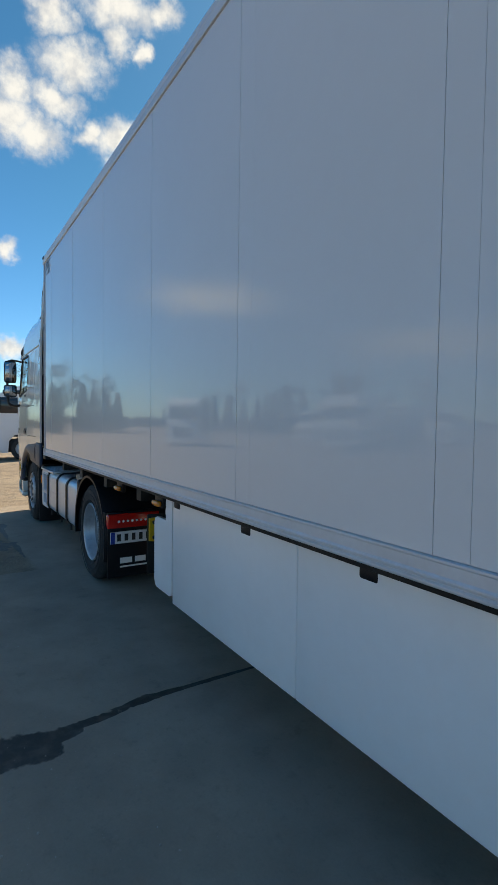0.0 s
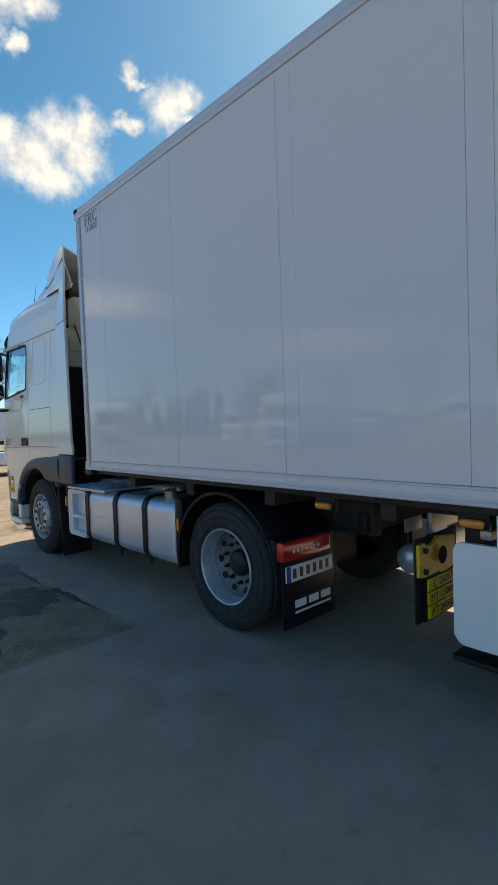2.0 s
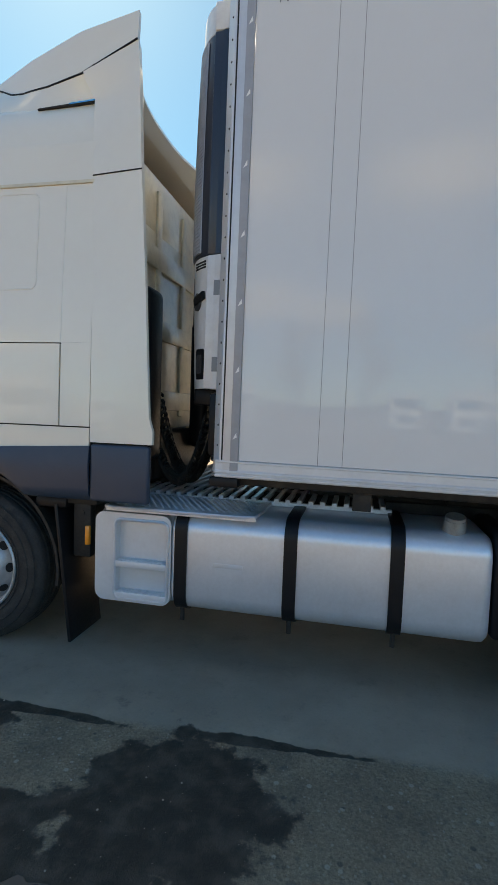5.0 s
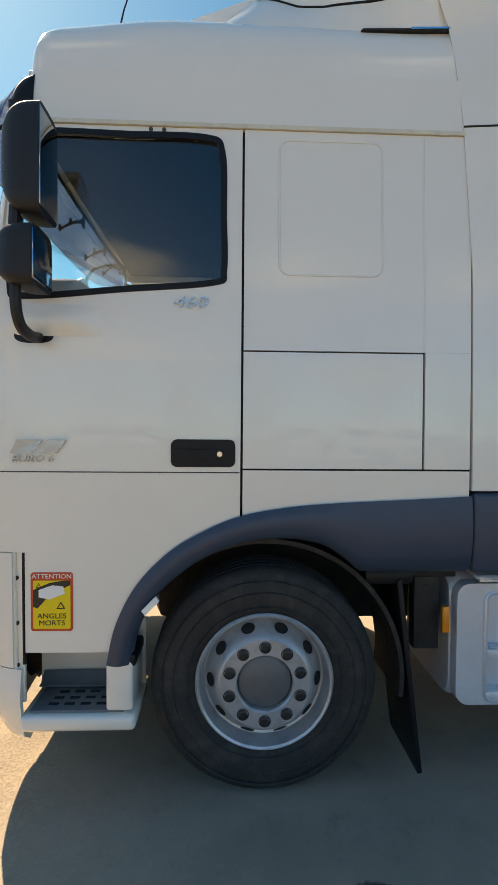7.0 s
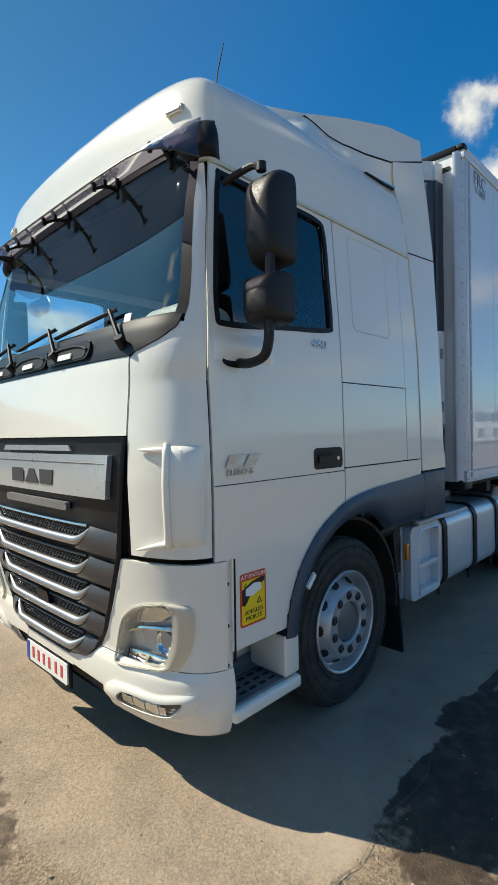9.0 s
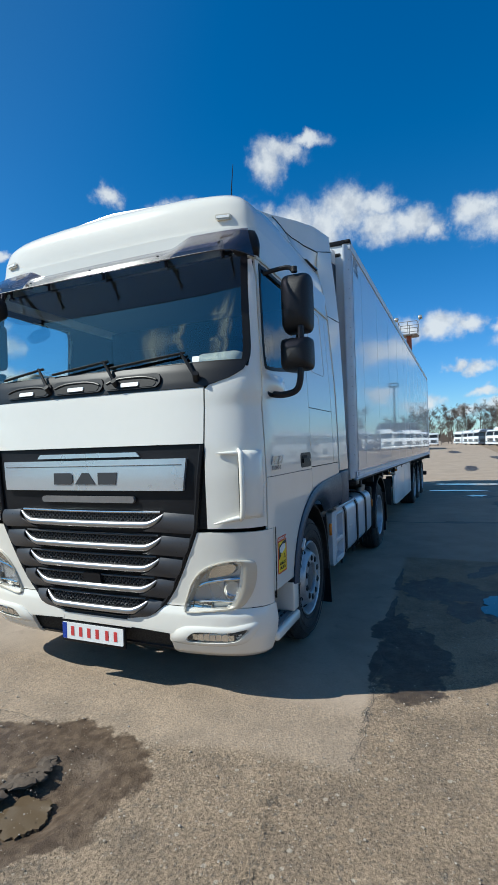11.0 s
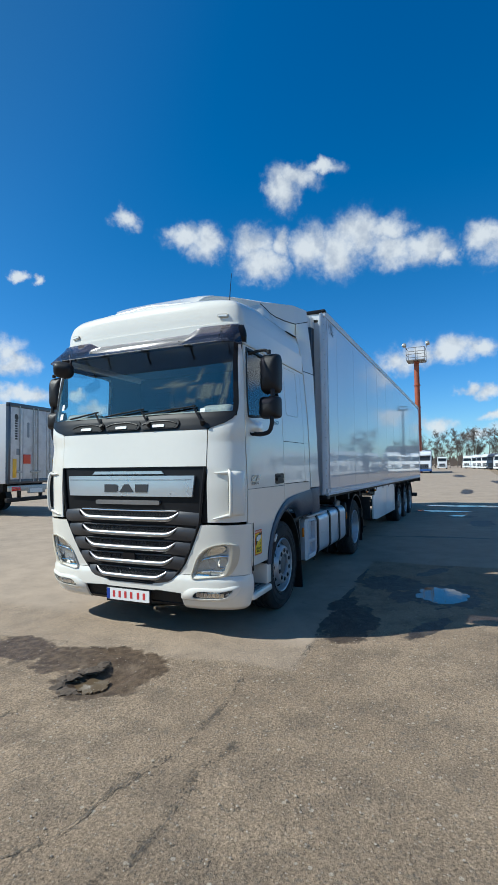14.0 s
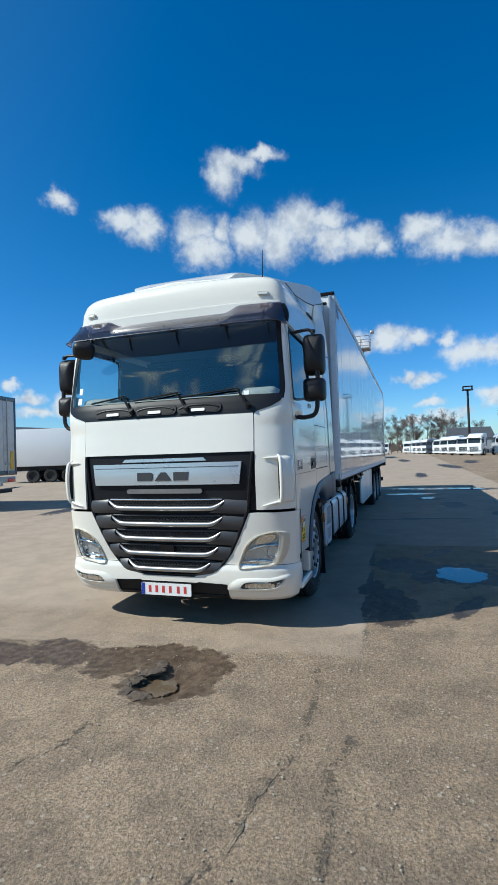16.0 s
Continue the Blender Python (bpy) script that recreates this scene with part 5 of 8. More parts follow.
grille = part("grille", nose_grid(lambda z: -grille_half(z), grille_half, 0.490, 1.658, -0.016, 0.015, 50, 50), M_BLACK, tractor, "black radiator grille with bright bars")
part("grille_border", tube([front_pt(grille_half(z) - 0.012, z, 0.0) for z in np.linspace(1.655, 0.500, 34)] + [front_pt(d, 0.490, 0.0) for d in np.linspace(0.20, -0.20, 14)] + [front_pt(-grille_half(z) + 0.012, z, 0.0) for z in np.linspace(0.500, 1.655, 34)], 0.014, 8), M_BLACK, grille)
badge = part("badge_panel", nose_grid(lambda z: -0.79 + (1.575 - z) * 0.12, lambda z: 0.79 - (1.575 - z) * 0.12, 1.368, 1.575, 0.016, 0.03, 40, 8), M_SILVER, grille, "satin silver badge panel")
# thin dark tube as the shaded line of the panel's fold
part("badge_crease_shade", tube([front_pt(d, 1.535, 0.017) for d in np.linspace(-0.76, 0.76, 24)], 0.003, 6), M_GREYP, badge)
part("upper_trim", nose_grid(lambda z: -0.42 - (1.62 - z), lambda z: 0.42 + (1.62 - z), 1.592, 1.622, 0.008, 0.01, 20, 3), M_SILVER, grille)
# maker's mark as plain shapes
for pts in ([(-0.275, 1.41), (-0.275, 1.49), (-0.125, 1.49), (-0.105, 1.475), (-0.105, 1.425), (-0.125, 1.41)],
            [(-0.085, 1.41), (-0.02, 1.49), (0.035, 1.49), (0.095, 1.41)],
            [(0.115, 1.41), (0.115, 1.49), (0.275, 1.49), (0.262, 1.41)]):
    part("badge_mark", prism(pts, on_front, 0.014, 0.022), M_GREYP, badge, "dark grey plain mark", 0)
part("lower_trim", prism(rrect(-0.40, 1.285, 0.40, 1.328, 0.02), on_front, -0.01, 0.016), M_MASTSTEEL, grille, "grey lower trim")
for k, (z, w) in enumerate(((1.142, 0.615), (0.990, 0.59), (0.845, 0.56), (0.700, 0.525), (0.552, 0.44))):
    ds = np.linspace(-w, w, 45)
    lift = [max(0.0, (abs(d) - (w - 0.13)) / 0.13) for d in ds]
    pts = [front_pt(d, z + 0.006 * (d / w) ** 2 + 0.066 * k ** 1.8, 0.026 - 0.016 * k) for d, k in zip(ds, lift)]
    part("grille_bar", tube(pts, [0.0235 - 0.016 * k ** 2 for k in lift], 10), M_BARSATIN, grille, "bright curved grille bar")
    part("grille_upper_edge", tube([front_pt(d, z + 0.082 + 0.005 * (d / w) ** 2, 0.010) for d in np.linspace(-w + 0.02, w - 0.02, 24)], 0.008, 8), M_GREYP if k else M_CHROME, grille)
    net = []
    for row in range(3):
        for i in range(int(2 * (w - 0.05) / 0.034)):
            d = -w + 0.06 + (i + 0.5 * (row % 2)) * 0.034
            if abs(d) < w - 0.04:
                c = Vector(front_pt(d, z + 0.03 + row * 0.0165, -0.002))
                net.append(lathe([(0.0105, -0.004), (0.0145, -0.004), (0.0145, 0.004), (0.0105, 0.004)], c, 6, "x", True))
    part("grille_mesh", net, M_GREYP, grille, "honeycomb mesh", 0)
    for s in (1, -1):
        rows = []
        for v in np.linspace(0, 1, 9):
            zz = z + 0.082 - 0.118 * v
            g = grille_half(zz) - 0.018
            d0 = w + 0.004 - 0.16 * max(0.0, (v - 0.25) / 0.75) ** 1.6
            rows.append([front_pt(s * (d0 + (g - d0) * u), zz - 0.012 * u, -0.016 + 0.046 * math.sin(math.pi * (0.08 + 0.80 * v)) ** 0.6 * (1 - 0.45 * u)) for u in np.linspace(0, 1, 8)])
        P = np.array(rows)
        part("grille_fin", grid(P if s < 0 else P[:, ::-1], None, 0.008), M_FIN, grille, "", 50)
part("grille_sensor", prism(rrect(-0.075, 0.715, 0.075, 0.79, 0.012), on_front, 0.0, 0.03), M_BLACK, grille, "black radar block")

def lamp_dz(i, j, s):
    """The middle of a cell of the lamp housing panel, as distance from the nose's middle and height."""
    z = 1.098 - (i + 0.5) / 39 * (1.098 - 0.612)
    u = (j + 0.5) / 49
    u = u if s > 0 else 1 - u
    a, b = th_of_d(grille_half(z) + 0.008, z), th_of_x(-1.055, z)
    return CY - corner_pt(a + (b - a) * u, z)[1], z


# bumper: corner housings, lower shell, middle strip
LAMP = spline([(0.705, 0.572), (0.735, 0.70), (0.80, 0.82), (0.90, 0.895), (1.03, 0.930), (1.15, 0.932), (1.195, 0.895), (1.185, 0.765), (1.14, 0.662), (1.07, 0.600), (0.88, 0.575)], 5, True)
LENS = spline([(0.722, 0.584), (0.750, 0.70), (0.812, 0.808), (0.905, 0.880), (1.02, 0.914), (1.075, 0.916), (1.105, 0.885), (1.092, 0.765), (1.055, 0.672), (1.01, 0.614), (0.87, 0.589)], 5, True)
LENS_HOLE = grown(LENS, 0.010)
FOG = spline([(0.730, 0.392), (0.752, 0.440), (0.82, 0.460), (1.00, 0.462), (1.11, 0.482), (1.075, 0.432), (1.02, 0.400), (0.88, 0.388)], 4, True)
for s in (1, -1):
    hous = corner_grid(lambda z: th_of_d(grille_half(z) + 0.008, z), lambda z: th_of_x(-1.055, z), 0.612, 1.098, s, 0.004, 0.02, 50, 40,
                       lambda i, j, s=s: not inside(LENS_HOLE, *lamp_dz(i, j, s)))
    part("lamp_housing_panel", hous, M_CAB, tractor, "white corner panel round the headlamp")
    part("housing_return", flank(-1.07, -1.012, 0.46, 1.105, s, None, -0.014, 0.012, 0.03), M_CAB, tractor, "white return behind the headlamp panel")
    # black tube that draws the shadow gap behind the headlamp panel
    part("housing_gap_shade", tube([side_pt(-1.008, z, -0.004, s) for z in np.linspace(1.10, 0.63, 8)], 0.008, 6), M_SEAL, tractor)
    for zc in (0.62, 0.80, 0.99):
        lx, ly, lz = side_pt(-1.042, zc, -0.012, s)
        part("housing_screw", cyl((lx, ly + s * 0.004, lz), (lx, ly - s * 0.004, lz), 0.009, 12), M_BLACK, tractor)
    part("housing_rear_edge", tube([corner_pt(th_of_x(-1.05, z), z, -0.012, s) for z in np.linspace(1.105, 0.36, 20)], 0.008, 6), M_CAB, tractor)
    part("bumper_corner", corner_grid(lambda z: th_of_d(grille_half(z) + 0.006 if z > 0.49 else (0.285 if z > 0.435 else 0.60), z), lambda z: th_of_x(-1.02, z), 0.262, 0.606, s, lambda u, z: 0.016 * math.sin(math.pi * min(max((z - 0.26) / 0.345, 0), 1)), 0.02, 40, 26), M_CAB, tractor, "white bumper corner")
    lamp = part("headlamp", prism([(s * a, b) for a, b in grown(LENS, 0.009)][::s], on_front, -0.07, -0.06), M_SILVER, tractor, "clear headlamp in a sandy bezel")
    part("lamp_wall", ring([(s * a, b) for a, b in grown(LENS, 0.010)][::s], [(s * a, b) for a, b in grown(LENS, -0.002)][::s], on_front, -0.07, -0.002), M_BEZEL, lamp)
    rim_o, rim_i = grown(LAMP, 0.018), grown(LENS, -0.002)
    P = np.array([[front_pt(s * (a0 + (a1 - a0) * u), b0 + (b1 - b0) * u, 0.020 * math.sin(math.pi * (0.06 + 0.70 * u)) + 0.002) for (a0, b0), (a1, b1) in zip(rim_o + rim_o[:1], rim_i + rim_i[:1])] for u in np.linspace(0, 1, 8)])
    part("bezel", grid(P if s < 0 else P[:, ::-1], None, 0.006), M_BEZEL, lamp, "sandy satin bezel")
    flat = lambda pts: [(s * a, b) for a, b in pts][::s]
    part("upper_reflector", prism(flat(spline([(0.862, 0.800), (0.885, 0.845), (0.94, 0.880), (1.02, 0.893), (1.045, 0.872), (1.02, 0.835), (0.95, 0.812)], 4, True)), on_front, -0.058, -0.036), M_REFLECT, lamp, "bright oval reflector")
    part("reflector_hood", tube([front_pt(s * a, b, -0.03) for a, b in spline([(0.862, 0.800), (0.885, 0.850), (0.94, 0.886), (1.03, 0.899)], 5)], 0.008, 8), M_BEZEL, lamp)
    part("lamp_shelf", tube([front_pt(s * a, b, -0.028) for a, b in spline([(0.79, 0.735), (0.86, 0.768), (0.98, 0.792), (1.09, 0.800)], 5)], [0.004] + [0.011] * 14 + [0.009], 8), M_REFLECT, lamp, "chrome shelf")
    part("middle_reflector", prism(flat([(0.815, 0.675), (0.815, 0.735), (0.86, 0.758), (0.96, 0.775), (0.96, 0.66)]), on_front, -0.060, -0.044), M_SILVER, lamp)
    c = Vector(front_pt(s * 1.015, 0.725, -0.05))
    out = (Vector(front_pt(s * 1.015, 0.725, 0.05)) - c).normalized()
    q = out.to_track_quat("X", "Z").to_matrix().to_4x4()
    part("reflector_bowl", moved(lathe([(0.004, -0.02), (0.03, -0.016), (0.052, 0.0), (0.062, 0.022)], (0, 0, 0), 28, "x"), Matrix.Translation(c) @ q), M_REFLECT, lamp)
    part("projector_lens", moved(lathe([(0.0005, 0.030), (0.016, 0.026), (0.032, 0.012), (0.036, -0.01)], (0, 0, 0), 24, "x"), Matrix.Translation(c) @ q), G_LENS, lamp, shadow=False)
    part("lamp_bar", tube([front_pt(s * a, b, -0.03) for a, b in [(0.80, 0.640), (0.90, 0.650), (1.02, 0.645), (1.085, 0.665)]], 0.009, 8), M_REFLECT, lamp)
    for i in range(5):
        for j in range(2):
            a0, b0 = 0.722 + 0.031 * i + 0.006 * j, 0.590 + 0.026 * j
            part("indicator_facet", prism(flat([(a0, b0), (a0 + 0.027, b0), (a0 + 0.027, b0 + 0.022), (a0, b0 + 0.022)]), on_front, -0.05, -0.030 - 0.005 * (i % 2)), M_REFLECT, lamp, "", 0)
    part("running_light", tube([front_pt(s * a, b, -0.014) for a, b in spline([(0.715, 0.582), (0.86, 0.584), (1.00, 0.605), (1.07, 0.668)], 5)], 0.006, 8), M_CHROME, lamp)
    pane(part("lens_cover", prism([(s * a, b) for a, b in grown(LENS, -0.004)][::s], on_front, 0.000, 0.004), G_LENS, lamp, shadow=False), (-1, 0, 0))
    fog = part("fog_lamp", prism(flat(grown(FOG, 0.004)), on_front, -0.02, 0.021), M_GREYP, tractor, "small clear fog lamp in the bumper")
    frame_o = spline([(0.60, 0.375), (0.68, 0.470), (0.80, 0.492), (1.00, 0.494), (1.17, 0.520), (1.14, 0.440), (1.06, 0.378), (0.86, 0.362)], 4, True)
    P = np.array([[front_pt(s * (a0 + (a1 - a0) * u), b0 + (b1 - b0) * u, 0.010 + 0.023 * math.sin(math.pi * min(1.0, 0.10 + 0.45 * u))) for (a0, b0), (a1, b1) in zip(frame_o + frame_o[:1], FOG + FOG[:1])] for u in np.linspace(0, 1, 6)])
    part("fog_frame", grid(P if s < 0 else P[:, ::-1], None, 0.004), M_CAB, fog)
    for k in range(7):
        a0 = 0.765 + 0.038 * k
        part("fog_facet", prism(flat([(a0, 0.404), (a0 + 0.034, 0.402), (a0 + 0.036, 0.444 + 0.004 * (k % 3)), (a0 + 0.002, 0.442)]), on_front, 0.016, 0.0245 + 0.004 * (k % 2)), M_REFLECT, fog, "", 0)
    pane(part("fog_lens", prism(flat(grown(FOG, -0.003)), on_front, 0.0305, 0.0325), G_LENS, fog, shadow=False), (-1, 0, 0))
part("bumper_middle", nose_grid(-0.30, 0.30, 0.432, 0.486, 0.0145, 0.02, 30, 6), M_CAB, tractor, "white bumper middle strip")
part("lower_inlet", nose_grid(-0.66, 0.66, 0.29, 0.44, -0.03, 0.03, 30, 8), M_HOLE, tractor)
part("under_spoiler", nose_grid(-0.62, 0.62, 0.262, 0.30, -0.02, 0.03, 30, 3), M_BLACK, tractor)
plate = part("front_plate", prism(rrect(-0.30, 0.296, 0.235, 0.412, 0.01), lambda a, b, e: (-1.318 - e, CY - a, b), 0.0, 0.008), M_PLATE, tractor, "white number plate with red print turned to bars")
part("plate_holder", box((-1.318, CY - 0.245, 0.272), (-1.295, CY + 0.31, 0.420), 0.006), M_BLACK, plate)
part("plate_band", prism([(-0.298, 0.298), (-0.26, 0.298), (-0.26, 0.410), (-0.298, 0.410)], lambda a, b, e: (-1.326 - e, CY - a, b), 0.0, 0.002), M_PLATEBLUE, plate)
for k in range(6):
    a = -0.178 + k * 0.073 + (0.012 if k > 3 else 0)
    part("plate_bar", prism([(a - 0.042, 0.322), (a - 0.014, 0.322), (a - 0.014, 0.388), (a - 0.042, 0.388)], lambda a, b, e: (-1.326 - e, CY - a, b), 0.0, 0.002), M_PLATERED, plate)

# door writing and sticker
sx = lambda x, z, off=0.006: Matrix.Translation(side_pt(x, z, off, 1)) @ FACE_LEFT
lettering("power_mark", "460", 0.066, M_BADGE, sx(-0.325, 2.136), tractor, 0.003, stretch=1.45, slant=0.28)
lettering("emission_mark", "EURO 6", 0.040, M_BADGE, sx(-0.965, 1.487), tractor, 0.003, stretch=1.25, slant=0.25)
for pts in ([(-1.055, 1.512), (-0.965, 1.512), (-0.925, 1.566), (-1.03, 1.566)],
            [(-0.94, 1.512), (-0.868, 1.512), (-0.83, 1.566), (-0.905, 1.566)]):
    part("model_mark", prism(pts, on_side(1), 0.004, 0.010), M_BADGE, tractor, "bright plain mark", 0)
stick = part("warning_sticker", prism(rrect(-0.978, 0.772, -0.806, 1.018, 0.012), on_side(1), 0.0005, 0.0025), M_STICKRED, tractor, "red and yellow blind spot warning sticker")
part("sticker_field", prism(rrect(-0.968, 0.782, -0.816, 0.984, 0.006), on_side(1), 0.0025, 0.0035), M_STICKYEL, stick, "yellow field")
part("sticker_stripe", prism([(-0.968, 0.875), (-0.968, 0.945), (-0.90, 0.975), (-0.84, 0.984), (-0.816, 0.984), (-0.816, 0.965), (-0.90, 0.925), (-0.95, 0.868)], on_side(1), 0.0035, 0.0042), M_STICKBLK, stick, "", 0)
part("sticker_lorry", prism([(-0.945, 0.915), (-0.945, 0.945), (-0.89, 0.965), (-0.845, 0.96), (-0.838, 0.93), (-0.87, 0.918), (-0.90, 0.905)], on_side(1), 0.0042, 0.005), M_STICKWHT, stick, "", 0)
lettering("sticker_word", "ATTENTION", 0.026, M_STICKWHT, sx(-0.892, 1.001, 0.0035), stick, 0.0008, stretch=1.12)
lettering("sticker_word", "ANGLES", 0.030, M_STICKBLK, sx(-0.892, 0.835, 0.0040), stick, 0.0008, stretch=1.1)
lettering("sticker_word", "MORTS", 0.030, M_STICKBLK, sx(-0.892, 0.806, 0.0040), stick, 0.0008, stretch=1.1)
for tx, tz, r in ((-0.855, 0.878, 0.018), (-0.945, 0.892, 0.012), (-0.945, 0.962, 0.012)):
    part("sticker_triangle", ring([(tx - r, tz - r * 0.7), (tx + r, tz - r * 0.7), (tx, tz + r)], [(tx - r * 0.62, tz - r * 0.48), (tx + r * 0.62, tz - r * 0.48), (tx, tz + r * 0.62)], on_side(1), 0.0042, 0.005), M_STICKBLK, stick, "", 0)
for x in (-0.50, -0.445):
    lx, ly, lz = side_pt(x, 2.864, 0.0, 1)
    part("screw_cap", cyl((lx, ly + 0.004, lz), (lx, ly - 0.004, lz), 0.009, 12), M_GREYP, tractor)

# entry step under the door
for s in (1, -1):
    Y = lambda d: CY - s * d
    step = part("entry_step", box((-1.03, Y(1.262), 0.345), (-0.548, Y(0.95), 0.415), 0.022, 3), M_CAB, tractor, "white entry step with grey tread")
    part("step_tread", box((-0.995, Y(1.235), 0.412), (-0.60, Y(0.98), 0.428), 0.006), M_STEPGREY, step, "slotted grey tread")
    for i in range(4):
        for j in range(4):
            x, d = -0.93 + j * 0.068 + i * 0.008, 1.195 - i * 0.05
            part("tread_slot", box((x, Y(d), 0.4275), (x + 0.042, Y(d - 0.018), 0.430)), M_HOLE, step, "", 0)
    part("step_back", box((-1.04, Y(0.975), 0.36), (-0.55, Y(0.945), 0.72), 0.01), M_CAB, step)
    part("step_liner", grid(np.array([[(x, Y(0.98 + 0.07 * t), 0.432 + 0.045 * (1 - t) ** 2) for t in np.linspace(0, 1, 6)] for x in np.linspace(-1.02, -0.58, 12)]), None, 0.006), M_STEPGREY, step)
    part("step_block", box((-0.672, Y(1.255), 0.43), (-0.560, Y(1.0), 0.640), 0.014, 3), M_CAB, step)
    part("arch_foot", box((-0.665, Y(1.25), 0.615), (-0.548, Y(1.04), 0.668), 0.012), M_BLACK, tractor)

# mirrors on their arms
def mirror_shell(x0, x1, y0, y1, z0, z1, e=0.33):
    """A rounded housing, narrower towards the front."""
    v, f, m, n = [], [], 12, 32
    for i in range(m + 1):
        u = i / m
        k = (1 - (1 - u) ** 3.2) ** 0.42 if u < 1 else 1.0
        for j in range(n):
            a = math.tau * j / n
            cy_, cz_ = math.copysign(abs(math.cos(a)) ** e, math.cos(a)), math.copysign(abs(math.sin(a)) ** e, math.sin(a))
            v.append((x0 + (x1 - x0) * u, (y0 + y1) / 2 + (y1 - y0) / 2 * cy_ * k * 0.99, (z0 + z1) / 2 + (z1 - z0) / 2 * cz_ * k))
    for i in range(m):
        f += [(i * n + j, i * n + (j + 1) % n, (i + 1) * n + (j + 1) % n, (i + 1) * n + j) for j in range(n)]
    f += [tuple(range(n)), tuple(range(m * n, (m + 1) * n))[::-1]]
    return v, f


def mirrored(geom, s):
    return ([(p[0], CY - s * (CY - p[1]), p[2]) for p in geom[0]], geom[1])


for s in (1, -1):
    big = part("mirror", mirrored(mirror_shell(-1.005, -0.845, -0.245, -0.036, 2.385, 2.785), s), M_MIRRORBLK, tractor, "tall black door mirror housing", 60)
    part("mirror_glass", mirrored(box((-0.850, -0.232, 2.41), (-0.840, -0.050, 2.76), 0.004), s), M_MIRROR, big, "mirror glass")
    small = part("wide_angle_mirror", mirrored(mirror_shell(-1.025, -0.87, -0.247, -0.028, 2.13, 2.352), s), M_MIRRORBLK, tractor, "small black wide-angle mirror housing", 60)
    part("mirror_glass", mirrored(box((-0.875, -0.234, 2.148), (-0.865, -0.042, 2.332), 0.004), s), M_MIRROR, small, "mirror glass")
    for k, g in enumerate((mirrored(tube(spline([(-0.985, 0.06, 2.790), (-0.975, -0.02, 2.806), (-0.965, -0.11, 2.812), (-0.96, -0.15, 2.78)], 5), 0.016, 8), s),
                              mirrored(tube([(-0.95, -0.18, 2.42), (-0.955, -0.18, 2.33)], 0.022, 8), s),
                              mirrored(tube(spline([(-0.955, -0.17, 2.16), (-0.955, -0.165, 2.06), (-0.95, -0.13, 1.995), (-0.945, -0.04, 1.975), (-0.945, 0.04, 1.985)], 5), 0.022, 8), s))):
        seg = part("mirror_arm", g, M_MIRRORBLK, tractor, "black mirror arm")
        arm = seg
    part("arm_foot", mirrored(moved(mirror_shell(-0.02, 0.0, -0.08, 0.08, -0.03, 0.03, 0.8), Matrix.Translation((-0.965, 0.03, 1.99)) @ pose(0, 0, 0, 0, 0, -90)), s), M_BLACK, arm)
    part("foot_fairing", mirrored(grid(np.array([[(x, side_pt(x, z, 0.028 * math.sin(math.pi * (x + 1.09) / 0.40) * math.sin(math.pi * (z - 1.985) / 0.14), 1)[1], z) for x in np.linspace(-1.09, -0.69, 16)] for z in np.linspace(2.12, 1.99, 8)]), None, 0.01), s), M_CAB, arm)
    part("hinge_cap", mirrored(cyl((-0.962, -0.15, 2.775), (-0.962, -0.15, 2.81), 0.022, 14), s), M_MIRRORBLK, arm)
fm = part("front_mirror", moved(mirror_shell(-0.05, 0.05, -0.11, 0.11, -0.09, 0.09, 0.6), Matrix.Translation((-1.385, 2.14, 2.735)) @ pose(0, 0, 0, 12, -35, 20)), M_MIRRORBLK, tractor, "black front view mirror")
part("mirror_glass", moved(box((0.047, -0.09, -0.07), (0.056, 0.09, 0.07), 0.004), Matrix.Translation((-1.385, 2.14, 2.735)) @ pose(0, 0, 0, 12, -35, 20)), M_MIRROR, fm)
part("mirror_arm", tube(spline([front_pt(-0.93, 2.98, 0.01), (-1.26, 2.15, 2.93), (-1.31, 2.09, 2.85), (-1.34, 2.09, 2.76)], 5), 0.014, 8), M_MIRRORBLK, fm)

# what shows through the glass
part("dashboard", [box((-1.19, CY - 1.08, 1.95), (-0.72, CY + 1.08, 2.225), 0.06, 3), box((-0.95, CY - 0.75, 2.12), (-0.70, CY - 0.15, 2.24), 0.05, 3), box((-1.13, CY - 1.09, 2.10), (-0.80, CY - 0.72, 2.285), 0.07, 4), box((-1.13, CY + 0.72, 2.10), (-0.80, CY + 1.09, 2.285), 0.07, 4)], M_DASH, tractor, "grey-beige dashboard")
wheel_c = Matrix.Translation((-0.60, 0.72, 2.12)) @ pose(0, 0, 0, 0, -58, 0)
part("steering_wheel", [moved(lathe([(0.205 + 0.016 * math.cos(a), 0.016 * math.sin(a)) for a in np.linspace(0, math.tau, 9)[:-1]], (0, 0, 0), 32, "x", True), wheel_c),
                        moved(box((-0.02, -0.19, -0.02), (0.015, 0.19, 0.02), 0.01), wheel_c), moved(box((-0.04, -0.07, -0.06), (0.02, 0.07, 0.06), 0.02), wheel_c)], M_BLACK, tractor, "black steering wheel")
for yc in (0.72, 1.85):
    part("seat", [box((-0.45, yc - 0.25, 1.62), (0.08, yc + 0.25, 1.80), 0.06, 3), moved(box((-0.07, -0.25, 0), (0.07, 0.25, 0.72), 0.06, 3), Matrix.Translation((0.08, yc, 1.75)) @ pose(0, 0, 0, 0, 8, 0)), box((0.12, yc - 0.14, 2.46), (0.24, yc + 0.14, 2.66), 0.05, 3)], M_SEAT, tractor, "dark cloth cab seat")
part("cab_floor", box((-1.15, CY - 1.14, 1.35), (0.80, CY + 1.14, 1.40)), M_INTERIOR, tractor)
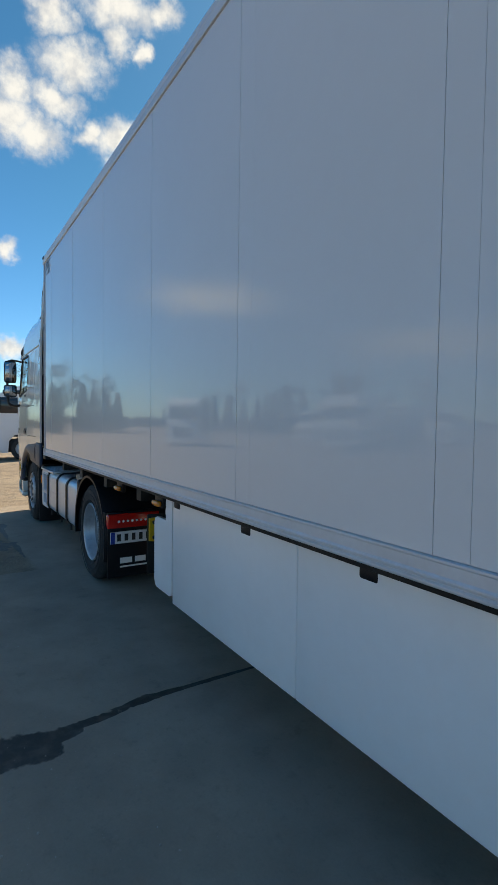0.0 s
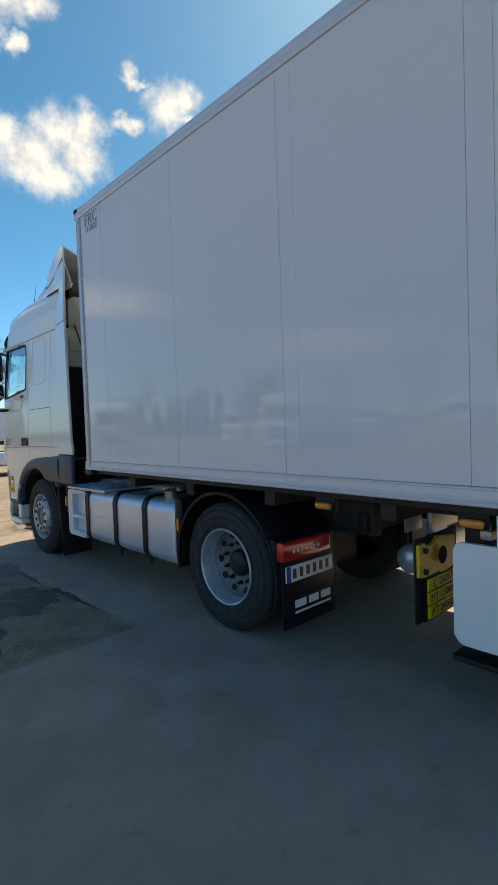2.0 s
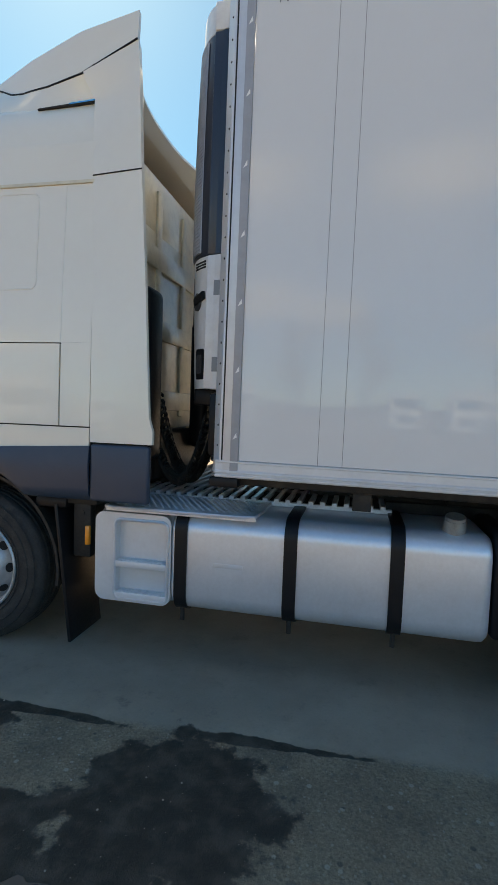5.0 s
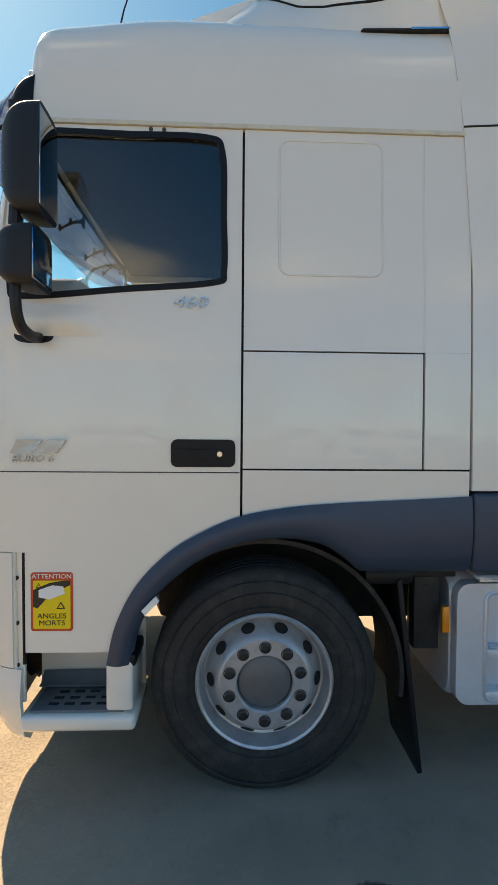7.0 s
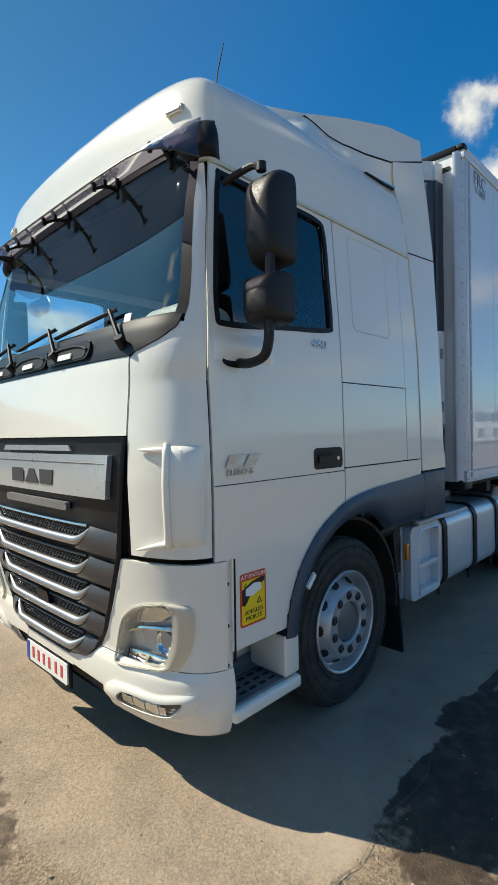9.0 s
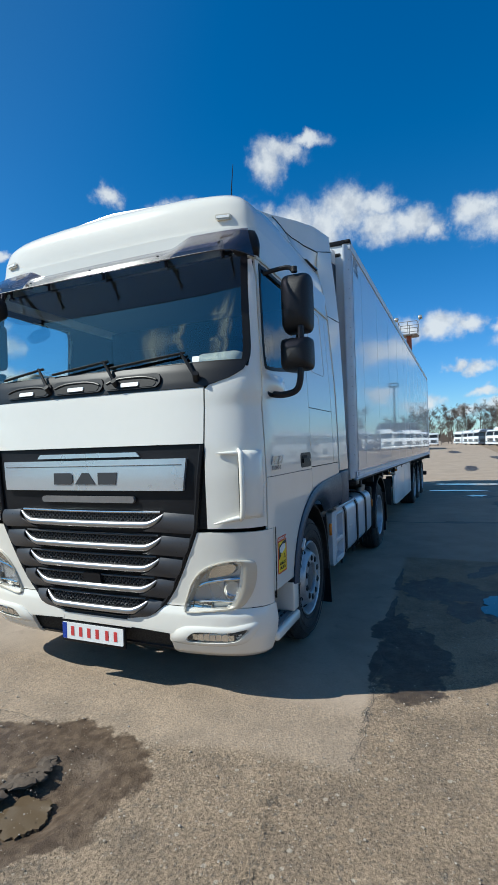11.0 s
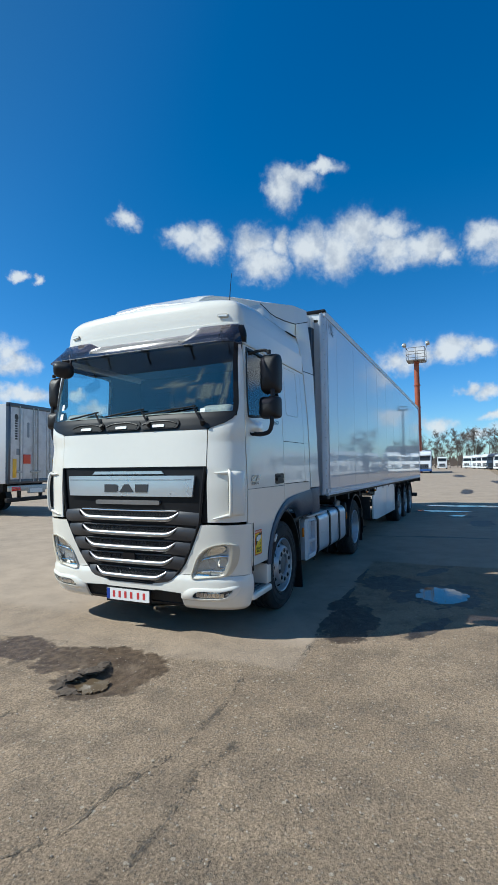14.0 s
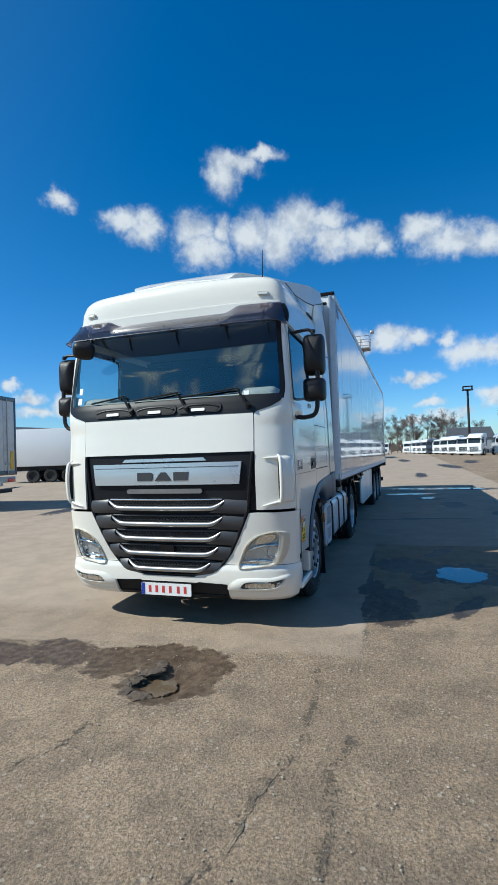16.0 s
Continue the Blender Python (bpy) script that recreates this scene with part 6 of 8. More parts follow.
part("headlining", grid(np.array([[(x, y, 2.93) for x in np.linspace(-1.02, 0.8, 4)] for y in np.linspace(CY - 1.08, CY + 1.08, 4)]), None, 0.02), M_INTERIOR, tractor)
part("bunk_curtain", box((0.42, CY - 1.15, 1.40), (0.46, CY + 1.15, 2.93)), M_SEAT, tractor)
back_wall = part("cab_back_panel", [box((0.80, CY - 1.17, 1.28), (0.85, CY + 1.17, 2.90), 0.02), box((0.80, CY - 1.04, 2.88), (0.848, CY + 1.04, 3.30), 0.02)], M_CREAM, tractor, "cream ribbed cab rear wall")
for g in [box((0.845, CY - 1.05, z), (0.875, CY + 1.05, z + 0.16), 0.03, 2) for z in (1.55, 2.1, 2.62)] + [box((0.845, y, 1.5), (0.872, y + 0.09, 3.2), 0.03, 2) for y in (0.42, 0.95, 1.5, 2.0)]:
    part("pressed_rib", g, M_CREAM, back_wall)

# ---- tractor unit: wheels, tank, chassis ----
def tyre_profile(r, w, rim):
    """(radius, across) of a tyre whose outer wall lies at 0 and whose width is w."""
    h = r - rim
    pts = [(rim - 0.012, 0.05), (rim, 0.022), (rim + 0.10 * h, 0.010), (rim + 0.35 * h, 0.000), (rim + 0.62 * h, 0.003), (r - 0.040, 0.014), (r - 0.014, 0.030), (r - 0.003, 0.048)]
    groove = []
    for k, g in enumerate((0.26, 0.42, 0.58, 0.74)):
        c = w * g
        groove += [(r, c - 0.009), (r - 0.011, c - 0.005), (r - 0.011, c + 0.005), (r, c + 0.009)]
    back = [(a, w - b) for a, b in pts[::-1]]
    return pts + groove + back


def tyre(centre, s, r=0.505, w=0.30, rim=0.302):
    cx, cy_, cz = centre
    return lathe([(a, s * b) for a, b in tyre_profile(r, w, rim)], centre, 72)


def steer_wheel(parent, x, y, s, zc=0.505):
    """A wheel whose rim disc bulges outwards; y is the tyre's outer wall, s the way inwards."""
    c = (x, y, zc)
    t = part("tyre", tyre(c, s), M_RUBBER, parent, "dusty black tyre", 50)
    part("tyre_rib", [lathe([(r0 - 0.004, s * 0.001), (r0, -s * 0.004), (r0 + 0.004, s * 0.001)], c, 64) for r0 in (0.335, 0.40, 0.452)], M_RUBBER, t)
    rim = part("rim", lathe([(0.302, s * 0.045), (0.306, s * 0.012), (0.298, s * 0.004), (0.288, s * 0.010), (0.280, s * 0.040), (0.272, s * 0.085), (0.262, s * 0.088), (0.244, s * 0.062), (0.218, s * 0.020), (0.205, -s * 0.002), (0.196, -s * 0.008), (0.128, -s * 0.008), (0.122, s * 0.0), (0.120, s * 0.05)], c, 72), M_RIM, parent, "silver steel wheel rim", 30)
    part("hub", lathe([(0.121, s * 0.045), (0.116, s * 0.020), (0.10, s * 0.012), (0.05, s * 0.004), (0.001, s * 0.002)], c, 40), M_CAP, rim, "dusty grey hub cap")
    for k in range(10):
        a = math.tau * (k + 0.5) / 10
        u = Vector((math.cos(a), 0, math.sin(a)))
        p = Vector(c) + u * 0.163 + Vector((0, -s * 0.008, 0))
        part("bolt_hole", lathe([(0.001, s * 0.001), (0.022, s * 0.001), (0.024, -s * 0.0015), (0.027, -s * 0.0015), (0.027, s * 0.004)], p, 16), M_HOLE, rim)
        part("wheel_nut", lathe([(0.0215, s * 0.002), (0.0215, -s * 0.007), (0.018, -s * 0.010), (0.012, -s * 0.0105), (0.010, -s * 0.008), (0.0005, -s * 0.008)], p, 14), M_NUT, rim)
        b = math.tau * k / 10
        u = Vector((math.cos(b), 0, math.sin(b)))
        q = Vector(c) + u * 0.236 + Vector((0, s * 0.046, 0))
        n = (u * 0.62 + Vector((0, -s, 0)) * 0.55).normalized()
        tng = Vector((0, s, 0)).cross(u).normalized()
        rad = n.cross(tng).normalized()
        # flat black oval on the disc, painted as a shaded opening
        ov = [q + n * 0.004 + tng * (0.032 * math.cos(e)) + rad * (0.026 * math.sin(e)) for e in np.linspace(0, math.tau, 17)[:-1]]
        part("vent_hole", (ov, [tuple(range(16))]), M_HOLE, rim)


def drive_wheel(parent, x, y, s, zc=0.505, hub_out=0.145):
    """A dished wheel of a pair; the inner tyre stands behind it."""
    c = (x, y, zc)
    t = part("tyre", [tyre(c, s), tyre((x, y + s * 0.34, zc), s)], M_RUBBER, parent, "dusty black twin tyre", 50)
    part("tyre_rib", [lathe([(r0 - 0.004, s * 0.001), (r0, -s * 0.004), (r0 + 0.004, s * 0.001)], c, 64) for r0 in (0.335, 0.40, 0.452)], M_RUBBER, t)
    rim = part("rim", lathe([(0.302, s * 0.045), (0.306, s * 0.012), (0.298, s * 0.002), (0.288, s * 0.008), (0.279, s * 0.030), (0.272, s * 0.10), (0.262, s * 0.125)], c, 72), M_RIM, parent, "silver dished wheel rim", 30)
    part("wheel_disc", lathe([(0.264, s * 0.120), (0.248, s * 0.150), (0.22, s * 0.176), (0.195, s * 0.186), (0.10, s * 0.186)], c, 72), M_DISC, rim, "dusty recessed wheel disc, coloured darker for the dish's shade", 30)
    part("hub", lathe([(0.112, s * 0.19), (0.106, s * 0.165), (0.100, s * hub_out), (0.085, s * (hub_out - 0.012)), (0.001, s * (hub_out - 0.014))], c, 36), M_HUB, rim, "dark greasy hub")
    for k in range(10):
        a = math.tau * (k + 0.5) / 10
        u = Vector((math.cos(a), 0, math.sin(a)))
        p = Vector(c) + u * 0.163 + Vector((0, s * 0.186, 0))
        part("wheel_nut", [cyl(p, p + Vector((0, -s * 0.028, 0)), 0.018, 6), cyl(p + Vector((0, -s * 0.026, 0)), p + Vector((0, -s * 0.05, 0)), 0.010, 8)], M_HUB, rim)
        b = math.tau * k / 10
        u = Vector((math.cos(b), 0, math.sin(b)))
        q = Vector(c) + u * 0.226 + Vector((0, s * 0.168, 0))
        n = (u * -0.45 + Vector((0, -s, 0))).normalized()
        tng = Vector((0, s, 0)).cross(u).normalized()
        rad = n.cross(tng).normalized()
        # vents are closed ovals whose black gives an opening's shade
        ov = [q + n * 0.006 + tng * (0.031 * math.cos(e)) + rad * (0.027 * math.sin(e)) for e in np.linspace(0, math.tau, 17)[:-1]]
        part("vent_hole", (ov, [tuple(range(16))]), M_HOLE, rim)


for s in (1, -1):
    yo = CY - s * 1.185
    w = part("front_axle_end", cyl((0, yo + s * 0.28, 0.505), (0, yo + s * 0.7, 0.505), 0.08, 12), M_CHASSIS, tractor)
    steer_wheel(w, 0.0, yo, s)
    w = part("rear_axle_end", cyl((3.82, yo + s * 0.25, 0.505), (3.82, yo + s * 1.15, 0.505), 0.12, 12), M_CHASSIS, tractor)
    drive_wheel(w, 3.82, yo, s)
    # inner mudguard and spray flap of the front wheel
    rows = [[(0.0 + 0.60 * math.cos(a), CY - s * d, 0.52 + 0.60 * math.sin(a)) for d in (1.18, 1.10, 0.80)] for a in np.linspace(radians(-8), radians(172), 30)]
    part("front_mudguard", grid(np.array(rows), None, 0.02), M_CHASSIS, tractor)
    part("spray_flap", [moved(box((-0.012, -0.19, -0.44), (0.012, 0.19, 0.44), 0.006), Matrix.Translation((0.645, CY - s * 0.99, 0.52)) @ pose(0, 0, 0, 0, -7, 0)), box((0.44, CY - s * 1.17, 0.93), (0.66, CY - s * 0.8, 1.0), 0.02)], M_BLACK, tractor, "black spray flap")
    part("arch_bracket", [box((0.68, CY - s * 1.12, 0.62), (0.80, CY - s * 1.05, 1.02), 0.01), cyl((0.74, CY - s * 1.125, 0.90), (0.74, CY - s * 1.10, 0.90), 0.02, 12), box((0.60, CY - s * 1.15, 0.96), (0.86, CY - s * 0.95, 1.02), 0.01)], M_CHASSIS, tractor)
    part("side_reflector", box((0.792, CY - s * 1.175, 0.715), (0.822, CY - s * 1.15, 0.835), 0.006), M_ORANGE, tractor, "amber side reflector")
    # rear mudguard: two quarter shells and a top
    for a0, a1, dz in ((20, 160, 0.0),):
        rows = []
        for a in np.linspace(radians(-18), radians(190), 46):
            r = 0.595
            e = [(1.195, r - 0.012), (1.20, r), (1.17, r + 0.010), (0.9, r + 0.014), (0.55, r + 0.012)]
            rows.append([(3.82 + rr * math.cos(a), CY - s * d, 0.50 + rr * math.sin(a)) for d, rr in e])
        part("rear_mudguard", grid(np.array(rows), None, 0.012), M_BLACK, tractor, "black rear mudguard")
    part("mudguard_nose", box((3.14, CY - s * 1.17, 0.42), (3.24, CY - s * 0.62, 1.0), 0.03, 3), M_BLACK, tractor)
    part("side_reflector", box((3.185, CY - s * 1.182, 0.71), (3.215, CY - s * 1.165, 0.82), 0.005), M_ORANGE, tractor, "amber side reflector")
    # rear lamp, plate and mudflap
    lamp = part("rear_lamp", box((4.40, CY - s * 1.19, 0.645), (4.475, CY - s * 0.66, 0.785), 0.015, 3), M_RED, tractor, "red rear lamp cluster")
    for k in range(7):
        part("lamp_dot", cyl((4.474, CY - s * (1.08 - 0.045 * k), 0.712), (4.478, CY - s * (1.08 - 0.045 * k), 0.712), 0.012, 10), M_STICKWHT, lamp)
    part("lamp_box", box((4.33, CY - s * 1.20, 0.63), (4.41, CY - s * 0.70, 0.80), 0.01), M_BLACK, lamp)
    flap = part("rear_mudflap", box((4.43, CY - s * 1.18, 0.16), (4.452, CY - s * 0.60, 0.80), 0.005), M_BLACK, tractor, "black mudflap with pale plain mark")
    yb = lambda k: CY - s * (1.06 - k)
    if s > 0:
        part("flap_mark", [box((4.452, yb(0.00), 0.295), (4.456, yb(0.12), 0.350)), box((4.452, yb(0.15), 0.295), (4.456, yb(0.26), 0.350)), box((4.452, yb(0.29), 0.295), (4.456, yb(0.40), 0.350)), box((4.452, yb(0.0), 0.255), (4.456, yb(0.40), 0.270))], M_STICKWHT, flap, "pale plain mark")
rp = part("rear_plate", box((4.458, CY - 1.16, 0.495), (4.472, CY - 0.64, 0.612), 0.004), M_PLATE, tractor, "white number plate with dark print turned to bars")
part("plate_band", box((4.472, CY - 1.158, 0.497), (4.475, CY - 1.118, 0.610)), M_PLATEBLUE, rp)
for k in range(6):
    y = CY - 1.095 + k * 0.073
    part("plate_bar", box((4.472, y, 0.520), (4.475, y + 0.036, 0.588)), M_PLATEBLK, rp)

# chassis rails, cross members, gearbox, air tanks
part("chassis_rail", [box((-0.7, CY - 0.47, 0.74), (4.75, CY - 0.38, 1.0), 0.01), box((-0.7, CY + 0.38, 0.74), (4.75, CY + 0.47, 1.0), 0.01)] + [box((x, CY - 0.4, 0.80), (x + 0.12, CY + 0.4, 0.96), 0.01) for x in (0.9, 2.0, 3.0, 4.3)], M_CHASSIS, tractor, "black chassis rails")
part("gearbox", [box((-0.6, CY - 0.35, 0.45), (1.1, CY + 0.35, 1.1), 0.08), cyl((1.1, CY, 0.72), (3.5, CY, 0.6), 0.07, 14), box((3.5, CY - 0.28, 0.3), (4.1, CY + 0.28, 0.75), 0.1, 3)], M_CHASSIS, tractor)
part("fifth_wheel", [box((3.0, CY - 0.5, 1.0), (3.75, CY + 0.5, 1.12), 0.02), lathe([(0.001, 1.12), (0.45, 1.12), (0.48, 1.16), (0.45, 1.18), (0.001, 1.18)], (3.35, CY, 0), 40, "z")], M_CHASSIS, tractor, "greasy fifth wheel plate")
part("rear_beam", box((4.60, CY - 0.50, 0.76), (4.70, CY + 0.50, 0.92), 0.02), M_CHASSIS, tractor)
part("air_tank", [lathe([(0.001, -0.42), (0.10, -0.40), (0.125, -0.36), (0.125, 0.36), (0.10, 0.40), (0.001, 0.42)], (4.95, CY + 0.5, 0.70), 24, "y")], M_ALU, tractor, "round aluminium air tank")
part("underrun_bracket", box((5.02, CY - 0.2, 0.78), (5.06, CY + 0.25, 0.93), 0.01), M_STEEL, tractor)

# fuel tank with straps and a step niche
def tank_shell(x0, x1, y0, y1, z0, z1, r, lift=0.0):
    out = rrect(y0, z0 + lift, y1, z1 + lift, r, 8)
    n = len(out)
    v, f = [], []
    for x, k in ((x0, 0.94), (x0 + 0.02, 0.99), (x0 + 0.05, 1.0), (x1 - 0.05, 1.0), (x1 - 0.02, 0.99), (x1, 0.94)):
        cy_, cz = (y0 + y1) / 2, (z0 + z1) / 2
        v += [(x, cy_ + (a - cy_) * k, cz + (b - cz) * k) for a, b in out]
    for i in range(5):
        f += [(i * n + j, i * n + (j + 1) % n, (i + 1) * n + (j + 1) % n, (i + 1) * n + j) for j in range(n)]
    f += [tuple(range(n))[::-1], tuple(range(5 * n, 6 * n))]
    return v, f


for s in (1, -1):
    Y = lambda d: CY - s * d
    tank = part("fuel_tank", tank_shell(1.36, 3.13, Y(1.175), Y(0.55), 0.372, 0.962, 0.11) if s > 0 else tank_shell(1.36, 3.13, Y(0.55), Y(1.175), 0.372, 0.962, 0.11), M_ALU, tractor, "brushed aluminium fuel tank")
    for x in (1.385, 2.035, 2.615):
        o = rrect(min(Y(1.182), Y(0.55)), 0.365, max(Y(1.182), Y(0.55)), 0.970, 0.115, 8)
        part("tank_strap", ring([(a, b) for a, b in grown(o, 0.006)], [(a, b) for a, b in grown(o, -0.004)], lambda a, b, e, x=x: (x + e, a, b), 0.0, 0.075), M_BLACK, tank, "black tank strap")
        part("strap_bolt", cyl((x + 0.037, Y(1.12), 0.30), (x + 0.037, Y(1.12), 0.38), 0.014, 8), M_CHASSIS, tank)
    part("filler_cap", [cyl((2.95, Y(1.05), 0.955), (2.95, Y(1.075), 1.035), 0.062, 20, 0.058), cyl((2.95, Y(1.075), 1.03), (2.95, Y(1.08), 1.05), 0.052, 20)], M_STEEL, tank, "ribbed filler cap")
    part("tank_mark", box((1.62, Y(1.1745), 0.66), (1.80, Y(1.178), 0.685), 0.002), M_RAIL, tank)
    # moulded step section ahead of the tank
    o = rrect(min(Y(1.165), Y(0.55)), 0.372, max(Y(1.165), Y(0.55)), 0.955, 0.10, 8)
    body = tank_shell(0.855, 1.358, min(Y(1.11), Y(0.55)), max(Y(1.11), Y(0.55)), 0.372, 0.955, 0.09)
    stepb = part("tank_step", body, M_RAIL, tractor, "silver moulded step box")
    frame_o, frame_i = rrect(0.86, 0.385, 1.355, 0.935, 0.06), rrect(1.00, 0.415, 1.325, 0.885, 0.035)
    part("step_face", ring(frame_o, frame_i, lambda a, b, e: (a, Y(1.165 + e), b), -0.06, 0.0), M_RAIL, stepb, "", 25)
    part("step_rim", tube([(a, Y(1.166), b) for a, b in rrect(0.99, 0.405, 1.335, 0.895, 0.04)], 0.010, 8, True), M_ALU, stepb)
    for z in (0.640, 0.445):
        part("step_tread", box((0.995, Y(1.172), z - 0.045), (1.33, Y(1.09), z), 0.008), M_RAIL, stepb)
        part("tread_grip", [box((1.02 + 0.05 * k, Y(1.160), z), (1.05 + 0.05 * k, Y(1.11), z + 0.004)) for k in range(6)], M_TREAD, stepb)
    # catwalk over the tank
    rows = [[(x, Y(d), 0.985 - (0.012 if d > 1.17 else 0)) for d in (1.195, 1.185, 1.15, 0.9, 0.72)] for x in (0.945, 0.965, 1.3, 1.84, 1.87)]
    walkp = part("catwalk_plate", grid(np.array(rows), None, 0.022), M_TREAD, tractor, "punched aluminium tread plate")
    part("plate_edge", tube(spline([(0.95, Y(0.75), 0.978), (0.945, Y(1.12), 0.975), (0.98, Y(1.19), 0.972), (1.40, Y(1.195), 0.972), (1.80, Y(1.19), 0.972), (1.87, Y(1.12), 0.976), (1.875, Y(0.75), 0.978)], 6), 0.011, 8), M_ALU, walkp)
    part("tread_bump", [moved(lathe([(0.0005, 0.008), (0.006, 0.0065), (0.011, 0.0)], (0, 0, 0), 8, "z"), Matrix.Translation((1.0 + 0.042 * i + (0.021 if j % 2 else 0), Y(1.15 - 0.036 * j), 0.985))) for i in range(20) for j in range(11)], M_ALU, walkp)
part("catwalk_grating", [box((x, CY - 0.74, 0.985), (x + 0.034, CY + 0.74, 1.012), 0.004, 1) for x in np.arange(0.92, 2.62, 0.075)] + [box((0.9, y, 0.965), (2.64, y + 0.04, 0.99)) for y in (CY - 0.74, CY - 0.25, CY + 0.25, CY + 0.70)], M_TREAD, tractor, "slatted aluminium catwalk")

# air and power lines, rear intake duct
for k, (y, xr) in enumerate(((0.55, 0.0), (0.70, 0.03), (0.86, -0.02))):
    pts = []
    for i in range(420):
        t = i / 419
        c = Vector((0.97 + 0.46 * t + xr, y + 0.05 * math.sin(3 * t), 1.66 - 2.1 * t * (1 - t) - 0.10 * t))
        a = t * math.tau * 44
        pts.append(c + Vector((0.012 * math.cos(a), 0.036 * math.cos(a), 0.036 * math.sin(a))))
    part("coiled_air_line", tube(pts, 0.0085, 6), M_HOSE, tractor, "black coiled air line")
# plain black box between the cab's rear wall and the trailer
part("rear_side_box", box((0.885, 0.10, 1.30), (0.985, 0.34, 2.42), 0.04, 3), M_BLACK, tractor, "black box behind the cab")
part("intake_duct", [box((0.99, 0.30, 1.22), (1.10, 0.56, 2.35), 0.05, 3), box((0.90, 0.60, 1.05), (1.02, 2.0, 1.42), 0.04, 3)], M_BLACK, tractor, "black air intake duct")
part("wind_strut", tube([(0.86, 0.30, 2.95), (1.00, 0.45, 2.2)], 0.008, 6), M_BLACK, tractor)

# tall black snorkel, transverse air tank and pale plate at the frame's end
part("air_snorkel", [box((1.00, 1.36, 1.25), (1.16, 1.60, 2.30), 0.05, 3), box((1.02, 1.33, 2.22), (1.14, 1.52, 2.70), 0.05, 3)], M_BLACK, tractor, "tall black air intake snorkel")
part("air_tank", lathe([(0.0005, -0.41), (0.06, -0.405), (0.10, -0.38), (0.115, -0.34), (0.115, 0.34), (0.10, 0.38), (0.06, 0.405), (0.0005, 0.41)], (4.86, 1.46, 0.53), 28), M_ALU, tractor, "steel air tank across the frame")
part("frame_plate", box((4.70, 1.30, 0.68), (4.715, 1.58, 0.80), 0.006), M_CREAM, tractor, "pale worn plate")

# ---- refrigerated semi-trailer ----
TX0, TX1, TY0, TY1 = 1.64, 15.10, 0.0, 2.60
tilt = Matrix.Translation((1.7, 0, 1.2)) @ pose(0, 0, 0, 0, 0.36, 0) @ Matrix.Translation((-1.7, 0, -1.2))
trailer = thing("refrigerated_trailer", "long white refrigerated box semi-trailer with side skirts, coupled to the tractor", "trailer", at=tilt)
Z_PAN0, Z_PAN1 = 1.305, 3.872

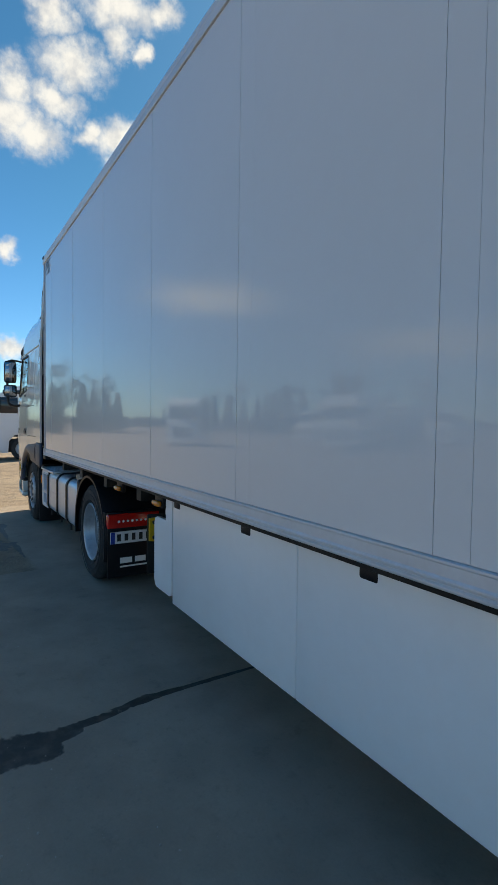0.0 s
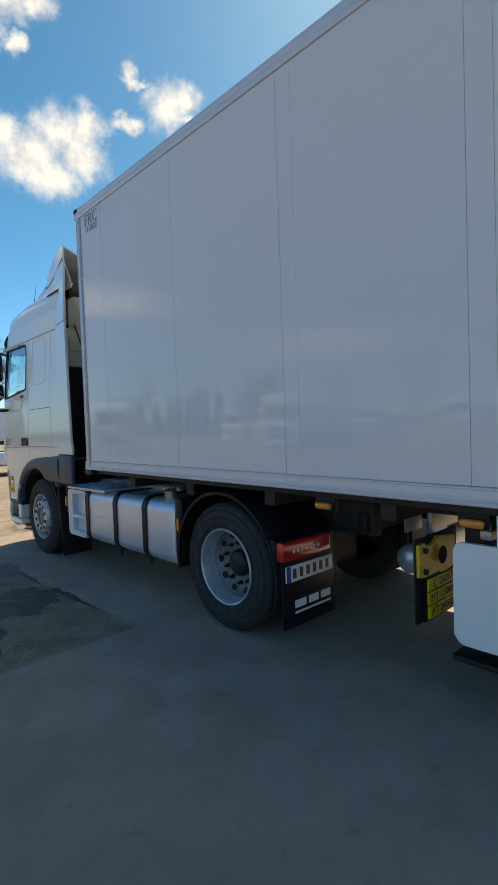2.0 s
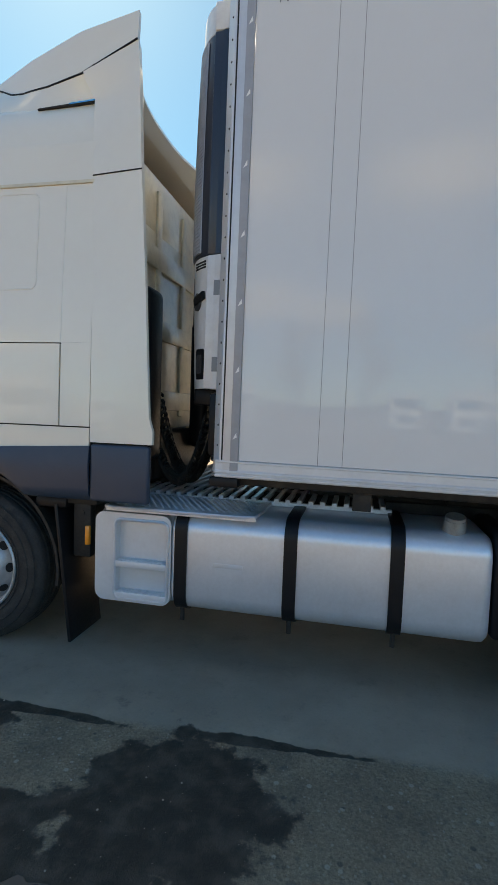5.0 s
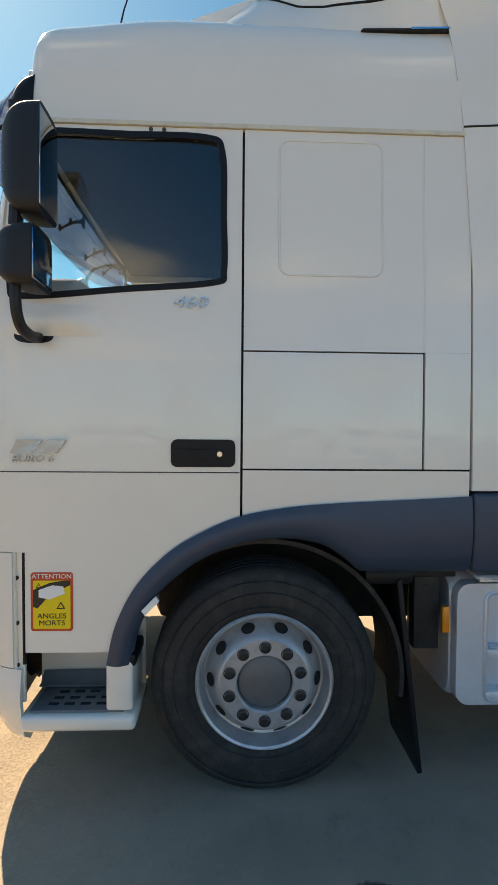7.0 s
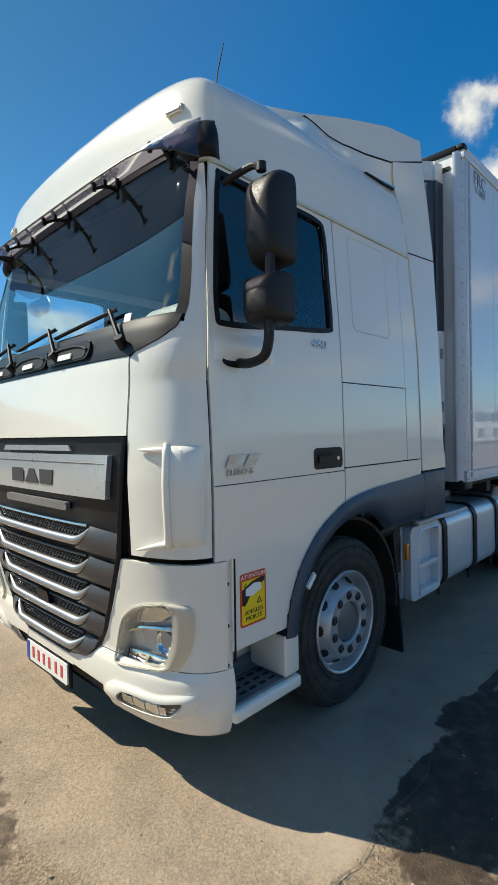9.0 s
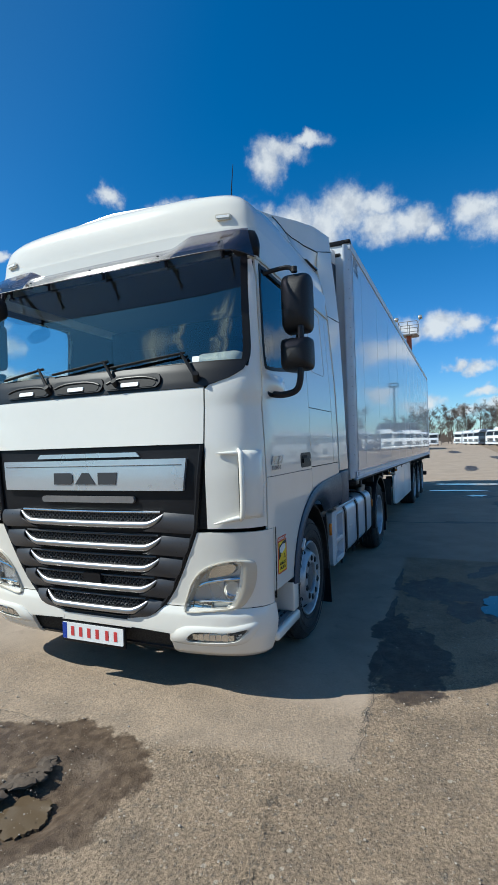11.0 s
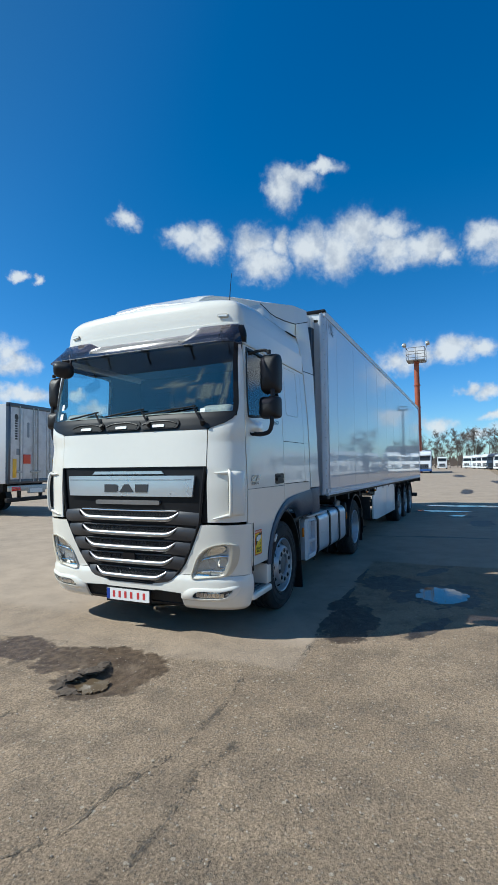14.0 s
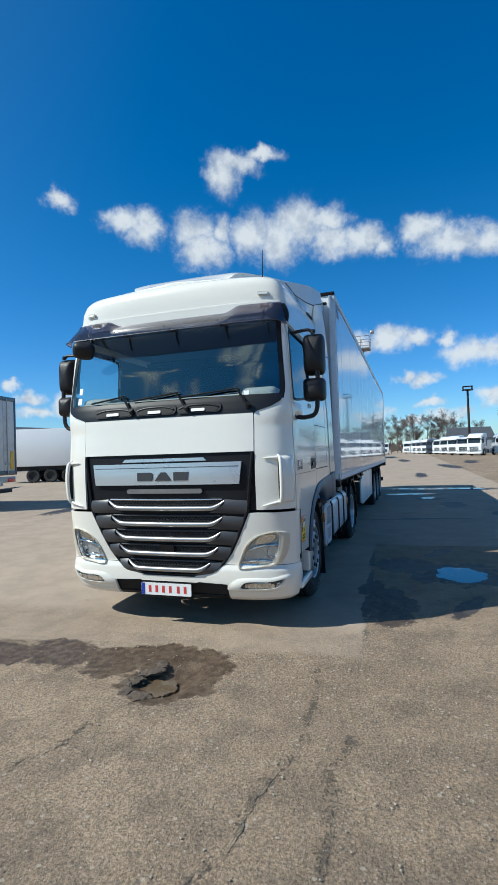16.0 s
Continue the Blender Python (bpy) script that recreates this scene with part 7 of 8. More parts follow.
for y, s in ((TY0, 1), (TY1, -1)):
    # panels: wide sheets with narrow joint strips between them
    edges = [TX0 + 0.135]
    for k in range(11):
        edges += [2.207 + 1.203 * k, 2.336 + 1.203 * k]
    edges += [TX1 - 0.13]
    for a, b in zip(edges, edges[1:]):
        wide = b - a > 0.3
        off = 0.0 if wide else -0.0010
        part("side_panel" if wide else "joint_strip", box((a + 0.0008, y - s * off, Z_PAN0), (b - 0.0008, y + s * 0.03, Z_PAN1), 0.0006, 1), M_TRAILER, trailer, "glossy white side panel" if wide else "")
    # near-black sheet that darkens the joints between the side panels
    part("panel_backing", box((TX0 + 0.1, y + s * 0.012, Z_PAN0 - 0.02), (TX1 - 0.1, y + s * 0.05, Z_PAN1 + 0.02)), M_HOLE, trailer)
    # lower rail in three ridges, upper rail
    prof = [(0.010, 1.205), (-0.004, 1.207), (-0.010, 1.214), (-0.010, 1.221), (-0.004, 1.226), (-0.004, 1.230), (-0.012, 1.236), (-0.012, 1.243), (-0.005, 1.250), (-0.005, 1.287), (-0.009, 1.292), (-0.009, 1.299), (0.0, 1.303), (0.03, 1.303), (0.03, 1.205)]
    n = len(prof)
    v = [(x, y + s * a, b) for x in (TX0 + 0.005, TX1 - 0.005) for a, b in prof]
    f = [(k, (k + 1) % n, n + (k + 1) % n, n + k) for k in range(n)] + [tuple(range(n))[::-1], tuple(range(n, 2 * n))]
    rail = part("lower_rail", (v, f), M_RAIL, trailer, "scuffed aluminium lower rail", 30)
    part("upper_rail", [box((TX0 + 0.005, y - s * 0.012, Z_PAN1 + 0.002), (TX1 - 0.005, y + s * 0.05, 3.930), 0.008), box((TX0 + 0.005, y - s * 0.006, 3.931), (TX1 - 0.005, y + s * 0.06, 3.985), 0.014, 3)], M_RAIL, trailer, "aluminium upper rail")
    # front and rear corner posts with rivets
    post = part("corner_post", [box((TX0 + 0.044, y - s * 0.006, 1.21), (TX0 + 0.134, y + s * 0.05, 3.93), 0.006), ([(px, y + s * py, z) for z in (1.225, 3.93) for px, py in ((TX0 + 0.036, -0.003), (TX0 + 0.026, -0.002), (TX0 - 0.022, 0.052), (TX0 - 0.024, 0.075), (TX0 + 0.036, 0.075))], [(0, 1, 2, 3, 4), (9, 8, 7, 6, 5)] + [(k, (k + 1) % 5, 5 + (k + 1) % 5, 5 + k) for k in range(5)]), box((TX0 + 0.03, y + s * 0.006, 1.22), (TX0 + 0.05, y + s * 0.05, 3.93))], M_RAIL, trailer, "riveted aluminium corner post")
    part("post_groove", box((TX0 + 0.0365, y - s * 0.0008, 1.225), (TX0 + 0.0435, y + s * 0.004, 3.93)), M_HOLE, post)
    for k in range(24):
        z = 1.27 + 0.113 * k
        part("rivet", lathe([(0.0005, -s * 0.004), (0.004, -s * 0.003), (0.0065, 0.0)], (TX0 + 0.010, y + s * 0.0165, z), 8), M_HUB, post)
    part("post_band", box((TX0 + 0.088, y - s * 0.0085, 1.24), (TX0 + 0.134, y - s * 0.002, 3.90), 0.002), M_POSTBAND, post, "grey band with small pale marks")
    for k in range(7):
        z = 1.42 + 0.36 * k
        part("band_mark", prism([(TX0 + 0.100, z), (TX0 + 0.122, z + 0.012), (TX0 + 0.120, z + 0.038), (TX0 + 0.110, z + 0.022)], lambda a, b, e: (a, y - s * e, b), 0.008, 0.0095), M_STICKWHT, post, "", 0)
    part("rear_post", box((TX1 - 0.127, y - s * 0.006, 1.21), (TX1, y + s * 0.06, 3.93), 0.01), M_RAIL, trailer)
    part("corner_cap", box((TX0 - 0.012, y - s * 0.014, 3.94), (TX0 + 0.075, y + s * 0.075, 3.99), 0.018, 3), M_BLACK, trailer, "black corner cap")
    part("corner_foot", box((TX0 - 0.03, y - s * 0.003, 1.150), (TX0 + 0.135, y + s * 0.30, 1.204), 0.010), M_BLACK, trailer)
part("roof", box((TX0, 0.03, 3.93), (TX1, 2.57, 3.978), 0.01), M_TRAILER, trailer)
front_wall = part("front_wall", box((TX0, 0.06, 1.21), (TX0 + 0.06, 2.54, 3.93)), M_TRAILER, trailer, "white front wall")
part("wall_slot", prism(rrect(0.10, 3.80, 0.27, 3.84, 0.018), lambda a, b, e: (TX0 - e, a, b), 0.0, 0.006), M_HOLE, front_wall)
part("front_header", box((TX0 - 0.02, 0.05, 3.93), (TX0 + 0.04, 2.55, 3.985), 0.012), M_BLACK, trailer)
part("box_floor", box((TX0 + 0.02, 0.06, 1.16), (TX1, 2.54, 1.24), 0.01), M_CHASSIS, trailer)
part("rear_door", [box((TX1 - 0.02, 0.06, 1.24), (TX1 + 0.03, 1.295, 3.93), 0.01), box((TX1 - 0.02, 1.305, 1.24), (TX1 + 0.03, 2.54, 3.93), 0.01)], M_TRAILER, trailer)
fw = Matrix.Translation((2.01, -0.0035, 3.79)) @ FACE_LEFT
lettering("class_mark", "FRC", 0.165, M_PRINT, fw, trailer, 0.001, stretch=1.0)
lettering("date_mark", "11-2023", 0.078, M_PRINT, Matrix.Translation((2.01, -0.0035, 3.695)) @ FACE_LEFT, trailer, 0.001, stretch=1.0)

# refrigeration unit on the front wall
rows = []
def unit_x(y, z):
    k = abs(y - 1.3) / 1.14
    return 1.62 - (0.285 + 0.03 * math.sin((z - 1.7) * 1.4)) * (1 - k ** 6) ** 0.5
for z0, z1, nm, mt, lab in ((1.70, 2.47, "unit_lower_cover", M_REEFER, "white lower unit cover"), (2.475, 3.70, "unit_grille_body", M_REEFDARK, "dark condenser cover"), (3.705, 3.86, "unit_cap", M_REEFER, "white unit cap")):
    P = np.array([[(unit_x(y, z), y, z) for y in 1.3 - 1.14 * np.cos(np.linspace(0, math.pi, 50)) * 0.99999] for z in np.linspace(z1, z0, 16)])
    body = part(nm, [grid(P, None, -0.02), box((1.50, 0.17, z0), (1.625, 2.43, z1), 0.01)], mt, trailer, lab)
    if nm == "unit_grille_body":
        slats = []
        for k in range(58):
            z = 2.50 + k * 0.0205
            slats.append(tube([(unit_x(y, z) - 0.008, y, z) for y in 1.3 - 1.14 * np.cos(np.linspace(0.34, math.pi - 0.34, 40))], 0.0048, 5))
        for k in range(38):
            y = 1.3 - 1.14 * math.cos(0.34 + 0.028 * k) * 0.999
            slats.append(tube([(unit_x(y, z) - 0.008, y, z) for z in np.linspace(2.50, 3.68, 14)], 0.0045, 5))
        part("unit_louvre", slats, M_MESH, body, "bright perforated mesh")
    if nm == "unit_lower_cover":
        def on_unit(a, b, e):
            y = 1.3 - 1.14 * math.cos(a) * 0.99999
            return (unit_x(y, b) - 0.75 * e, y - 0.65 * e, b)
        for z in (1.80, 2.24):
            part("unit_label", prism([(0.055, z), (0.135, z), (0.135, z + 0.085), (0.055, z + 0.085)], on_unit, 0.001, 0.003), M_PRINT, body, "worn grey label", 0)
        for k in range(3):
            part("unit_vent", prism([(0.26, 2.405 + 0.016 * k), (0.46, 2.405 + 0.016 * k), (0.46, 2.415 + 0.016 * k), (0.26, 2.415 + 0.016 * k)], on_unit, 0.0, 0.006), M_BLACK, body, "", 0)
        part("unit_lock", prism([(0.40 + 0.075 * math.cos(q), 2.215 + 0.052 * math.sin(q)) for q in np.linspace(0, math.tau, 25)[:-1]], on_unit, 0.0, 0.012), M_GREYP, body, "dark round cover lock")
        part("lock_lever", prism([(0.24, 2.225), (0.42, 2.195), (0.43, 2.235), (0.25, 2.268)], on_unit, 0.008, 0.026), M_BLACK, body, "black lever")
        part("grab_recess", prism(rrect(0.25, 1.755, 0.42, 1.935, 0.03), on_unit, 0.0, 0.008), M_BLACK, body, "black grab recess")
        part("recess_bar", prism(rrect(0.29, 1.79, 0.38, 1.90, 0.02), on_unit, 0.006, 0.014), M_GREYP, body)
part("unit_bracket", [box((1.40, 0.3, 1.60), (1.64, 0.45, 1.71), 0.02), box((1.54, 0.16, 1.30), (1.63, 0.32, 1.68), 0.03), box((1.45, 0.5, 1.5), (1.63, 2.1, 1.66), 0.02)], M_BLACK, trailer)
part("coupling_plate", [box((1.60, 1.0, 1.30), (1.64, 1.6, 1.55), 0.01)] + [cyl((1.60, y, 1.42), (1.54, y, 1.40), 0.03, 12) for y in (1.1, 1.25, 1.4)], M_RED, trailer)

# underframe, landing legs, axles
part("underframe", [box((2.1, 0.85, 0.98), (14.9, 0.99, 1.17), 0.01), box((2.1, 1.61, 0.98), (14.9, 1.75, 1.17), 0.01)] + [box((x, 0.10, 1.06), (x + 0.10, 2.5, 1.17)) for x in np.arange(2.4, 14.9, 0.95)], M_CHASSIS, trailer, "black trailer underframe")
for y in (0.42, 2.18):
    part("landing_leg", [box((5.62, y - 0.07, 0.62), (5.78, y + 0.07, 1.15), 0.015), box((5.64, y - 0.05, 0.32), (5.76, y + 0.05, 0.66), 0.01), box((5.56, y - 0.13, 0.27), (5.84, y + 0.13, 0.31), 0.02)], M_CHASSIS, trailer, "black landing leg")
part("leg_brace", box((5.60, 0.42, 0.86), (5.68, 2.18, 0.96)), M_CHASSIS, trailer)
ybox = [(0.13, 0.755), (0.13, 0.935), (0.185, 0.94), (0.215, 0.915), (0.30, 0.925), (0.345, 0.955), (0.56, 0.93), (0.56, 0.75), (0.40, 0.725), (0.34, 0.75), (0.20, 0.745)]
yb = part("lashing_plate", prism(ybox, lambda a, b, e: (5.47 - e, a, b), 0.0, 0.02), M_YELLOW, trailer, "yellow steel plate with a round hole", 20)
# black disc laid on the plate for the hole's darkness
part("plate_hole", cyl((5.4895, 0.36, 0.845), (5.4915, 0.36, 0.845), 0.052, 20), M_HOLE, yb)
for y, z in ((0.165, 0.905), (0.165, 0.785)):
    part("plate_bolt", cyl((5.48, y, z), (5.498, y, z), 0.018, 6), M_HUB, yb)
part("plate_back", box((5.435, 0.12, 0.485), (5.448, 0.63, 0.965), 0.004), M_CHASSIS, trailer)
wp = part("load_plate", [box((5.47, 0.205, 0.505 + 0.078 * k), (5.482, 0.60, 0.575 + 0.078 * k), 0.003) for k in range(3)], M_STICKYEL, trailer, "yellow load rating plate")
part("load_plate_back", box((5.455, 0.19, 0.49), (5.469, 0.62, 0.75)), M_BLACK, wp)
for k, words in enumerate(("AT 24000 kg", "MT 15000 kg", "L  29897kg")):
    lettering("load_words", words, 0.066, M_STICKBLK, Matrix.Translation((5.4835, 0.402, 0.54 + 0.078 * k)) @ FACE_REAR, wp, 0.001)
for x in (9.75, 11.06, 12.37):
    for y, s in ((0.075, 1), (2.525, -1)):
        w = part("axle_end", cyl((x, y + s * 0.25, 0.515), (x, y + s * 1.1, 0.515), 0.07, 12), M_CHASSIS, trailer)
        c = (x, y, 0.515)
        part("tyre", lathe([(a, s * b) for a, b in tyre_profile(0.50, 0.385, 0.302)], c, 56), M_RUBBER, w, "wide black trailer tyre", 50)
        rim = part("rim", lathe([(0.302, s * 0.045), (0.306, s * 0.012), (0.296, s * 0.004), (0.286, s * 0.010), (0.276, s * 0.06), (0.262, s * 0.10), (0.22, s * 0.12), (0.12, s * 0.12)], c, 56), M_RIM, w, "silver trailer wheel rim", 30)
        part("hub", lathe([(0.118, s * 0.12), (0.11, s * 0.03), (0.09, s * 0.015), (0.001, s * 0.01)], c, 28), M_HUB, rim)
        for k in range(10):
            a = math.tau * (k + 0.5) / 10
            p = Vector(c) + Vector((math.cos(a) * 0.163, s * 0.12, math.sin(a) * 0.163))
            part("wheel_nut", cyl(p, p + Vector((0, -s * 0.03, 0)), 0.017, 6), M_HUB, rim)
        rows = [[(x + 0.57 * math.cos(a), y + s * d, 0.50 + 0.57 * math.sin(a)) for d in (0.0, 0.4)] for a in np.linspace(radians(15), radians(165), 18)]
        part("trailer_mudguard", grid(np.array(rows), None, 0.012), M_BLACK, trailer)
for y in (0.12, 2.08):
    part("rear_mudflap", box((13.05, y, 0.2), (13.07, y + 0.42, 0.85), 0.005), M_BLACK, trailer)
part("rear_bumper", [box((14.7, 0.1, 0.48), (14.82, 2.5, 0.62), 0.02), box((14.6, 0.7, 0.55), (14.72, 0.85, 1.1)), box((14.6, 1.75, 0.55), (14.72, 1.9, 1.1)), box((15.02, 0.0, 1.06), (15.16, 2.6, 1.20), 0.02)], M_CHASSIS, trailer, "black rear underrun bar")

# side skirts and what hangs on them
for y, s in ((0.09, 1), (2.51, -1)):
    part("skirt_panel", [prism([(5.700, 0.482), (5.725, 0.470), (5.965, 0.470), (5.990, 0.482), (6.002, 0.507), (6.002, 1.192), (5.895, 1.192), (5.895, 1.0), (5.725, 1.0), (5.690, 0.985), (5.675, 0.950), (5.675, 0.517)], lambda a, b, e: (a, y + s * e, b), 0.0, 0.03)], M_SKIRT, trailer, "short white skirt panel with rounded corner")
    for a, b in ((6.018, 7.427), (7.430, 8.86)):
        part("skirt_panel", box((a, y, 0.434), (b, y + s * 0.03, 1.192), 0.008, 3), M_SKIRT, trailer, "white side skirt panel")
    for x in (6.04, 6.93, 7.82, 8.7):
        arm_ = [box((x - 0.14, y - s * 0.003, 1.160), (x + 0.02, y + s * 0.04, 1.182), 0.006)] if x > 6.5 else []
        part("skirt_hanger", [box((x, y - s * 0.005, 1.110), (x + 0.10, y + s * 0.04, 1.165), 0.012)] + arm_, M_BLACK, trailer, "black skirt hanger")
    part("skirt_frame", box((5.70, y + s * 0.06, 1.09), (8.86, y + s * 0.12, 1.18)), M_CHASSIS, trailer)
    for k in range(3):
        part("skirt_foot", box((6.2 + 0.9 * k, y + s * 0.05, 0.40), (6.28 + 0.9 * k, y + s * 0.10, 1.1)), M_CHASSIS, trailer)
    for x in (4.80, 5.725):
        mk = part("side_marker", box((x, y - s * 0.05, 1.088), (x + 0.125, y - s * 0.01, 1.132), 0.018, 3), M_ORANGE, trailer, "amber side marker lamp")
        part("marker_base", box((x - 0.015, y - s * 0.012, 1.08), (x + 0.14, y + s * 0.02, 1.19), 0.006), M_BLACK, mk)
    part("gas_cylinder", [box((5.80, y + s * 0.03, 1.02), (5.86, y + s * 0.10, 1.07), 0.01)], M_STEEL, trailer)

# ---- round the yard: parked vehicles, mast, trees, halls ----
def far_truck(name, label, group, paint, cabtop=3.7, body=0.0, body_mat=None, lower=None):
    """A parked truck that faces -x, its front wheels at the origin; body: length of a box behind the cab."""
    e = thing(name, label, "truck", group)
    prof = [(0.95, 0.95), (0.95, cabtop - 0.05), (0.3, cabtop), (-0.5, cabtop - 0.12), (-0.95, cabtop - 0.45), (-1.06, 2.85), (-1.22, 2.05), (-1.30, 1.5), (-1.30, 0.45), (-1.18, 0.32), (-0.60, 0.32), (-0.56, 0.85), (-0.35, 1.10), (0.0, 1.18), (0.35, 1.10), (0.55, 0.95)]
    v = [(x, y, z) for y, k in ((-1.22, 1), (1.22, 1)) for x, z in prof]
    n = len(prof)
    bm = bmesh.new()
    for p in v:
        bm.verts.new(p)
    bm.verts.ensure_lookup_table()
    for f in [tuple(range(n))[::-1], tuple(range(n, 2 * n))] + [(k, (k + 1) % n, n + (k + 1) % n, n + k) for k in range(n)]:
        bm.faces.new([bm.verts[i] for i in f])
    bmesh.ops.recalc_face_normals(bm, faces=bm.faces)
    bmesh.ops.bevel(bm, geom=[ed for ed in bm.edges if abs(ed.verts[0].co.y - ed.verts[1].co.y) < 0.01 and ed.calc_length() > 0.05], offset=0.08, segments=2, affect="EDGES")
    cabg = [w.co.copy() for w in bm.verts], None
    bm.verts.ensure_lookup_table()
    cabg = ([w.co.copy() for w in bm.verts], [tuple(w.index for w in f.verts) for f in bm.faces])
    bm.free()
    cab = part("cab", cabg, paint, e)
    slope = lambda z: float(np.interp(z, (2.05, 2.85), (-1.22, -1.06))) - 0.012
    part("windscreen", ([(slope(2.10), -1.05, 2.10), (slope(2.10), 1.05, 2.10), (slope(2.82), 1.0, 2.82), (slope(2.82), -1.0, 2.82), (slope(2.10) + 0.02, -1.05, 2.10), (slope(2.10) + 0.02, 1.05, 2.10), (slope(2.82) + 0.02, 1.0, 2.82), (slope(2.82) + 0.02, -1.0, 2.82)], [(0, 1, 2, 3), (7, 6, 5, 4), (0, 4, 5, 1), (1, 5, 6, 2), (2, 6, 7, 3), (3, 7, 4, 0)]), M_WINDARK, cab, "", 0)
    part("sun_visor", box((-1.35, -1.1, 2.86), (-1.02, 1.1, 2.96), 0.02), M_BLACK, cab)
    part("grille", [box((-1.33, -0.75, 0.70 + 0.17 * k), (-1.295, 0.75, 0.82 + 0.17 * k), 0.01) for k in range(5)], M_BLACK, cab)
    part("bumper", box((-1.36, -1.23, 0.32), (-1.0, 1.23, 0.66), 0.05), lower or paint, cab)
    for s in (1, -1):
        part("side_window", box((-0.95, -s * 1.222, 2.08), (-0.20, -s * 1.236, 2.78), 0.004), M_WINDARK, cab)
        part("headlamp", box((-1.335, -s * 1.12, 0.70), (-1.29, -s * 0.82, 0.92), 0.02), M_REFLECT, cab)
        part("mirror", [box((-1.12, -s * 1.36, 2.1), (-0.98, -s * 1.55, 2.75), 0.04), box((-1.06, -s * 1.2, 2.78), (-1.02, -s * 1.5, 2.82))], M_BLACK, cab)
        part("air_duct", box((0.62, -s * 1.222, 1.55), (0.74, -s * 1.236, 2.85), 0.004), M_BLACK, cab)
        part("door_handle", box((-0.16, -s * 1.222, 1.62), (-0.02, -s * 1.238, 1.76), 0.006), M_BLACK, cab)
        part("roof_window", box((-0.80, -s * 1.222, 2.93), (-0.10, -s * 1.234, 3.10), 0.004), M_WINDARK, cab)
        part("battery_box", box((1.02, -s * 1.20, 0.42), (1.50, -s * 1.10, 0.98), 0.02), M_BLACK, e)
        part("tank", box((0.95, -s * 1.18, 0.38), (2.9, -s * 0.6, 0.95), 0.1, 3), M_ALU, e)
        for x in (0.0, 3.7):
            w = part("wheel", lathe([(0.30, 0.06 * s), (0.31, 0.01 * s), (0.46, 0.0), (0.50, 0.04 * s), (0.50, 0.28 * s), (0.3, 0.3 * s)], (x, -s * 1.19, 0.5), 26), M_RUBBER, e)
            part("rim", lathe([(0.305, 0.02 * s), (0.27, 0.08 * s), (0.18, 0.02 * s if x == 0 else 0.14 * s), (0.1, 0.02 * s if x == 0 else 0.14 * s), (0.001, 0.04 * s)], (x, -s * 1.19, 0.5), 22), M_RIM, w)
        part("mudguard", box((3.1, -s * 1.2, 1.0), (4.5, -s * 0.7, 1.08), 0.03), M_BLACK, e)
    part("chassis", [box((0.5, -0.45, 0.7), (4.6, 0.45, 0.98), 0.02), box((-0.9, -1.0, 0.35), (0.5, 1.0, 0.9), 0.05)], M_CHASSIS, e)
    if body:
        part("box_body", box((1.5, -1.28, 1.2), (1.5 + body, 1.28, 3.95), 0.03), body_mat or M_TRAILER, e)
        part("underframe", [box((2.0, -1.0, 0.9), (1.4 + body, 1.0, 1.2)), box((5.5, -1.2, 0.45), (8.4, -1.16, 1.15)), box((5.5, 1.16, 0.45), (8.4, 1.2, 1.15))], M_CHASSIS, e)
        for s in (1, -1):
            for x in (9.6, 10.9, 12.2):
                if x < body + 0.5:
                    part("wheel", lathe([(0.001, 0.1 * s), (0.28, 0.08 * s), (0.31, 0.01 * s), (0.46, 0.0), (0.50, 0.04 * s), (0.50, 0.3 * s)], (x, -s * 1.19, 0.5), 24), M_RUBBER, e)
    return e


def place(x, y, heading):
    """heading: degrees from -x, anticlockwise, of the way that it faces."""
    return pose(x, y, 0, 0, 0, heading)


ROW = "trucks parked in a row"
white_a = far_truck("parked_truck", "white high-roof tractor unit parked in a row", ROW, M_CARWHITE, 3.75)
white_b = far_truck("parked_truck", "white low-roof tractor unit parked in a row", ROW, M_CARWHITE, 3.35)
dark_a = far_truck("parked_truck", "dark blue tractor unit parked in a row", ROW, M_DARKPAINT, 3.6)
white_t = far_truck("parked_truck", "white truck with box trailer parked in a row", ROW, M_CARWHITE, 3.75, 13.4)
blue_a = far_truck("parked_truck", "white truck with blue bumper parked facing the yard", ROW, M_CARWHITE, 3.75, 13.4, None, M_BLUEPAINT)
kinds = [white_a, white_b, white_a, dark_a, white_b, white_a, white_t, white_b, white_a, white_a, dark_a, white_b]
rng = random.Random(11)
first = {}
for i in range(24):
    k = kinds[i % len(kinds)] if i < 15 else (white_a, white_b, dark_a, white_a, white_b, white_a)[i % 6]
    if i < 15:
        m = place(40 + 4.05 * i + rng.uniform(-0.3, 0.3), -16.0 - 0.0155 * i + rng.uniform(-0.5, 0.5), 270 + rng.uniform(-3, 3))
    else:
        j = i - 15
        m = place(86.2 + 6.6 * j + rng.uniform(-0.5, 0.5), -11.6 + 1.12 * j, 325 + rng.uniform(-5, 5))
    if k not in first:
        first[k] = True
        k.matrix_basis = m
    else:
        copy_thing(k, m)
blue_a.matrix_basis = place(84, 6.0, 4)
copy_thing(white_b, place(139.9, 6.2, 2))
copy_thing(white_a, place(152, -0.3, -30))
copy_thing(white_b, place(-16.2, 2.15, 82.0))
copy_thing(white_t, place(-42, -2, 75))
copy_thing(white_t, place(29.1, 14.2, 107.5))
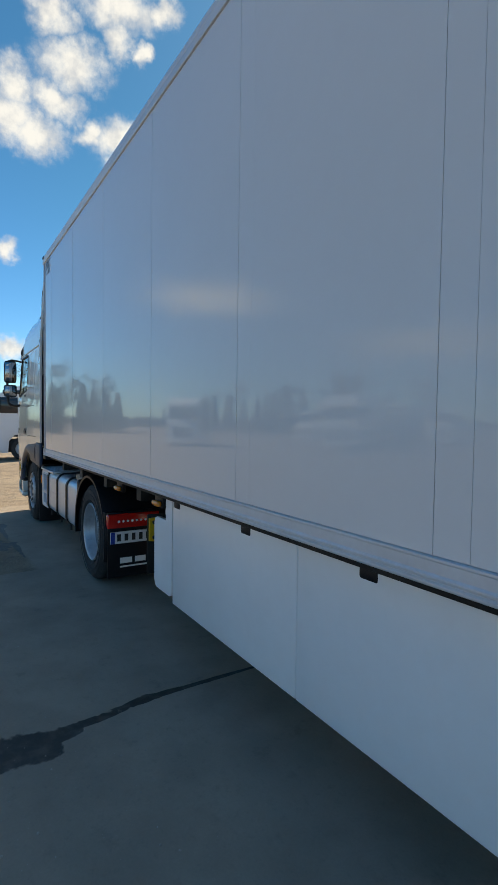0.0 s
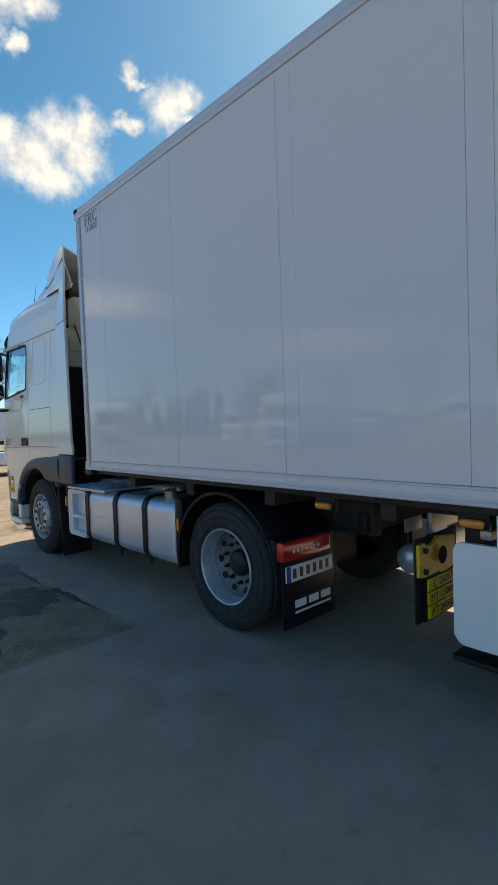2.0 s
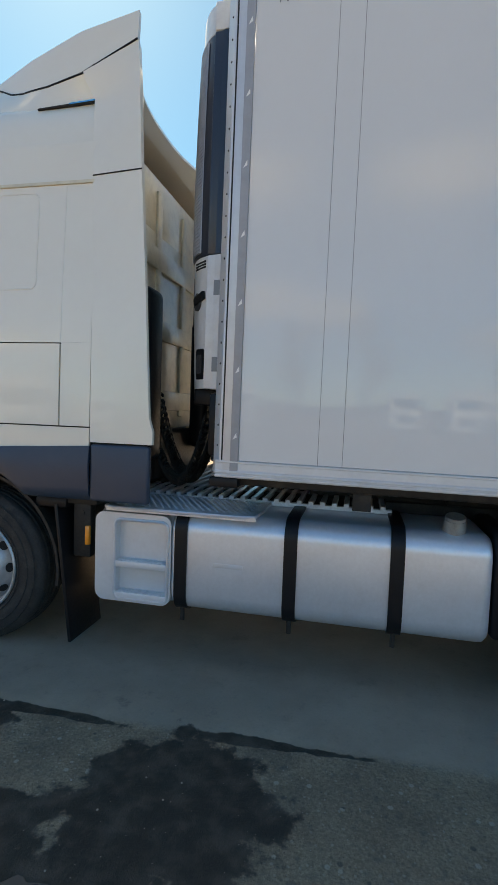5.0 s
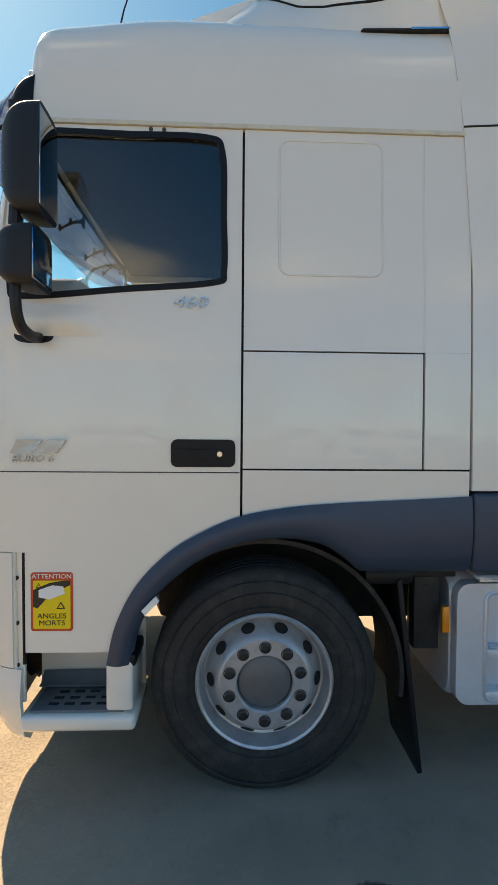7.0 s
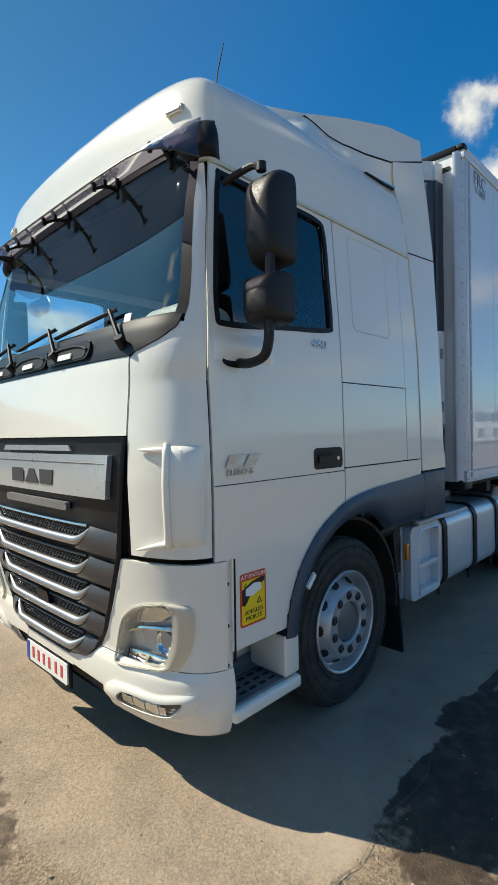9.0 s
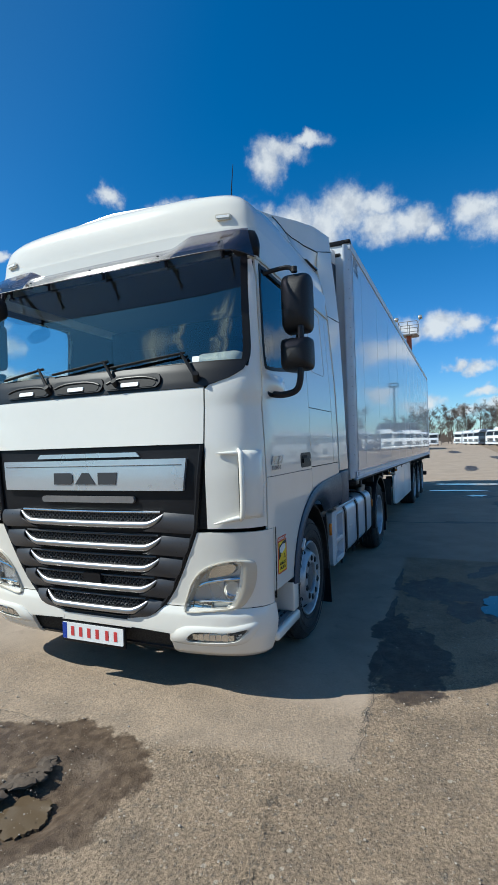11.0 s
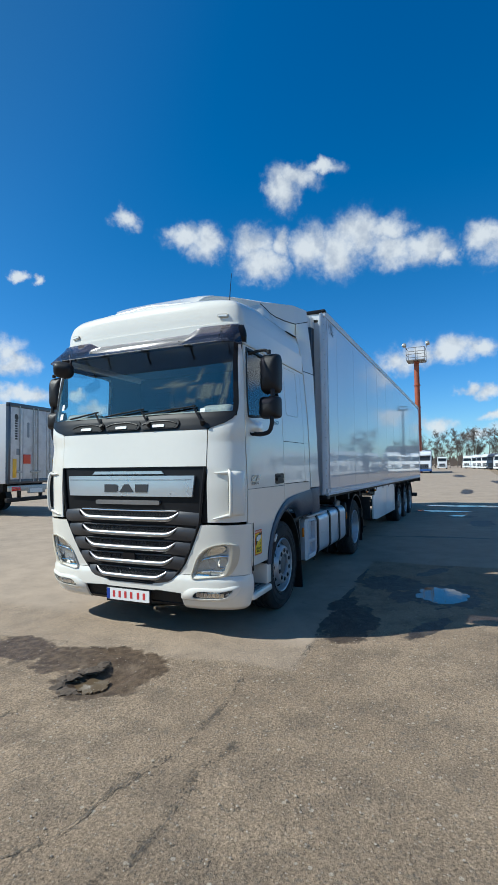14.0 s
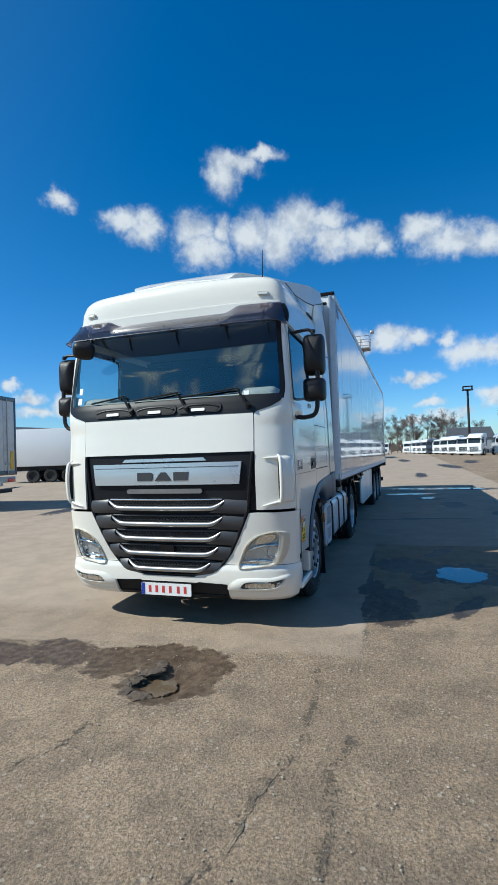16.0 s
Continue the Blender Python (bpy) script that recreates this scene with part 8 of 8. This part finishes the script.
for k, (x, y, h) in enumerate(((-26, -15, 215), (-16, -22, 235), (-34, -34, 250), (-30, -35, 250), (-26, -36.5, 250), (-20, -38, 252), (-12, -40, 255), (-8, -41, 255), (6, -42, 262), (11, -42, 262), (16, -43, 265), (26, -42, 268))):
    copy_thing((white_a, white_t, white_b)[k % 3], place(x, y, h))

# the neighbouring box trailer, seen from behind
nt = thing("box_trailer", "white box trailer with weathered grey rear doors, parked alone", "trailer", at=pose(8.04, 12.87, 0, 0, 0, 6.6))
part("body", box((-1.27, 0.04, 1.15), (1.27, 13.4, 3.95), 0.02), M_TRAILER, nt)
for x0, x1 in ((-1.20, -0.62), (-0.60, -0.02), (0.02, 0.60), (0.62, 1.20)):
    part("door_leaf", box((x0, -0.02, 1.30), (x1, 0.05, 3.84), 0.01), M_CURTAIN, nt, "grey weathered door panel")
part("rear_frame", [box((-1.30, -0.03, 3.84), (1.30, 0.1, 3.99), 0.01), box((-1.30, -0.03, 1.14), (1.30, 0.1, 1.30), 0.01), box((-1.30, -0.03, 1.14), (-1.20, 0.1, 3.95), 0.01), box((1.20, -0.03, 1.14), (1.30, 0.1, 3.95), 0.01)], M_DARKPAINT, nt, "dark rear frame")
for x in (-0.78, -0.12, 0.12, 0.78):
    part("lock_rod", [cyl((x, -0.05, 1.2), (x, -0.05, 3.9), 0.02, 8), box((x - 0.15, -0.06, 1.52), (x + 0.15, -0.03, 1.60), 0.01)], M_STEEL, nt)
for x in (-1.10, 0.95):
    part("hazard_board", box((x, -0.04, 1.36), (x + 0.17, -0.02, 2.02), 0.005), M_YELLOW, nt, "yellow marker board")
part("warning_panel", box((-0.60, -0.045, 1.85), (-0.25, -0.022, 2.18), 0.005), M_STICKRED, nt, "orange-red panel")
part("door_mark", [box((-1.0, -0.024, 2.70 + 0.09 * k), (-0.88, -0.020, 2.76 + 0.09 * k)) for k in range(8)] + [prism(spline([(-1.02, 3.46), (-0.92, 3.40), (-0.84, 3.45), (-0.88, 3.58), (-0.98, 3.60)], 4, True), lambda a, b, e: (a, -0.022 - e, b), 0, 0.002)], M_STICKBLK, nt, "dark plain marks")
part("ident_plate", box((-0.92, -0.03, 2.16), (-0.72, -0.021, 2.38)), M_PRINT, nt)
part("ident_plate", prism(rrect(-0.42, 2.80, -0.30, 3.35, 0.05), lambda a, b, e: (a, -0.022 - e, b), 0, 0.003), M_PRINT, nt)
part("lamp_bar", [box((-1.2, -0.05, 0.88), (1.2, 0.12, 1.08), 0.02), box((-0.4, -0.06, 0.78), (0.5, -0.02, 0.98), 0.01)], M_STEEL, nt)
part("rear_lamp", [box((-1.15, -0.07, 0.90), (-0.75, -0.03, 1.04), 0.02), box((0.75, -0.07, 0.90), (1.15, -0.03, 1.04), 0.02)], M_RED, nt)
part("plate_panel", box((-0.3, -0.065, 0.80), (0.35, -0.058, 0.95)), M_PLATE, nt, "pale panel with marks turned to bars")
part("underrun", [box((-1.2, 0.1, 0.5), (1.2, 0.22, 0.64), 0.02), box((-0.6, 0.15, 0.55), (-0.5, 0.25, 1.2)), box((0.5, 0.15, 0.55), (0.6, 0.25, 1.2)), box((-1.0, 0.5, 0.85), (1.0, 13, 1.15))], M_CHASSIS, nt)
for y in (2.6, 3.9, 5.2):
    for s in (1, -1):
        part("wheel", lathe([(0.001, 0.1 * s), (0.28, 0.08 * s), (0.31, 0.01 * s), (0.46, 0.0), (0.50, 0.04 * s), (0.50, 0.34 * s)], (-s * 1.20, y, 0.5), 28, "x"), M_RUBBER, nt)

# white estate car
car = thing("estate_car", "white estate car parked with its tail to the yard", "car", at=pose(-1.62, 13.3, 0, 0, 0, -3))
sec = [(0.0, 0.42, 0.62, 0.86), (0.06, 0.35, 0.80, 0.90), (0.30, 0.32, 0.98, 0.91), (1.2, 0.30, 0.98, 0.92), (3.2, 0.30, 0.96, 0.92), (4.3, 0.32, 0.86, 0.90), (4.72, 0.38, 0.70, 0.80), (4.80, 0.45, 0.62, 0.70)]
P = []
for y, z0, z1, w in sec:
    P.append([(w * math.copysign(abs(math.cos(a)) ** 0.35, math.cos(a)), y, (z0 + z1) / 2 + (z1 - z0) / 2 * math.copysign(abs(math.sin(a)) ** 0.5, math.sin(a))) for a in np.linspace(0, math.tau, 41)])
part("body", [grid(np.array(P)), (P[0][:-1], [tuple(range(40))]), (P[-1][:-1], [tuple(range(40))])], M_CARWHITE, car)
sec = [(0.10, 0.93, 0.95, 0.74), (0.22, 0.93, 1.22, 0.70), (0.50, 0.93, 1.44, 0.66), (1.3, 0.93, 1.49, 0.66), (2.3, 0.93, 1.47, 0.66), (2.9, 0.93, 1.30, 0.68), (3.6, 0.93, 0.97, 0.74)]
P = [[(w * (1.08 - 0.1 * (z - 0.93)) * v if abs(v) < 1 else v * w * (1.15 if z < 1 else 1.0), y, z) for v, z in ((-1, z0), (-1, z0 + (z1 - z0) * 0.8), (-0.85, z1), (0.85, z1), (1, z0 + (z1 - z0) * 0.8), (1, z0))] for y, z0, z1, w in sec]
part("cabin", grid(np.array(P)), M_CARWHITE, car)
part("rear_window", ([(-0.62, 0.10, 1.0), (0.62, 0.10, 1.0), (0.55, 0.36, 1.36), (-0.55, 0.36, 1.36)], [(0, 1, 2, 3)]), M_WINDARK, car)
for s in (1, -1):
    part("side_window", ([(s * 0.80, 0.5, 1.0), (s * 0.80, 2.9, 1.0), (s * 0.72, 2.4, 1.38), (s * 0.72, 0.6, 1.38)], [(0, 1, 2, 3)]), M_WINDARK, car)
    part("rear_lamp", box((s * 0.55, -0.012, 0.74), (s * 0.88, 0.10, 0.88), 0.03, 2), M_RED, car)
    for y in (0.95, 3.75):
        part("wheel", lathe([(0.001, 0.03 * s), (0.2, 0.02 * s), (0.22, 0.0), (0.31, 0.0), (0.33, 0.03 * s), (0.33, 0.2 * s)], (-s * 0.92, y, 0.33), 26, "x"), M_RUBBER, car)
part("bumper", box((-0.86, -0.06, 0.34), (0.86, 0.2, 0.52), 0.05, 3), M_CARWHITE, car)
part("bumper_insert", box((-0.7, -0.066, 0.28), (0.7, 0.0, 0.36), 0.02), M_BLACK, car)
cp = part("plate", box((-0.26, -0.03, 0.66), (0.26, -0.012, 0.77), 0.004), M_PLATE, car)
part("plate_bar", [box((-0.2 + 0.07 * k, -0.033, 0.68), (-0.155 + 0.07 * k, -0.029, 0.75)) for k in range(6)], M_PLATEBLK, cp)

# orange lattice-headed lighting mast, and a thin dark one
mast = thing("lighting_mast", "orange steel lighting mast with a railed platform", "mast", at=pose(84.4, 6.74, 0))
part("pole", cyl((0, 0, 0), (0, 0, 19.3), 0.52, 16, 0.42), M_ORANGEPOLE, mast)
part("pole_joint", [cyl((0, 0, z), (0, 0, z + 0.16), 0.57, 16) for z in (3.6, 7.4, 11.2, 15.0)], M_ORANGEPOLE, mast)
part("platform", [box((-1.5, -1.5, 19.2), (1.5, 1.5, 19.35))], M_MASTSTEEL, mast)
part("railing", [tube([(sx_ * 1.5, sy_ * 1.5, 19.3), (sx_ * 1.5, sy_ * 1.5, 21.4)], 0.05, 6) for sx_ in (1, -1) for sy_ in (1, 0, -1)] + [tube([(-1.5, -1.5, z), (1.5, -1.5, z), (1.5, 1.5, z), (-1.5, 1.5, z)], 0.05, 6, True) for z in (20.3, 21.4)], M_MASTSTEEL, mast)
for y in (-1.6, 1.6):
    part("floodlight", [moved(box((-0.3, -0.3, -0.25), (0.3, 0.3, 0.25), 0.05), Matrix.Translation((-0.2, y * 1.2, 22.2)) @ pose(0, 0, 0, 20 if y > 0 else -20, 30, 0)), tube([(0, y, 21.4), (-0.1, y * 1.15, 22.1)], 0.05, 6)], M_STEEL, mast)
mast2 = thing("slim_mast", "thin dark lighting mast behind the parked trucks", "mast", at=pose(128.2, -14.75, 0))
part("pole", [cyl((0, 0, 0), (0, 0, 15.5), 0.32, 8, 0.25)], M_CHASSIS, mast2)
part("head", [box((-1.2, -1.2, 15.4), (1.2, 1.2, 15.6)), box((-1.1, -1.1, 16.3), (1.1, 1.1, 16.4))] + [box((a, b, 15.5), (a + 0.15, b + 0.15, 16.4)) for a in (-1.1, 0.95) for b in (-1.1, 0.95)], M_CHASSIS, mast2)


# trees
def bare_tree(name, label, seed, tall):
    r_ = random.Random(seed)
    e = thing(name, label, "tree", "bare trees")
    wood, twig, fans = [], [], []

    def grow(p, way, length, rad, depth):
        pts, q, w = [p], p, way
        for _ in range(4):
            w = (w + Vector((r_.uniform(-1, 1), r_.uniform(-1, 1), r_.uniform(-0.3, 0.6))) * 0.16).normalized()
            q = q + w * (length / 4)
            pts.append(q)
        (wood if depth < 2 else twig).append(tube(pts, [rad * (1 - 0.14 * i) for i in range(5)], 6 if depth < 2 else 3))
        if depth >= 2:
            for _ in range(2):
                b = pts[r_.randint(1, 4)]
                o = (w * 0.6 + Vector((r_.uniform(-1, 1), r_.uniform(-1, 1), r_.uniform(-0.5, 0.7)))).normalized() * tall * r_.uniform(0.03, 0.075)
                side = Vector((r_.uniform(-1, 1), r_.uniform(-1, 1), r_.uniform(-1, 1))).normalized() * r_.uniform(0.012, 0.026)
                fans.append(([b - side, b + side, b + o], [(0, 1, 2)]))
        if depth >= 4:
            return
        for k in range(r_.randint(4, 6) if depth else 9):
            t = r_.uniform(0.3, 1.0) if depth else r_.uniform(0.28, 1.0)
            b = pts[min(int(t * 4), 3)].lerp(pts[min(int(t * 4) + 1, 4)], t * 4 % 1)
            out = Vector((r_.uniform(-1, 1), r_.uniform(-1, 1), r_.uniform(0.1, 0.9))).normalized()
            grow(b, (w * 0.45 + out * 0.75).normalized(), length * r_.uniform(0.38, 0.58), rad * 0.5 * (1 - 0.4 * t), depth + 1)

    grow(Vector((0, 0, -0.1)), Vector((0, 0, 1)), tall * 0.62, tall * 0.013, 0)
    part("trunk", wood, M_BARK, e)
    part("crown", twig + fans, M_TWIG, e, "bare twigs", 0)
    return e


def conifer(name, label, seed, tall):
    r_ = random.Random(seed)
    e = thing(name, label, "tree", "conifers")
    part("trunk", cyl((0, 0, -0.1), (0, 0, tall), 0.16, 8, 0.03), M_BARK, e)
    v, f = [], []
    for i in range(1500):
        t = r_.random() ** 0.8
        z = 0.4 + t * (tall - 0.4)
        rr = (1 - t) * tall * 0.20 * r_.uniform(0.5, 1.1) + 0.1
        a = r_.uniform(0, math.tau)
        c = Vector((rr * math.cos(a), rr * math.sin(a), z - rr * 0.25))
        s_ = r_.uniform(0.2, 0.5)
        k = len(v)
        o = Vector((math.cos(a), math.sin(a), -0.35)) * s_
        t2 = Vector((-math.sin(a), math.cos(a), r_.uniform(-0.3, 0.3))) * s_ * 0.5
        v += [c - t2, c + t2, c + o, c - o * 0.5 + Vector((0, 0, s_ * 0.5))]
        f += [(k, k + 1, k + 2), (k, k + 3, k + 1)]
    part("crown", (v, f), M_CONIFER, e, "dense dark green needles", 0)
    return e


t1 = bare_tree("bare_tree", "leafless birch with a fine twig crown", 3, 13)
t2 = bare_tree("bare_tree", "leafless broad tree with spreading limbs", 8, 11)
c1 = conifer("conifer", "dark green conifer in a hedge line", 4, 7.5)
rng = random.Random(21)
spots = [(t1, 176, 18), (t2, 184, 11), (t1, 190, 15), (t2, 168, 24), (t2, 182, -2), (t1, 178, -12), (t2, 170, -22), (t1, 165, -32), (t2, 150, -28), (t1, 140, -32), (t1, 196, 4), (t2, 200, 10)]
spots += [(rng.choice((t1, t2)), -110 + 13 * k + rng.uniform(-4, 4), -66 + rng.uniform(-8, 8)) for k in range(14)]
spots += [(c1, -110 + 4.2 * k + rng.uniform(-1, 1), -58 + rng.uniform(-3, 3)) for k in range(17)]
spots += [(rng.choice((c1, c1, t2)), -72 - 2.6 * k + rng.uniform(-2, 2), -9 - 2.2 * k + rng.uniform(-2, 2)) for k in range(12)]
spots += [(c1, -60.5, 13.9), (c1, -60.2, 15.1), (t2, -66, 13.5), (t1, -70, 17.5), (t2, -72, 16), (t1, -64, 17), (t2, -74, 12), (t1, -78, 20)]
spots += [(rng.choice((t1, t2)), 158 + rng.uniform(0, 40), -16 + 2.6 * k + rng.uniform(-1, 1)) for k in range(9)]
used = set()
for tr, x, y in spots:
    m = pose(x, y, 0, 0, 0, rng.uniform(0, 360)) @ Matrix.Diagonal((1, 1, 1, 1))
    if tr not in used:
        used.add(tr)
        tr.matrix_basis = m
    else:
        c = copy_thing(tr, m)
        k = rng.uniform(0.9, 1.4)
        c.scale = (k, k, k)

# far woods all round the yard
wv, wf = [], []
for i in range(9000):
    a = rng.uniform(0, math.tau)
    d = rng.uniform(215, 300)
    hgt_ = (3.5 + 4.5 * (0.5 + 0.5 * noise.noise((math.cos(a) * 9, math.sin(a) * 9, 0)))) * rng.uniform(0.5, 1.1)
    x, y = d * math.cos(a), d * math.sin(a)
    w = rng.uniform(0.25, 1.2)
    tx, ty = -math.sin(a), math.cos(a)
    k = len(wv)
    l = rng.uniform(-1.2, 1.2)
    b = rng.uniform(0, hgt_ * 0.6)
    wv += [(x - tx * w, y - ty * w, b), (x + tx * w, y + ty * w, b), (x + tx * l, y + ty * l, hgt_)]
    wf.append((k, k + 1, k + 2))
wme = bpy.data.meshes.new("far_woods")
wme.from_pydata(wv, [], wf)
wme.materials.append(M_TWIG)
tagged(new("far_woods", wme), "distant leafless woods round the yard", "woods", kind="stuff")


# halls
def hall(name, label, at, length, depth, tall, doors, roof_pitch=0.0):
    e = thing(name, label, "building", at=at)
    part("wall", box((0, 0, 0), (length, depth, tall), 0.0), M_BRICKWALL, e)
    part("roof", [box((-0.3, -0.3, tall - 1.5), (length + 0.3, depth + 0.3, tall), 0.05)] if not roof_pitch else [([(-.4, -.4, tall), (length + .4, -.4, tall), (length + .4, depth + .4, tall), (-.4, depth + .4, tall), (-.4, depth / 2, tall + roof_pitch), (length + .4, depth / 2, tall + roof_pitch)], [(0, 1, 5, 4), (2, 3, 4, 5), (0, 4, 3), (1, 2, 5), (0, 3, 2, 1)])], M_ROOFDARK if roof_pitch else M_BRICKWALL, e, "", 0)
    if not roof_pitch:
        part("cornice", box((-0.32, -0.34, tall - 1.62), (length + 0.32, -0.28, tall - 1.5)), M_ROOFDARK, e)
    for x, w, h, dark in doors:
        d = part("door" if h > 3 else "window", box((x, -0.05, 0.0 if h > 3 else 1.4), (x + w, 0.0, h), 0.02), M_WINDARK if dark else M_GREYP, e)
        part("frame", [box((x - 0.08, -0.08, 0.0 if h > 3 else 1.32), (x, 0, h + 0.08)), box((x + w, -0.08, 0.0 if h > 3 else 1.32), (x + w + 0.08, 0, h + 0.08)), box((x, -0.08, h), (x + w, 0, h + 0.08))], M_STEEL, d)
    return e


hall("service_hall", "grey flat-roofed service hall with dark doors", pose(-34, 44, 0, 0, 0, 2), 44, 14, 7.0, [(3, 4, 4.6, True), (10, 4, 4.6, False), (17, 1.6, 3.0, True), (21, 4, 4.6, False), (28, 3.2, 4.8, True), (33.5, 4.5, 4.6, False), (39.5, 3, 4.8, True)])
hall("far_hall", "long low hall with a dark roof", pose(52, 62, 0, 0, 0, -12), 46, 16, 6.2, [(4, 4, 4.2, True), (14, 4, 4.2, False), (26, 4, 4.2, True)], 1.6)
hall("house", "small house with a dark pitched roof behind the trucks", pose(172.3, -24.0, 0, 0, 0, 96.6), 12, 10, 4.2, [(2, 1.4, 2.6, True), (6, 1.4, 2.6, True), (9, 1.4, 2.6, True)], 3.4)
hall("low_shed", "low grey shed behind the yard", pose(195.9, 14.2, 0, 0, 0, 100.6), 26, 9, 4.6, [(3, 2, 2.6, True), (9, 2, 2.6, True), (16, 2, 2.6, True)], 1.6)
